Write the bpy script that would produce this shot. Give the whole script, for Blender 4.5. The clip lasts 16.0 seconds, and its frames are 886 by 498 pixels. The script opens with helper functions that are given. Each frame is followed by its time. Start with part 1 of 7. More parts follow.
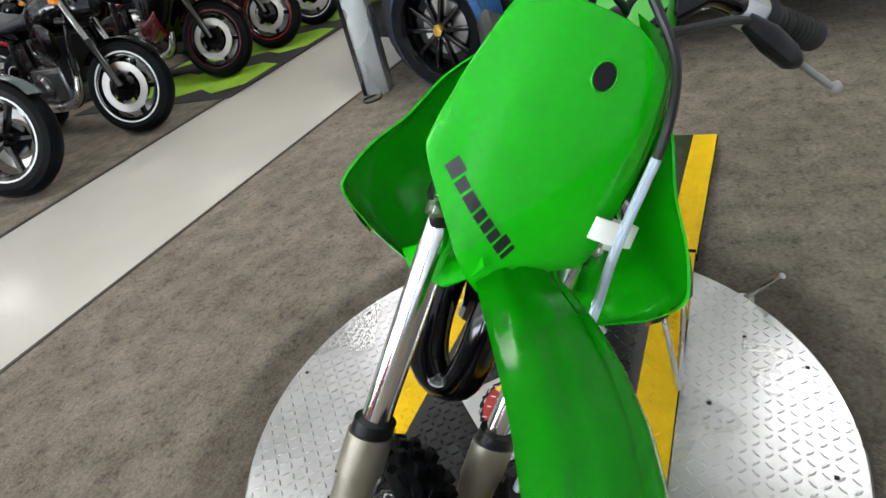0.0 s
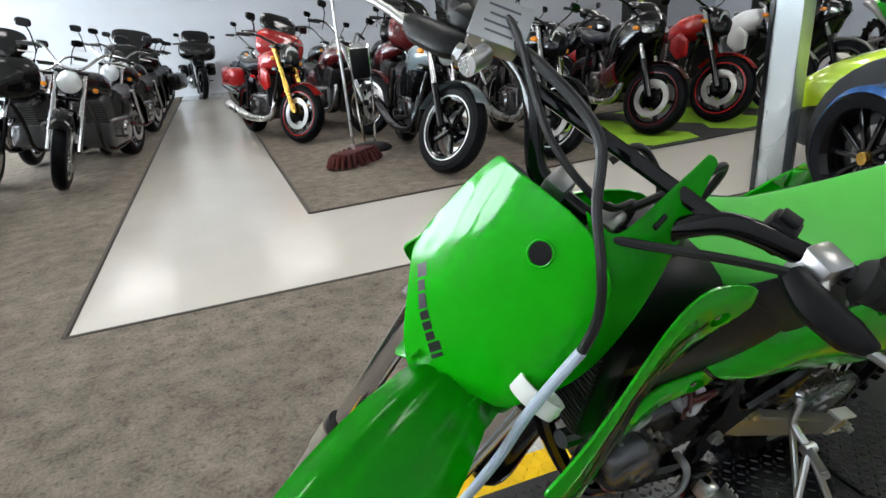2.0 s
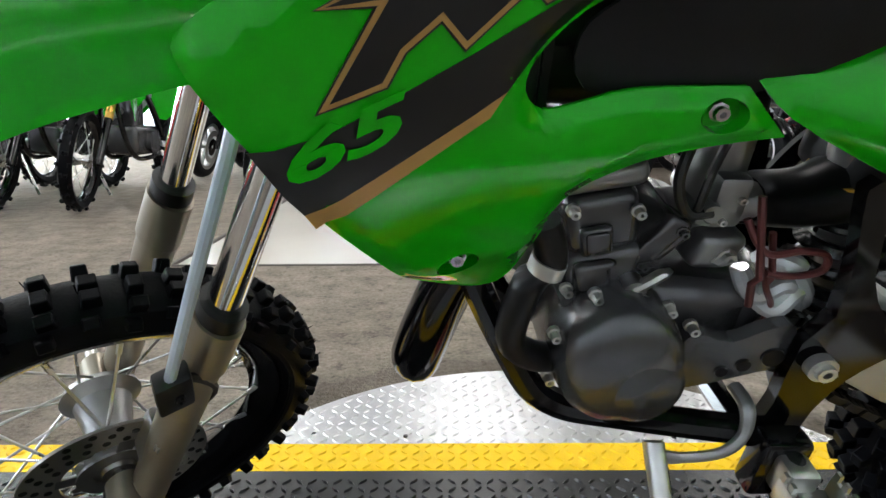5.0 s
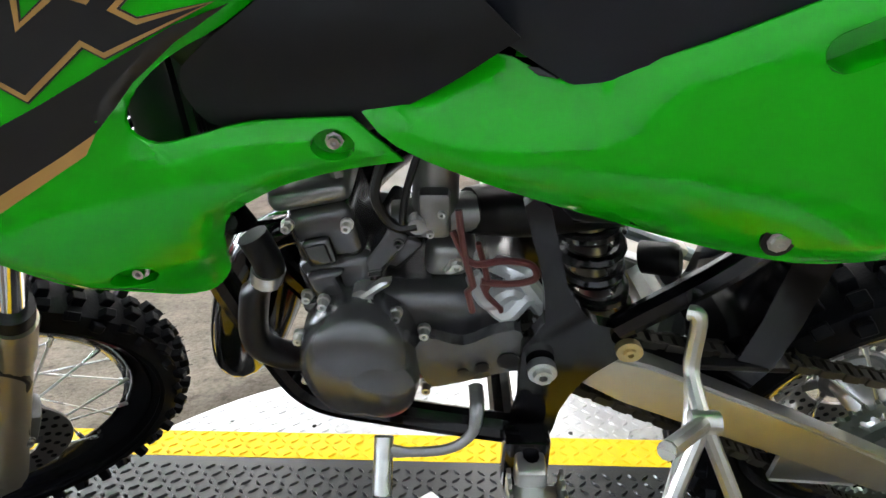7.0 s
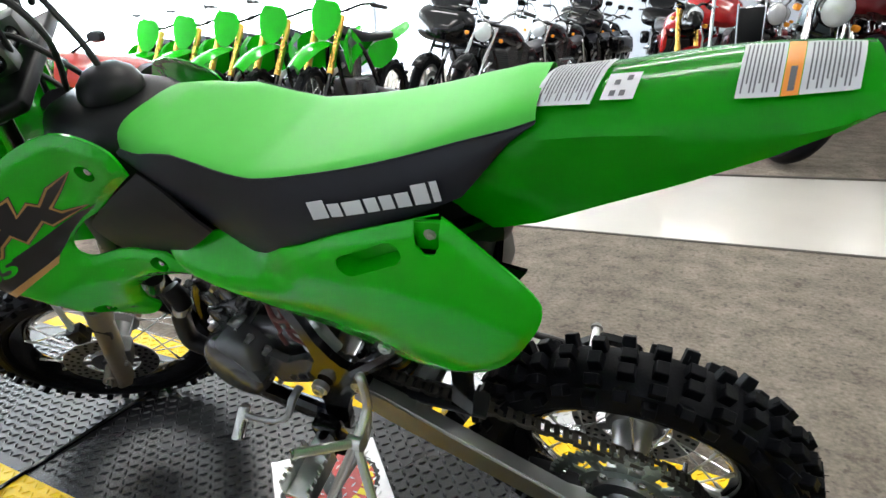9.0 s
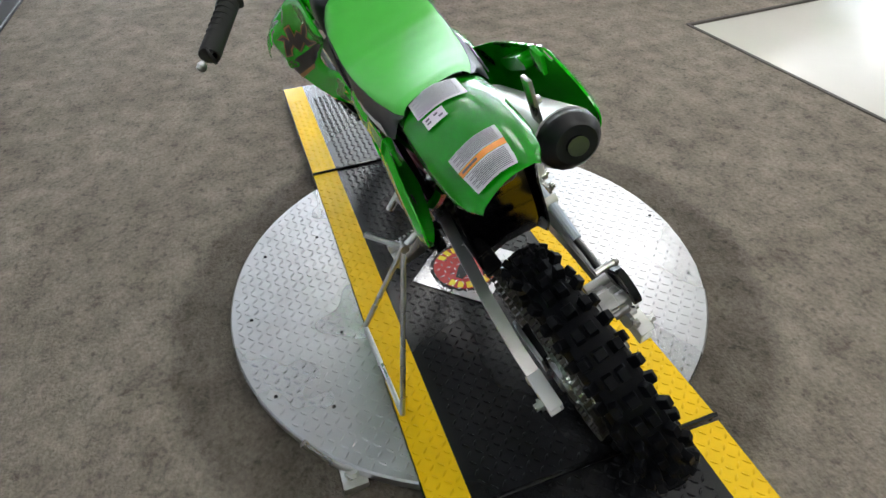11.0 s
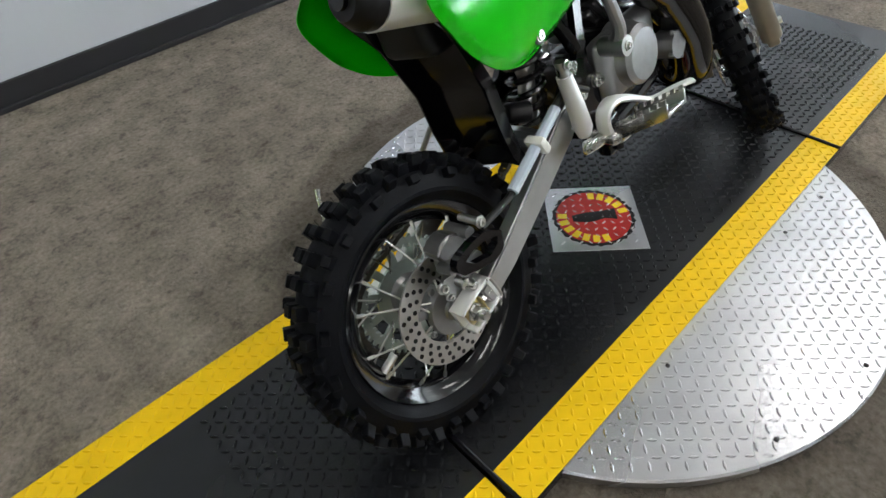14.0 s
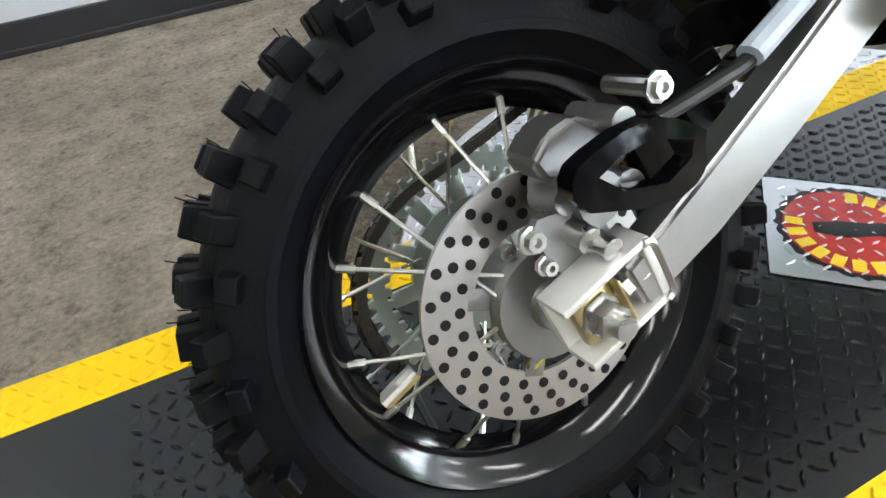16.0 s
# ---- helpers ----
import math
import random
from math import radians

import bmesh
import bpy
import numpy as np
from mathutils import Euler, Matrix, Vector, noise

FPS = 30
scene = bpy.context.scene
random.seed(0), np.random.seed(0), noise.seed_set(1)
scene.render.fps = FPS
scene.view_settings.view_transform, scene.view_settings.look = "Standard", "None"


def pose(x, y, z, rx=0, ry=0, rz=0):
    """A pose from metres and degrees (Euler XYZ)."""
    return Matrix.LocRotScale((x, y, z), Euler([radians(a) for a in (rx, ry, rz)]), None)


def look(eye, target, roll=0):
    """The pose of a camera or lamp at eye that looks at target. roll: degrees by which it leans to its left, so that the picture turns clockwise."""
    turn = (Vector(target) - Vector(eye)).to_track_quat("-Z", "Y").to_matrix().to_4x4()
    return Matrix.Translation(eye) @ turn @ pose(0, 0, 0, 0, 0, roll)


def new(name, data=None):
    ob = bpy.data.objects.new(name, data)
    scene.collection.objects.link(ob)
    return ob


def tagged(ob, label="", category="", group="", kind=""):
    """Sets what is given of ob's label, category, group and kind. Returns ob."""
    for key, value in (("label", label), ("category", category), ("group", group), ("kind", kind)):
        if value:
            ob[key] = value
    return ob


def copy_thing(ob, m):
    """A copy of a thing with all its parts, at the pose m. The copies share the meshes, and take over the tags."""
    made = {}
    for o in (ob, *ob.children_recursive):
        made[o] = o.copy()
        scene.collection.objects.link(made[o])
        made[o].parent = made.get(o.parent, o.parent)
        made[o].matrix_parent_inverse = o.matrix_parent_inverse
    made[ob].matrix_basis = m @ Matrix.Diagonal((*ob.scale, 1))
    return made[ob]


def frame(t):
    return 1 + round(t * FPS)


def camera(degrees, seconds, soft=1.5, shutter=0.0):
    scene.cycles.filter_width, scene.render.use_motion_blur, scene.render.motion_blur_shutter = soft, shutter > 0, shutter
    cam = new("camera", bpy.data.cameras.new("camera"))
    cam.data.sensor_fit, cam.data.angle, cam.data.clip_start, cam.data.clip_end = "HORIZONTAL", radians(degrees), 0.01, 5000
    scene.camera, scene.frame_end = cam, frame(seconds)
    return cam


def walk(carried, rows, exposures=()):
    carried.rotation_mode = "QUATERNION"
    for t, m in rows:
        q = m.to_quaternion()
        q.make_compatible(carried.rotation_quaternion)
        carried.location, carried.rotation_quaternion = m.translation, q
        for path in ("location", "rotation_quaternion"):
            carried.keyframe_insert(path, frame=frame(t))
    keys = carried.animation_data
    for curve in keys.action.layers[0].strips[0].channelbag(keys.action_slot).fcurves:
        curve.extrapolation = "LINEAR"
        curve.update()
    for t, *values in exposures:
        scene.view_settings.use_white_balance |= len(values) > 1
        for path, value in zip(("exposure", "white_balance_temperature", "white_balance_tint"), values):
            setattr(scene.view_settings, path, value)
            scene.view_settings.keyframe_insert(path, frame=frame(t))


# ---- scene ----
cam = camera(75.3, 16.0)

PATH = [
    (0, (0.746, 0.378, 1.017), (-0.693, -0.51, -0.052), -15.1),
    (0.5, (0.737, 0.509, 1.085), (-0.566, -0.679, 0.141), -12.8),
    (1, (0.676, 0.589, 1.128), (-0.486, -0.804, 0.287), -7.5),
    (1.5, (0.563, 0.656, 1.097), (-0.384, -0.923, 0.314), -5.9),
    (2, (0.479, 0.724, 1.046), (-0.1, -1.049, 0.325), -5.0),
    (2.5, (0.412, 0.704, 0.931), (0.193, -1.152, 0.219), -4.2),
    (3, (0.347, 0.657, 0.796), (0.273, -1.224, 0.119), -3.4),
    (3.2, (0.307, 0.677, 0.719), (0.384, -1.259, 0.223), -3.7),
    (5.3, (0.146, 0.58, 0.593), (0.151, -1.372, 0.159), -0.0),
    (5.5, (0.126, 0.581, 0.597), (0.136, -1.373, 0.172), 0.1),
    (6, (0.043, 0.583, 0.606), (0.058, -1.375, 0.197), 0.4),
    (6.5, (-0.019, 0.588, 0.6), (0.031, -1.367, 0.181), 0.1),
    (7, (-0.104, 0.609, 0.614), (0.078, -1.327, 0.142), -1.8),
    (7.5, (-0.216, 0.641, 0.676), (0.115, -1.263, 0.164), -3.4),
    (8, (-0.335, 0.626, 0.706), (0.122, -1.243, 0.159), -3.4),
    (8.5, (-0.454, 0.625, 0.746), (0.191, -1.172, 0.15), -3.8),
    (9, (-0.618, 0.673, 0.839), (0.241, -0.995, 0.147), -3.4),
    (9.5, (-0.772, 0.713, 0.903), (0.292, -0.759, 0.067), -2.2),
    (10, (-0.878, 0.64, 0.935), (0.37, -0.525, -0.108), -0.9),
    (10.2, (-0.924, 0.608, 0.968), (0.387, -0.414, -0.145), -0.8),
    (12.3, (-1.158, -0.072, 1.149), (0.171, 0.339, -0.289), -6.4),
    (12.5, (-1.168, -0.141, 1.149), (0.089, 0.408, -0.306), -6.3),
    (13, (-1.096, -0.254, 1.112), (-0.019, 0.554, -0.366), -6.1),
    (13.5, (-0.979, -0.36, 1.073), (-0.009, 0.597, -0.391), -5.3),
    (14, (-0.886, -0.478, 0.978), (0.019, 0.565, -0.468), -5.1),
    (14.5, (-0.799, -0.492, 0.858), (-0.032, 0.709, -0.545), -6.0),
    (15, (-0.74, -0.438, 0.722), (-0.136, 0.908, -0.629), -6.4),
    (15.5, (-0.699, -0.363, 0.612), (-0.136, 1.011, -0.728), -6.6),
    (16, (-0.689, -0.3, 0.581), (-0.157, 1.099, -0.745), -7.4),
]
walk(cam, [(t, look(eye, target, roll)) for t, eye, target, roll in PATH], [(0, 0.02), (0.5, -0.14), (1.5, -0.10), (3.0, -0.12), (5.3, 0.38), (6.2, 0.70), (7.0, 0.85), (8.0, 0.90), (8.6, 0.75), (9.2, 0.36), (10.2, 0.14), (12.5, -0.26), (13.5, -0.22), (14.5, 0.10), (16, 0.68)])

# ---- light ----
world = bpy.data.worlds.new("world")
scene.world = world
world.use_nodes = True
world.node_tree.nodes["Background"].inputs[0].default_value = (0.75, 0.85, 1.0, 1)
world.node_tree.nodes["Background"].inputs[1].default_value = 0.9


# ---- materials ----
def mat(name, col, rough=0.5, metal=0.0, var=0.12, scale=25.0, bump=0.0, bscale=150.0, coat=0.0, col2=None,
        rvar=0.1, emit=0.0, spec=0.5, trans=0.0, detail=4.0):
    m = bpy.data.materials.new(name)
    m.use_nodes = True
    nt = m.node_tree
    b = nt.nodes["Principled BSDF"]
    tc = nt.nodes.new("ShaderNodeTexCoord")
    n1 = nt.nodes.new("ShaderNodeTexNoise")
    n2 = nt.nodes.new("ShaderNodeTexNoise")
    n1.inputs["Scale"].default_value, n1.inputs["Detail"].default_value = scale, detail
    n2.inputs["Scale"].default_value, n2.inputs["Detail"].default_value = scale * 0.12, 3
    for n in (n1, n2):
        nt.links.new(tc.outputs["Object"], n.inputs["Vector"])
    add = nt.nodes.new("ShaderNodeMath")
    add.operation = "ADD"
    nt.links.new(n1.outputs[0], add.inputs[0])
    nt.links.new(n2.outputs[0], add.inputs[1])
    ramp = nt.nodes.new("ShaderNodeMapRange")
    ramp.inputs["From Min"].default_value, ramp.inputs["From Max"].default_value = 0.65, 1.35
    nt.links.new(add.outputs[0], ramp.inputs["Value"])
    mix = nt.nodes.new("ShaderNodeMix")
    mix.data_type = "RGBA"
    c2 = col2 or tuple(max(0.0, c * (1 - var)) for c in col)
    c1 = col if col2 else tuple(min(1.0, c * (1 + var * 0.6)) for c in col)
    mix.inputs["A"].default_value, mix.inputs["B"].default_value = (*c2, 1), (*c1, 1)
    nt.links.new(ramp.outputs[0], mix.inputs["Factor"])
    nt.links.new(mix.outputs["Result"], b.inputs["Base Color"])
    rr = nt.nodes.new("ShaderNodeMapRange")
    rr.inputs["To Min"].default_value, rr.inputs["To Max"].default_value = max(0.02, rough - rvar * rough), min(1, rough + rvar * rough)
    rr.inputs["From Min"].default_value, rr.inputs["From Max"].default_value = 0.3, 0.7
    nt.links.new(n2.outputs[0], rr.inputs["Value"])
    nt.links.new(rr.outputs[0], b.inputs["Roughness"])
    b.inputs["Metallic"].default_value = metal
    b.inputs["Coat Weight"].default_value = coat
    b.inputs["Coat Roughness"].default_value = 0.03
    b.inputs["Specular IOR Level"].default_value = spec
    b.inputs["Transmission Weight"].default_value = trans
    if emit:
        b.inputs["Emission Color"].default_value = (*col, 1)
        b.inputs["Emission Strength"].default_value = emit
    if bump:
        n3 = nt.nodes.new("ShaderNodeTexNoise")
        n3.inputs["Scale"].default_value, n3.inputs["Detail"].default_value = bscale, 5
        nt.links.new(tc.outputs["Object"], n3.inputs["Vector"])
        bp = nt.nodes.new("ShaderNodeBump")
        bp.inputs["Strength"].default_value, bp.inputs["Distance"].default_value = bump, 0.002
        nt.links.new(n3.outputs[0], bp.inputs["Height"])
        nt.links.new(bp.outputs[0], b.inputs["Normal"])
    return m


GREEN = mat("green_plastic", (0.005, 0.435, 0.003), 0.24, var=0.05, scale=12, bump=0.02, bscale=500, coat=0.7, spec=0.08)
GREEN.node_tree.nodes["Principled BSDF"].inputs["Coat Roughness"].default_value = 0.09
SEATGREEN = mat("green_vinyl", (0.065, 0.53, 0.045), 0.5, var=0.06, scale=40, bump=0.12, bscale=900)
BLACKVINYL = mat("black_vinyl", (0.008, 0.009, 0.015), 0.44, var=0.2, scale=40, bump=0.12, bscale=900, spec=0.4)
BLACKPLASTIC = mat("black_plastic", (0.005, 0.005, 0.006), 0.38, var=0.2, scale=30, bump=0.08, bscale=600, spec=0.3)
BLACKPAINT = mat("black_enamel", (0.003, 0.003, 0.004), 0.11, var=0.2, scale=30, spec=0.45)
RUBBER = mat("tyre_rubber", (0.0035, 0.004, 0.0055), 0.48, var=0.35, scale=40, bump=0.25, bscale=300, spec=0.09)
GRIPRUBBER = mat("grip_rubber", (0.012, 0.012, 0.012), 0.7, var=0.25, scale=60, bump=0.3, bscale=400)
ALU = mat("brushed_aluminium", (0.52, 0.52, 0.515), 0.32, 1.0, var=0.08, scale=60, bump=0.05, bscale=400)
DARKCHROME = mat("shop_chrome", (0.42, 0.42, 0.43), 0.14, 1.0, var=0.1, scale=30)
CHROME = mat("chrome", (0.80, 0.80, 0.80), 0.09, 1.0, var=0.03, scale=40)
STEEL = mat("zinc_steel", (0.60, 0.60, 0.58), 0.28, 1.0, var=0.15, scale=60)
GOLDZINC = mat("yellow_zinc", (0.62, 0.52, 0.28), 0.3, 1.0, var=0.12, scale=60)
GOLD = mat("gold_anodised", (0.75, 0.45, 0.10), 0.28, 1.0, var=0.1, scale=60)
CAST = mat("cast_aluminium", (0.30, 0.30, 0.30), 0.36, 0.9, var=0.15, scale=60, bump=0.12, bscale=700)
ENGINE = mat("grey_engine_paint", (0.125, 0.125, 0.13), 0.23, 0.7, var=0.15, scale=60, bump=0.05, bscale=500)
SLIDER = mat("fork_slider_grey", (0.31, 0.275, 0.22), 0.36, 0.7, var=0.08, scale=50, bump=0.05, bscale=500)
SPROCKET = mat("pale_green_zinc", (0.36, 0.41, 0.37), 0.30, 0.9, var=0.1, scale=60)
DISCSTEEL = mat("brake_disc_steel", (0.55, 0.53, 0.51), 0.33, 1.0, var=0.1, scale=80)
CHAINM = mat("chain_steel", (0.07, 0.065, 0.055), 0.42, 0.8, var=0.3, scale=120)
SPRINGM = mat("spring_black", (0.015, 0.015, 0.016), 0.25, 0.2, var=0.2, coat=0.5)
HOSE = mat("hose_black", (0.01, 0.01, 0.01), 0.4, var=0.2)
CLEARHOSE = mat("blue_grey_sleeve", (0.46, 0.53, 0.62), 0.3, var=0.1)
NYLON = mat("white_nylon", (0.78, 0.78, 0.72), 0.45, var=0.06)
DECALBLACK = mat("decal_black", (0.010, 0.010, 0.012), 0.3, var=0.2)
DECALGOLD = mat("decal_gold", (0.48, 0.27, 0.08), 0.35, var=0.1)
DECALWHITE = mat("decal_white", (0.70, 0.70, 0.71), 0.45, var=0.05)
DECALGREY = mat("label_silver", (0.62, 0.63, 0.64), 0.4, var=0.04)
DECALORANGE = mat("label_orange", (0.85, 0.30, 0.03), 0.45, var=0.04)
PRINT = mat("label_print", (0.12, 0.12, 0.13), 0.5, var=0.1)
PINK = mat("rubber_line_red", (0.12, 0.032, 0.030), 0.4, var=0.1)
YELLOW = mat("yellow_paint", (0.86, 0.54, 0.0), 0.50, var=0.10, scale=30, bump=0.08, bscale=120, spec=0.25)
DECKBLACK = mat("black_powder_coat", (0.007, 0.0075, 0.009), 0.27, var=0.35, scale=18, bump=0.10, bscale=200, rvar=0.25, spec=0.45)
PLATE = mat("bright_tread_plate", (0.54, 0.54, 0.555), 0.29, 1.0, var=0.16, scale=14, bump=0.10, bscale=260, rvar=0.3)
CARPET = mat("brown_grey_carpet", (0.322, 0.278, 0.230), 0.95, var=0.0, col2=(0.132, 0.112, 0.091), scale=85, bump=1.0, bscale=150, spec=0.08, detail=9)
TRIMM = mat("carpet_edge_trim", (0.045, 0.036, 0.028), 0.6, var=0.3)
TILE = mat("polished_cream_tile", (0.56, 0.53, 0.48), 0.16, var=0.05, scale=3.0, rvar=0.35, spec=0.5)
WALLP = mat("grey_white_wall_paint", (0.52, 0.54, 0.58), 0.7, var=0.04, scale=3, bump=0.1, bscale=120)
BASEB = mat("black_vinyl_baseboard", (0.022, 0.022, 0.026), 0.45, var=0.2, scale=6)
CEILM = mat("white_ceiling_board", (0.72, 0.72, 0.70), 0.9, var=0.05, scale=6)
LAMP = mat("lamp_diffuser", (1.0, 0.98, 0.96), 0.5, var=0.0, emit=16.0)
PANE = mat("daylit_window_film", (0.82, 0.92, 1.0), 0.4, var=0.0, emit=21.0)
WHITEFRAME = mat("white_window_frame", (0.75, 0.75, 0.75), 0.4, var=0.05)
LIME = mat("lime_car_paint", (0.50, 0.72, 0.02), 0.22, var=0.04, scale=4, coat=0.8)
REDCAR = mat("red_car_paint", (0.42, 0.02, 0.012), 0.22, var=0.05, scale=4, coat=0.8)
REDBIKE = mat("red_bike_paint", (0.40, 0.012, 0.012), 0.25, var=0.05, scale=6, coat=0.6)
DARKRED = mat("dark_red_paint", (0.10, 0.008, 0.01), 0.25, var=0.05, scale=6, coat=0.6)
GREYBLUE = mat("pale_blue_grey_paint", (0.14, 0.18, 0.20), 0.25, var=0.05, scale=6, coat=0.6)
WHITEP = mat("white_bike_paint", (0.70, 0.70, 0.70), 0.25, var=0.05, scale=6, coat=0.6)
BLUEWRAP = mat("blue_plastic_wrap", (0.03, 0.10, 0.28), 0.16, var=0.5, scale=25, bump=0.9, bscale=30)
BLUECLOTH = mat("blue_tag_plastic", (0.02, 0.18, 0.62), 0.4, var=0.1)
PAPER = mat("white_card", (0.75, 0.75, 0.73), 0.7, var=0.03)
MOPRED = mat("maroon_mop_yarn", (0.075, 0.010, 0.010), 0.95, var=0.5, scale=80, bump=1.0, bscale=90)
MATGREEN = mat("lime_mat", (0.28, 0.52, 0.02), 0.8, var=0.25, scale=30, bump=0.3)
MATBLACK = mat("black_mat", (0.020, 0.020, 0.022), 0.8, var=0.3, scale=30, bump=0.3)
PILLARM = mat("pale_metal_post", (0.50, 0.54, 0.56), 0.28, 0.7, var=0.08, scale=6)
GLASSLENS = mat("headlamp_glass", (0.75, 0.78, 0.80), 0.1, 0.4, var=0.1)
SATIN = mat("satin_aluminium", (0.74, 0.74, 0.73), 0.46, 0.5, var=0.06, scale=40)
AMBER = mat("amber_lens", (0.75, 0.25, 0.02), 0.2, var=0.05)
STICKRED = mat("sticker_red", (0.42, 0.015, 0.010), 0.35, var=0.3, scale=120)
STICKYEL = mat("sticker_yellow", (0.80, 0.60, 0.01), 0.4, var=0.1)


# the carpet's pile: clumps of yarn, dark flecks and wide worn stains
nt = CARPET.node_tree
pile, coord = nt.nodes["Principled BSDF"], nt.nodes["Texture Coordinate"]
mixed = pile.inputs["Base Color"].links[0].from_socket
for scale, low, high, dark in ((34.0, 0.34, 0.47, 0.60), (1.7, 0.36, 0.58, 0.82)):
    n = nt.nodes.new("ShaderNodeTexNoise")
    n.inputs["Scale"].default_value, n.inputs["Detail"].default_value, n.inputs["Roughness"].default_value = scale, 7, 0.65
    r = nt.nodes.new("ShaderNodeMapRange")
    r.inputs["From Min"].default_value, r.inputs["From Max"].default_value = low, high
    r.inputs["To Min"].default_value, r.inputs["To Max"].default_value = dark, 1.0
    mul = nt.nodes.new("ShaderNodeMix")
    mul.data_type, mul.blend_type = "RGBA", "MULTIPLY"
    mul.inputs["Factor"].default_value = 1.0
    nt.links.new(coord.outputs["Object"], n.inputs["Vector"])
    nt.links.new(n.outputs[0], r.inputs["Value"])
    nt.links.new(mixed, mul.inputs["A"])
    nt.links.new(r.outputs[0], mul.inputs["B"])
    mixed = mul.outputs["Result"]
# carpet darker in a ring round the turntable, back to full tone by 0.81 m
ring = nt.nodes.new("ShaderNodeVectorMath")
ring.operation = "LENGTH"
ring_tone = nt.nodes.new("ShaderNodeMapRange")
ring_tone.interpolation_type = "SMOOTHSTEP"
ring_tone.inputs["From Min"].default_value, ring_tone.inputs["From Max"].default_value = 0.73, 0.81
ring_tone.inputs["To Min"].default_value, ring_tone.inputs["To Max"].default_value = 0.60, 1.0
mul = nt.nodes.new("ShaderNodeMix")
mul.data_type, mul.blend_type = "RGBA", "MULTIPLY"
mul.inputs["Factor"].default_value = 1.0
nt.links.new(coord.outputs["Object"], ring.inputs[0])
nt.links.new(ring.outputs["Value"], ring_tone.inputs["Value"])
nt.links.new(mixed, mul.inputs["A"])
nt.links.new(ring_tone.outputs[0], mul.inputs["B"])
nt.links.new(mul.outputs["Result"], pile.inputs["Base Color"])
for n in nt.nodes:
    if n.type == "BUMP":
        n.inputs["Distance"].default_value = 0.005


# ---- building helpers ----
def obj(name, bm, material, smooth=True, angle=35):
    me = bpy.data.meshes.new(name)
    bmesh.ops.recalc_face_normals(bm, faces=bm.faces[:])
    bm.to_mesh(me)
    bm.free()
    me.materials.append(material)
    if smooth:
        me.polygons.foreach_set("use_smooth", [True] * len(me.polygons))
        me.set_sharp_from_angle(angle=radians(angle))
    return new(name, me)


def part(name, bm, material, parent, label="", smooth=True, angle=35):
    ob = obj(name, bm, material, smooth, angle)
    ob.parent = parent
    if label:
        tagged(ob, label)
    return ob


def thing(name, label, category, m=None, group="", kind=""):
    e = new(name)
    tagged(e, label, category, group, kind)
    if m is not None:
        e.matrix_basis = m
    return e


def moved(bm, m):
    bmesh.ops.transform(bm, matrix=m, verts=bm.verts[:])
    return bm


def joined(*bms):
    out = bms[0]
    for b in bms[1:]:
        me = bpy.data.meshes.new("tmp")
        b.to_mesh(me)
        b.free()
        out.from_mesh(me)
        bpy.data.meshes.remove(me)
    return out


def box(x0, x1, y0, y1, z0, z1, bevel=0.0, seg=2):
    bm = bmesh.new()
    bmesh.ops.create_cube(bm, size=1.0)
    bmesh.ops.scale(bm, vec=(abs(x1 - x0), abs(y1 - y0), abs(z1 - z0)), verts=bm.verts[:])
    bmesh.ops.translate(bm, vec=((x0 + x1) / 2, (y0 + y1) / 2, (z0 + z1) / 2), verts=bm.verts[:])
    if bevel:
        bmesh.ops.bevel(bm, geom=bm.edges[:], offset=bevel, segments=seg, affect="EDGES", profile=0.5)
    return bm


def smooth_path(pts, n=6):
    p = [Vector(a) for a in pts]
    if len(p) < 3:
        return p
    out = []
    for i in range(len(p) - 1):
        a, b, c, d = p[max(i - 1, 0)], p[i], p[i + 1], p[min(i + 2, len(p) - 1)]
        for k in range(n):
            t = k / n
            out.append(0.5 * ((2 * b) + (c - a) * t + (2 * a - 5 * b + 4 * c - d) * t * t + (3 * b - a - 3 * c + d) * t ** 3))
    out.append(p[-1])
    return out


def tube(pts, r, seg=10, n=6, flat=1.0):
    """A round bar along a smooth line; r is one radius or one for each given point."""
    path = smooth_path(pts, n)
    m = len(path)
    if isinstance(r, (int, float)):
        rad = [r] * m
    else:
        rad = [float(np.interp(i / (m - 1) * (len(r) - 1), range(len(r)), r)) for i in range(m)]
    bm = bmesh.new()
    rings, side = [], None
    for i, p in enumerate(path):
        d = (path[min(i + 1, m - 1)] - path[max(i - 1, 0)]).normalized()
        if side is None:
            side = d.cross(Vector((0, 0, 1)) if abs(d.z) < 0.9 else Vector((1, 0, 0))).normalized()
        side = (side - d * side.dot(d)).normalized()
        up = d.cross(side)
        rings.append([bm.verts.new(p + side * math.cos(a) * rad[i] + up * math.sin(a) * rad[i] * flat)
                      for a in (2 * math.pi * k / seg for k in range(seg))])
    for a, b in zip(rings, rings[1:]):
        for k in range(seg):
            bm.faces.new((a[k], a[(k + 1) % seg], b[(k + 1) % seg], b[k]))
    bm.faces.new(rings[0][::-1])
    bm.faces.new(rings[-1])
    return bm


def rod(a, b, r, seg=10):
    return tube([a, b], r, seg)


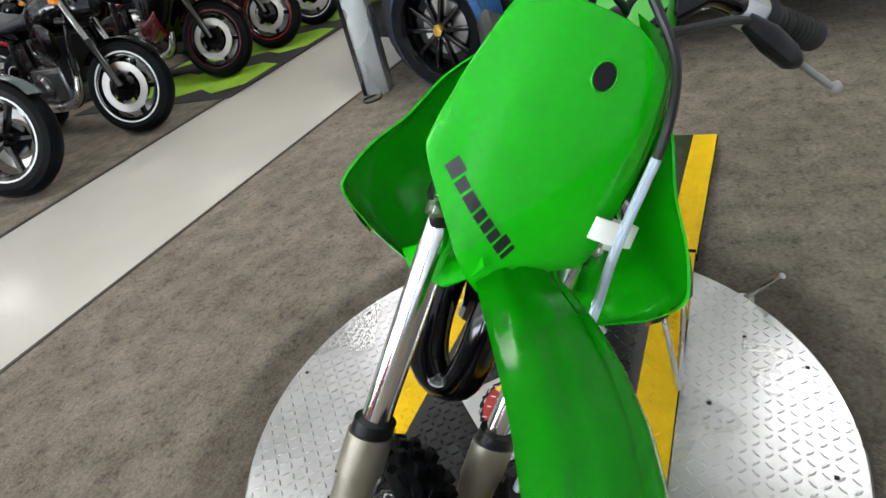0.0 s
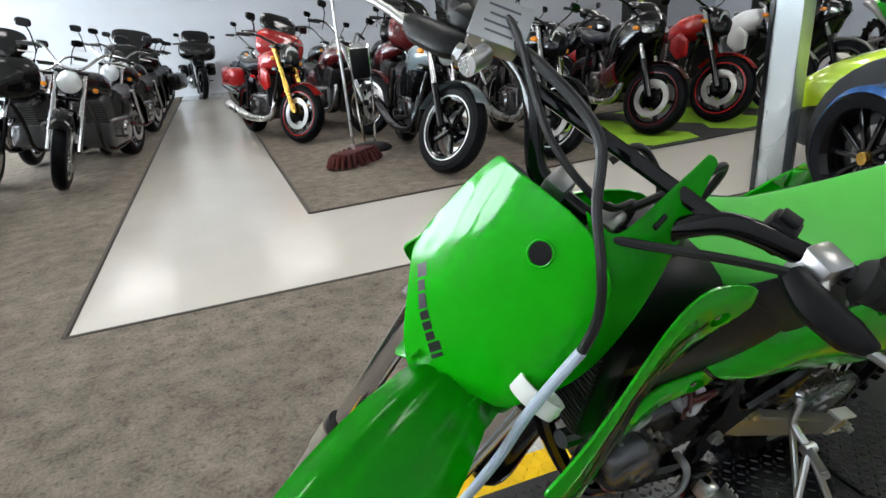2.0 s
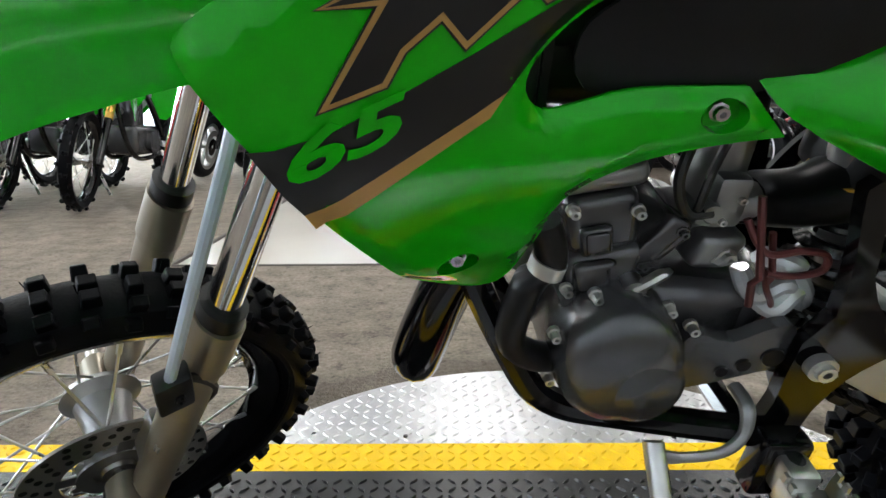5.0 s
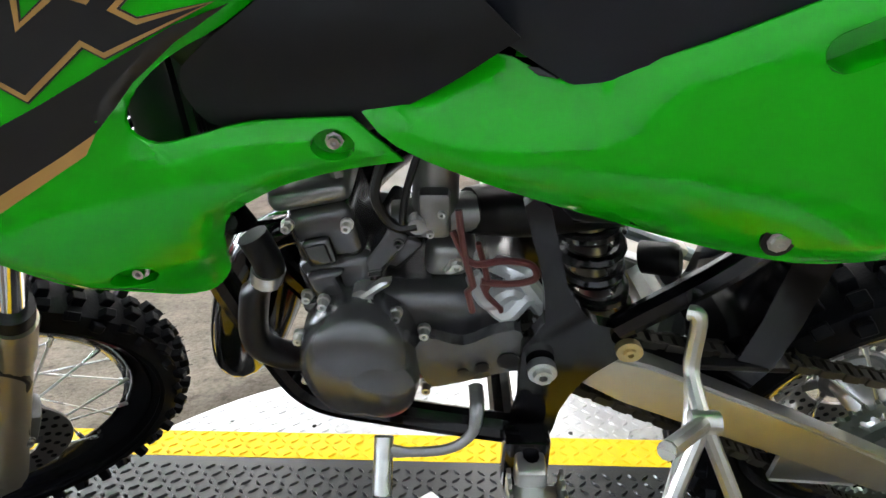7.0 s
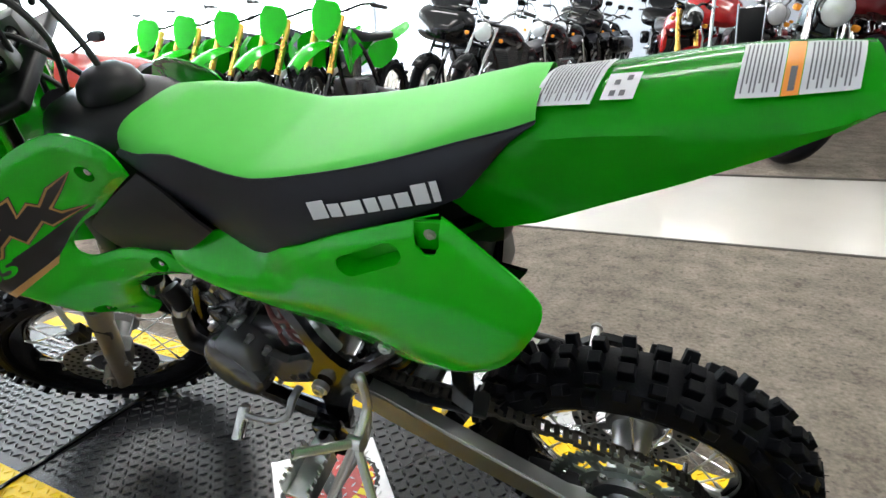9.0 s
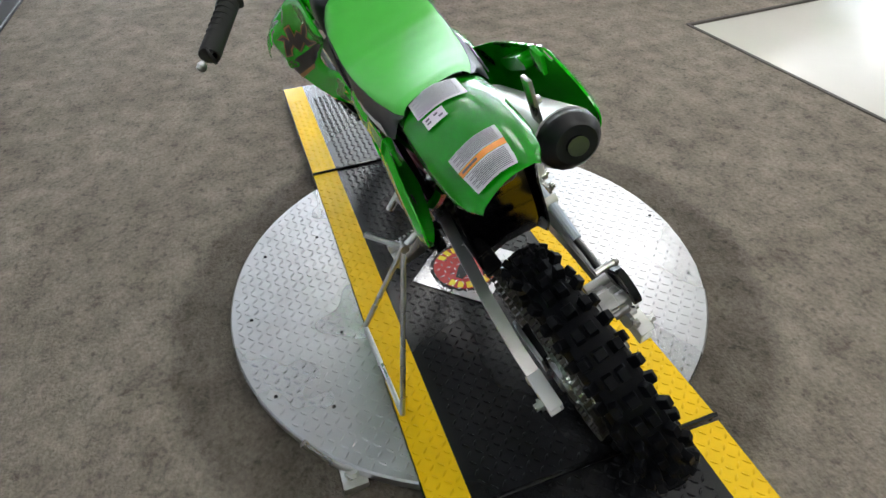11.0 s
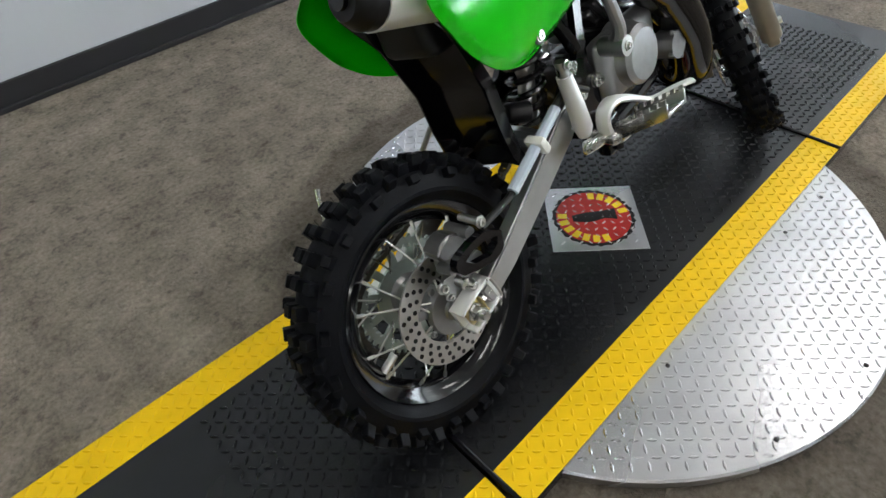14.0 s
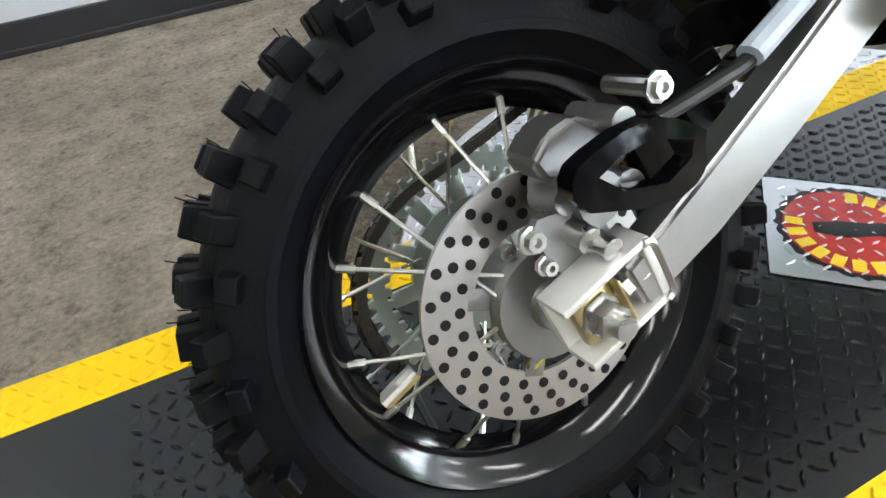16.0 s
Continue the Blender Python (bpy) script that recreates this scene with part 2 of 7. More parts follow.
def lathe(profile, seg=32, axis="Y", closed=False):
    """Turns (radius, along) points about the y axis; a radius of 0 ends in a point."""
    bm = bmesh.new()
    rings = []
    for r, y in profile:
        if r < 1e-6:
            rings.append([bm.verts.new((0, y, 0))])
        else:
            rings.append([bm.verts.new((r * math.cos(a), y, r * math.sin(a))) for a in (2 * math.pi * k / seg for k in range(seg))])
    pairs = list(zip(rings, rings[1:])) + ([(rings[-1], rings[0])] if closed else [])
    for a, b in pairs:
        for k in range(seg):
            j = (k + 1) % seg
            if len(a) == 1 and len(b) == 1:
                continue
            if len(a) == 1:
                bm.faces.new((a[0], b[j], b[k]))
            elif len(b) == 1:
                bm.faces.new((a[k], a[j], b[0]))
            else:
                bm.faces.new((a[k], a[j], b[j], b[k]))
    if axis == "Z":
        bmesh.ops.rotate(bm, cent=(0, 0, 0), matrix=Matrix.Rotation(radians(90), 3, "X"), verts=bm.verts[:])
    if axis == "X":
        bmesh.ops.rotate(bm, cent=(0, 0, 0), matrix=Matrix.Rotation(radians(-90), 3, "Z"), verts=bm.verts[:])
    return bm


def at(bm, x, y, z):
    bmesh.ops.translate(bm, vec=(x, y, z), verts=bm.verts[:])
    return bm


def loft(rings, closed=True, caps=True):
    """Skins rows of points, all of one length."""
    bm = bmesh.new()
    vs = [[bm.verts.new(p) for p in ring] for ring in rings]
    for a, b in zip(vs, vs[1:]):
        for k in range(len(a) if closed else len(a) - 1):
            j = (k + 1) % len(a)
            bm.faces.new((a[k], a[j], b[j], b[k]))
    if caps and closed:
        bm.faces.new(vs[0][::-1])
        bm.faces.new(vs[-1])
    return bm


def smooth_outline(pts, n=4, sharp=()):
    """A closed outline, rounded but at the points whose numbers are in sharp."""
    p = [Vector(a) for a in pts]
    out = []
    m = len(p)
    for i in range(m):
        a, b, c, d = p[i - 1], p[i], p[(i + 1) % m], p[(i + 2) % m]
        if i in sharp:
            a = b - (c - b) * 0.5
        if (i + 1) % m in sharp:
            d = c + (c - b) * 0.5
        for k in range(n):
            t = k / n
            out.append(0.5 * ((2 * b) + (c - a) * t + (2 * a - 5 * b + 4 * c - d) * t * t + (3 * b - a - 3 * c + d) * t ** 3))
    return [tuple(v) for v in out]


def thicken(bm, d):
    """Gives an open skin a back, moved by d, and a rim."""
    made = bmesh.ops.extrude_face_region(bm, geom=bm.faces[:], use_keep_orig=True)
    bmesh.ops.translate(bm, vec=d, verts=[g for g in made["geom"] if isinstance(g, bmesh.types.BMVert)])
    return bm


def sheet(outline, depth, thick=0.003, step=0.02, holes=()):
    """A moulded panel: the outline in (x, z), laid onto y = depth(x, z), with a rim of its thickness."""
    bm = bmesh.new()
    bm.faces.new([bm.verts.new((a, 0, b)) for a, b in outline])
    bm.normal_update()
    bmesh.ops.triangulate(bm, faces=bm.faces[:], ngon_method="EAR_CLIP")
    xs, zs = [a for a, _ in outline], [b for _, b in outline]
    for lo, hi, axis in ((min(xs), max(xs), 0), (min(zs), max(zs), 2)):
        k = int((hi - lo) / step)
        for i in range(1, k + 1):
            co, no = [0, 0, 0], [0, 0, 0]
            co[axis], no[axis] = lo + (hi - lo) * i / (k + 1), 1
            bmesh.ops.bisect_plane(bm, geom=bm.verts[:] + bm.edges[:] + bm.faces[:], plane_co=co, plane_no=no)
    for hole in holes:
        n = len(hole)
        cx, cz = sum(a for a, _ in hole) / n, sum(b for _, b in hole) / n
        cut = []
        for i in range(n):
            (a, b), (c, d) = hole[i], hole[(i + 1) % n]
            no = Vector((b - d, 0, c - a))
            if no.dot(Vector((a - cx, 0, b - cz))) < 0:
                no = -no
            near = [f for f in bm.faces if math.hypot(f.calc_center_median().x - cx, f.calc_center_median().z - cz) < 0.11]
            geom = list({v for f in near for v in f.verts}) + list({e for f in near for e in f.edges}) + near
            bmesh.ops.bisect_plane(bm, geom=geom, plane_co=(a, 0, b), plane_no=no)
            cut.append((Vector((a, 0, b)), no))
        dead = [f for f in bm.faces if all((f.calc_center_median() - q).dot(no) < 0 for q, no in cut)]
        bmesh.ops.delete(bm, geom=dead, context="FACES")
    bmesh.ops.remove_doubles(bm, verts=bm.verts[:], dist=0.0004)
    for v in bm.verts:
        v.co.y = depth(v.co.x, v.co.z)
    thicken(bm, Vector((0, -thick, 0)))
    return bm


def edge_gap(x, z, outline):
    """Distance from a point to an outline."""
    best, n = 9.0, len(outline)
    for i in range(n):
        (a, b), (c, d) = outline[i], outline[(i + 1) % n]
        u, v = c - a, d - b
        q = u * u + v * v
        t = min(1.0, max(0.0, ((x - a) * u + (z - b) * v) / q)) if q else 0.0
        best = min(best, math.hypot(x - a - t * u, z - b - t * v))
    return best


def mirror_y(bm):
    bmesh.ops.scale(bm, vec=(1, -1, 1), verts=bm.verts[:])
    bmesh.ops.reverse_faces(bm, faces=bm.faces[:])
    return bm


def bolt(x, y, z, r=0.008, h=0.006, axis="Y", sign=1):
    bm = lathe([(0, 0), (r, 0), (r * 1.02, h * 0.35), (r * 0.75, h * 0.4), (r * 0.72, h), (r * 0.35, h), (r * 0.3, h * 0.5), (0, h * 0.5)], 8)
    if sign < 0:
        bmesh.ops.rotate(bm, cent=(0, 0, 0), matrix=Matrix.Rotation(math.pi, 3, "Z"), verts=bm.verts[:])
    return at(bm, x, y, z)


# ---- the hall ----
def slab(name, pts, z0, z1, material, label, category):
    bm = bmesh.new()
    lo = [bm.verts.new((x, y, z0)) for x, y in pts]
    hi = [bm.verts.new((x, y, z1)) for x, y in pts]
    bm.faces.new(lo[::-1])
    bm.faces.new(hi)
    for i in range(len(pts)):
        j = (i + 1) % len(pts)
        bm.faces.new((lo[i], lo[j], hi[j], hi[i]))
    return tagged(obj(name, bm, material, False), label, category, kind="structure")


slab("floor", [(-14, -14.6), (9, -14.6), (9, 6), (-14, 6)], -0.15, -0.006, TILE, "polished cream tile floor of the showroom aisles", "floor")
# aisle corners: near edge of the cross aisle, far edge, and the long aisle to the far wall
NEAR = [(1.313, -1.731), (-14, -1.80)]
FAR = [(0.164, -2.913), (-14, -3.75)]
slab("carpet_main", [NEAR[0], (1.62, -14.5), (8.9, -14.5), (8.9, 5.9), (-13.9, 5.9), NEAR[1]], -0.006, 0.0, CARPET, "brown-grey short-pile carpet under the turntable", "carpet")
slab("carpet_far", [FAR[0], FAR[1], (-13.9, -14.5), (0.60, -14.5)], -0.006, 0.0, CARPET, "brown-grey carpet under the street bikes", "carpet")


def strip(a, b, w, name="trim"):
    a, b = Vector((*a, 0)), Vector((*b, 0))
    d = (b - a).normalized()
    s = Vector((-d.y, d.x, 0)) * w / 2
    bm = loft([[p - s + Vector((0, 0, -0.005)), p + s + Vector((0, 0, -0.005)), p + s * 0.5 + Vector((0, 0, 0.004)), p - s * 0.5 + Vector((0, 0, 0.004))] for p in (a, b)])
    return tagged(obj(name, bm, TRIMM, False), "dark worn edge strip between carpet and tile", "trim", kind="structure")


for a, b in ((NEAR[0], NEAR[1]), (NEAR[0], (1.62, -14.5)), (FAR[0], FAR[1]), (FAR[0], (0.60, -14.5))):
    strip(a, b, 0.03)


def wall(name, x0, x1, y0, y1, z0=-0.1, z1=3.3, material=WALLP, label="plain pale grey painted wall"):
    return tagged(obj(name, box(x0, x1, y0, y1, z0, z1), material, False), label, "wall", kind="structure")


# the near side wall stands a little askew to the turntable
side = obj("wall_north", box(-8, 9, 0, 0.15, -0.1, 3.3), WALLP, False)
side.matrix_basis = pose(0.0, 1.752, 0, 0, 0, -1.0)
tagged(side, "pale grey painted wall beside the turntable", "wall", kind="structure")
bb = obj("baseboard", joined(box(-8, 9, -0.012, 0, 0.0, 0.092, 0.003), box(-8, 9, -0.022, -0.012, 0.0, 0.02, 0.004)), BASEB, False)
bb.matrix_basis = pose(0.0, 1.750, 0, 0, 0, -1.0)
tagged(bb, "black vinyl baseboard along the pale wall", "baseboard", kind="structure")
wall("wall_far", -14, 9, -14.7, -14.5)
wall("wall_west", -14.2, -14, -14.6, 6)
wall("wall_south", -14, -7.6, 5.8, 6)
wall("wall_east", 8.9, 9.1, 0.3, 6)
wall("wall_east_low", 8.9, 9.1, -14.6, 0.3, -0.1, 0.5)
wall("wall_east_top", 8.9, 9.1, -14.6, 0.3, 2.9, 3.3)
tagged(obj("ceiling", box(-14.2, 9.2, -14.7, 6, 3.3, 3.45), CEILM, False), "white ceiling boards", "ceiling", kind="structure")

# daylight windows along the east wall; the last is unseen, added for front light
for i in range(6):
    y = -14.4 + i * 2.45
    w = thing("window_%d" % (i + 1), "tall bright shop window with a white frame", "window", pose(8.98, y, 0), kind="structure")
    part("window_frame", joined(box(-0.06, 0.06, 0, 0.1, 0.5, 2.9), box(-0.06, 0.06, 2.35, 2.45, 0.5, 2.9),
                                box(-0.06, 0.06, 0.1, 2.35, 0.5, 0.6), box(-0.06, 0.06, 0.1, 2.35, 2.8, 2.9), box(-0.05, 0.05, 1.18, 1.26, 0.6, 2.8)), WHITEFRAME, w, smooth=False)
    part("pane", box(0.0, 0.012, 0.1, 2.35, 0.6, 2.8), PANE, w, smooth=False)

# strip lights under the ceiling
fix = thing("ceiling_light", "long white fluorescent ceiling light", "light", pose(0, 0, 3.27), "ceiling lights in rows")
part("housing", box(-0.66, 0.66, -0.19, 0.19, 0.0, 0.03, 0.004), WHITEFRAME, fix, smooth=False)
part("diffuser", box(-0.62, 0.62, -0.15, 0.15, -0.02, -0.002, 0.004), LAMP, fix, smooth=False)
first = True
for gy in (-0.75, -2.9, -5.2, -8.0, -11.0):
    for gx in (-9.5, -6.4, -3.3, -0.2, 2.9, 6.0):
        if gy > -3 and gx < -4:
            continue
        if first:
            fix.matrix_basis, first = pose(gx, gy, 3.27, 0, 0, 3.5), False
        else:
            copy_thing(fix, pose(gx, gy, 3.27, 0, 0, 3.5))
copy_thing(fix, pose(-3.0, 1.12, 3.27, 0, 0, 3.5))

# ---- turntable ----
DZ = 0.05


def lugs(inside, pitch, size, z, ang=0.0, height=0.0021):
    """Raised almond-shaped treads in a woven grid."""
    verts, faces = [], []
    ca, sa = math.cos(ang), math.sin(ang)
    for i in range(-60, 61):
        for j in range(-60, 61):
            u, v = i * pitch, j * pitch
            x, y = ca * u - sa * v, sa * u + ca * v
            if not inside(x, y):
                continue
            a = ang + radians(45 if (i + j) % 2 else -45)
            c, s = math.cos(a), math.sin(a)
            k = len(verts)
            L, W = size * 0.80, size * 0.25
            prof = [(-L, 0, 0), (-L * 0.5, W * 0.8, 0), (0, W, 0), (L * 0.5, W * 0.8, 0), (L, 0, 0), (L * 0.5, -W * 0.8, 0), (0, -W, 0), (-L * 0.5, -W * 0.8, 0),
                    (-L * 0.6, 0, height), (0, W * 0.45, height * 1.15), (L * 0.6, 0, height), (0, -W * 0.45, height * 1.15)]
            verts += [(x + c * p - s * q, y + s * p + c * q, z + h) for p, q, h in prof]
            faces += [tuple(k + n for n in f) for f in ((0, 1, 8), (1, 2, 9, 8), (2, 3, 10, 9), (3, 4, 10), (4, 5, 10), (5, 6, 11, 10), (6, 7, 8, 11), (7, 0, 8), (8, 9, 10, 11))]
    return verts, faces


def with_lugs(bm, vf):
    me = bpy.data.meshes.new("tmp")
    me.from_pydata(vf[0], [], vf[1])
    bm.from_mesh(me)
    bpy.data.meshes.remove(me)
    return bm


CX, CY, CR = 0.0016, 0.0035, 0.608
EDGE, STR = 0.3012, 0.0775
table = thing("turntable", "round motorcycle turntable of bright tread plate on the carpet", "turntable", pose(0, 0, 0))
disc = at(lathe([(0, 0.02), (CR - 0.004, 0.02), (CR, 0.022), (CR, DZ - 0.008), (CR - 0.004, DZ - 0.004), (0, DZ - 0.004)], 96, "Z"), CX, CY, 0)
disc = with_lugs(disc, lugs(lambda x, y: math.hypot(x - CX, y - CY) < CR - 0.012 and abs(y) > EDGE + 0.008, 0.021, 0.0125, DZ - 0.0042))
part("disc", disc, PLATE, table, "bright diamond tread plate disc", angle=20)
part("skirt", at(lathe([(CR - 0.03, 0.0), (CR - 0.02, 0.0), (CR - 0.02, 0.02), (CR - 0.03, 0.02)], 72, "Z", True), CX, CY, 0), BLACKPAINT, table)
for x, y in ((-0.234, -0.322), (-0.238, -0.522), (0.003, -0.574), (0.236, -0.33), (-0.229, 0.533), (0.40, -0.34), (-0.30, 0.42), (0.02, 0.56), (0.25, 0.50), (-0.1, 0.36), (0.28, 0.35)):
    part("screw", box(x - 0.004, x + 0.004, y - 0.004, y + 0.004, DZ - 0.005, DZ - 0.0015, 0.0015), BLACKPAINT, table)
# lock handle on the rim
LK = Matrix.Translation((-0.046, -0.014, 0))
part("lock_bracket", moved(joined(box(-0.43, -0.375, 0.405, 0.455, 0.0, 0.022, 0.003), rod((-0.40, 0.43, 0.02), (-0.40, 0.43, 0.04), 0.014)), LK), STEEL, table)
part("lock_handle", moved(tube([(-0.40, 0.43, 0.035), (-0.395, 0.455, 0.06), (-0.38, 0.49, 0.11), (-0.372, 0.502, 0.13)], [0.006, 0.006, 0.006, 0.008]), LK), STEEL, table, "bent steel locking handle")


def deck_piece(name, x0, x1, tread, label):
    t = thing(name, label, "ramp", pose(0, 0, 0), "track sections of the turntable")
    zt = DZ
    body = joined(box(x0, x1, -EDGE + STR, EDGE - STR, zt - 0.004, zt - 0.0005))
    if tread:
        body = with_lugs(body, lugs(lambda x, y: x0 + 0.012 < x < x1 - 0.012 and abs(y) < EDGE - STR - 0.01 and tread(x), 0.0195, 0.0115, zt - 0.0006, 0.0, 0.0030))
    part("tread_plate", body, DECKBLACK, t, "black powder-coated tread plate", angle=20)
    for s in (1, -1):
        ya, yb = sorted((s * (EDGE - STR), s * EDGE))
        b = box(x0, x1, ya, yb, zt - 0.004, zt)
        b = with_lugs(b, lugs(lambda x, y: x0 + 0.012 < x < x1 - 0.012 and ya + 0.008 < y < yb - 0.008, 0.0195, 0.0115, zt - 0.0001))
        part("yellow_edge", b, YELLOW, t, "yellow painted tread plate edge", angle=20)
        part("side_rail", box(x0, x1, s * EDGE - 0.003, s * EDGE + 0.003, zt - 0.028, zt - 0.004), BLACKPAINT, t, smooth=False)
    return t


deck_piece("deck_section", -0.602, 0.602, lambda x: True, "middle track section of black tread plate with yellow edges")
deck_piece("ramp_section", 0.610, 1.306, lambda x: True, "front track section of black tread plate with yellow edges")
deck_piece("ramp_section", -1.335, -0.610, lambda x: x > -0.9, "rear track section of black plate with yellow edges").matrix_basis = Matrix.Translation((-0.606, 0, 0)) @ pose(0, 0.003, 0, 0, 0, -1.6) @ Matrix.Translation((0.606, 0, 0))
for x in (0.606, -0.606):
    b = tube([(x, -0.303, DZ + 0.001), (x, 0, DZ + 0.003), (x, 0.303, DZ + 0.001)], 0.005)
    tagged(obj("hinge_rod", b, BLACKPAINT), "thin black hinge rod across the track", "rod", "track hinges")

# round red emblem on a square of bright plate
stk = thing("emblem_plate", "square bright plate with a round red and yellow emblem", "sign", pose(-0.0037, 0.0036, DZ + 0.0012) @ Matrix.Scale(1.054, 4))
part("plate", with_lugs(moved(box(-0.099, 0.099, -0.099, 0.099, 0, 0.002, 0.0008), Matrix.Rotation(radians(45), 4, "Z")), lugs(lambda x, y: abs(x) + abs(y) < 0.126, 0.019, 0.011, 0.0016, radians(45), 0.0018)), PLATE, stk, smooth=False)


def flat_ring(r0, r1, z, a0=0, a1=360, n=48, wob=0.0):
    bm = bmesh.new()
    prev = None
    for i in range(n + 1):
        a = radians(a0 + (a1 - a0) * i / n)
        w = 1 + wob * math.sin(i * 2.4)
        p = (bm.verts.new((r0 * math.cos(a), r0 * math.sin(a), z)), bm.verts.new((r1 * w * math.cos(a), r1 * w * math.sin(a), z)))
        if prev:
            bm.faces.new((prev[0], prev[1], p[1], p[0]))
        prev = p
    return bm


part("black_ring", flat_ring(0.001, 0.088, 0.0024, wob=0.03, n=72), BLACKPLASTIC, stk, smooth=False)
part("red_field", flat_ring(0.001, 0.080, 0.0028), STICKRED, stk, smooth=False)
for a in (86, 104, 122, 140, 158, 176, 194):
    part("yellow_mark", moved(box(-0.007, 0.007, -0.010, 0.010, 0, 0.0005), Matrix.Rotation(radians(a - 45), 4, "Z") @ Matrix.Translation((0, 0.067, 0.003))), STICKYEL, stk, smooth=False)
for a in (-76, -58, -40, -22, -4):
    part("yellow_mark", moved(box(-0.007, 0.007, -0.010, 0.010, 0, 0.0005), Matrix.Rotation(radians(a - 45), 4, "Z") @ Matrix.Translation((0, 0.067, 0.003))), STICKYEL, stk, smooth=False)
part("dark_figure", tube([(-0.035, 0.03, 0.0032), (-0.01, 0.008, 0.0032), (0.02, -0.012, 0.0032), (0.04, -0.03, 0.0032)], [0.009, 0.016, 0.012, 0.018], 10, 6, 0.03), BLACKPLASTIC, stk)

# ---- the green dirt bike ----
BIKE = pose(-0.5196, -0.1053, 0.0498, -19.5, -2.89, 4.58)
UNBIKE = BIKE.inverted()
REAR_HUB = UNBIKE @ pose(-0.535, -0.025, 0.2655, -24, 0, 2)
bike = thing("dirt_bike", "small green motocross bike leaning on a steel stand on the turntable", "motorcycle", BIKE)
AX = Vector((1.085, 0, 0.24))
STEER = Matrix.Translation((0.007, -0.003, 0)) @ Matrix.Translation(AX) @ Matrix.Rotation(radians(30), 4, Vector((-0.454, 0, 0.891))) @ Matrix.Translation(-AX)


def bp(name, bm, material, label="", smooth=True, angle=35, parent=None):
    return part(name, bm, material, parent or bike, label, smooth, angle)


STEERED = []


def fp(name, bm, material, label="", smooth=True, angle=35, parent=None):
    ob = part(name, moved(bm, STEER), material, parent or bike, label, smooth, angle)
    STEERED.append(ob)
    return ob


def knob_block(r, y, a, w, l, h, tilt):
    """One tyre knob, standing on the tread at angle a."""
    bm = box(-l / 2, l / 2, -w / 2, w / 2, -0.004, h, 0.0012, 1)
    for v in bm.verts:
        if v.co.z > 0:
            v.co.x *= 0.86
            v.co.y *= 0.9
    m = Matrix.Rotation(a, 4, "Y") @ Matrix.Translation((0, y, r)) @ Matrix.Rotation(tilt, 4, "X")
    return moved(bm, m)


def knobby_tyre(R, bead, w, rows):
    """A knobbly tyre about the y axis: carcass and tread blocks in rows."""
    h = R - bead
    prof = [(bead + 0.004, -w * 0.27), (bead + 0.010, -w * 0.31), (bead + 0.016, -w * 0.39), (bead + h * 0.26, -w * 0.455), (bead + h * 0.28, -w * 0.480), (bead + h * 0.36, -w * 0.490), (bead + h * 0.38, -w * 0.478), (bead + h * 0.55, -w * 0.47), (bead + h * 0.72, -w * 0.38), (bead + h * 0.80, -w * 0.22),
            (bead + h * 0.83, 0), (bead + h * 0.80, w * 0.22), (bead + h * 0.72, w * 0.38), (bead + h * 0.55, w * 0.47), (bead + h * 0.38, w * 0.478), (bead + h * 0.36, w * 0.490), (bead + h * 0.28, w * 0.480), (bead + h * 0.26, w * 0.455), (bead + 0.016, w * 0.39), (bead + 0.010, w * 0.31), (bead + 0.004, w * 0.27)]
    bm = lathe(prof, 56)
    blocks = []
    rnd = random.Random(3)
    kh = R - (bead + h * 0.82)
    for i in range(rows):
        a = 2 * math.pi * i / rows
        half = math.pi / rows
        if i % 2 == 0:
            blocks += [knob_block(bead + h * 0.81, s * w * 0.13, a, w * 0.20, w * 0.26, kh * 1.05, 0) for s in (-1, 1)]
            blocks += [knob_block(bead + h * 0.70, s * w * 0.40, a + half * 0.2, w * 0.17, w * 0.22, kh * 1.15, -s * radians(42)) for s in (-1, 1)]
        else:
            blocks += [knob_block(bead + h * 0.82, 0, a, w * 0.24, w * 0.22, kh * 1.05, 0)]
            blocks += [knob_block(bead + h * 0.775, s * w * 0.29, a, w * 0.18, w * 0.24, kh * 1.1, -s * radians(20)) for s in (-1, 1)]
            blocks += [knob_block(bead + h * 0.60, s * w * 0.455, a + half * 0.3, w * 0.17, w * 0.22, kh * 0.8, -s * radians(66)) for s in (-1, 1)]
    whiskers = []
    for i in range(rows):
        a = 2 * math.pi * (i + 0.25) / rows
        for y in (-0.3, 0.02, 0.3):
            if rnd.random() < 0.6:
                r0, r1 = R - 0.004 - abs(y) * h * 0.25, R + 0.006 - abs(y) * h * 0.25
                p, q = (r0 * math.sin(a), y * w, r0 * math.cos(a)), (r1 * math.sin(a + 0.004), y * w, r1 * math.cos(a + 0.004))
                whiskers.append(tube([p, q], 0.0005, 3))
    return bm, blocks, joined(*whiskers)


def rim_mesh(bead, w):
    f = bead + 0.008
    return lathe([(f, -w / 2), (f, -w / 2 + 0.004), (bead - 0.004, -w / 2 + 0.008), (bead - 0.010, -w * 0.18), (bead - 0.018, 0), (bead - 0.010, w * 0.18), (bead - 0.004, w / 2 - 0.008), (f, w / 2 - 0.004), (f, w / 2),
                  (f - 0.003, w / 2 + 0.002), (bead - 0.008, w / 2 - 0.004), (bead - 0.018, w * 0.22), (bead - 0.026, 0), (bead - 0.018, -w * 0.22), (bead - 0.008, -w / 2 + 0.004), (f - 0.003, -w / 2 - 0.002)], 64, closed=True)


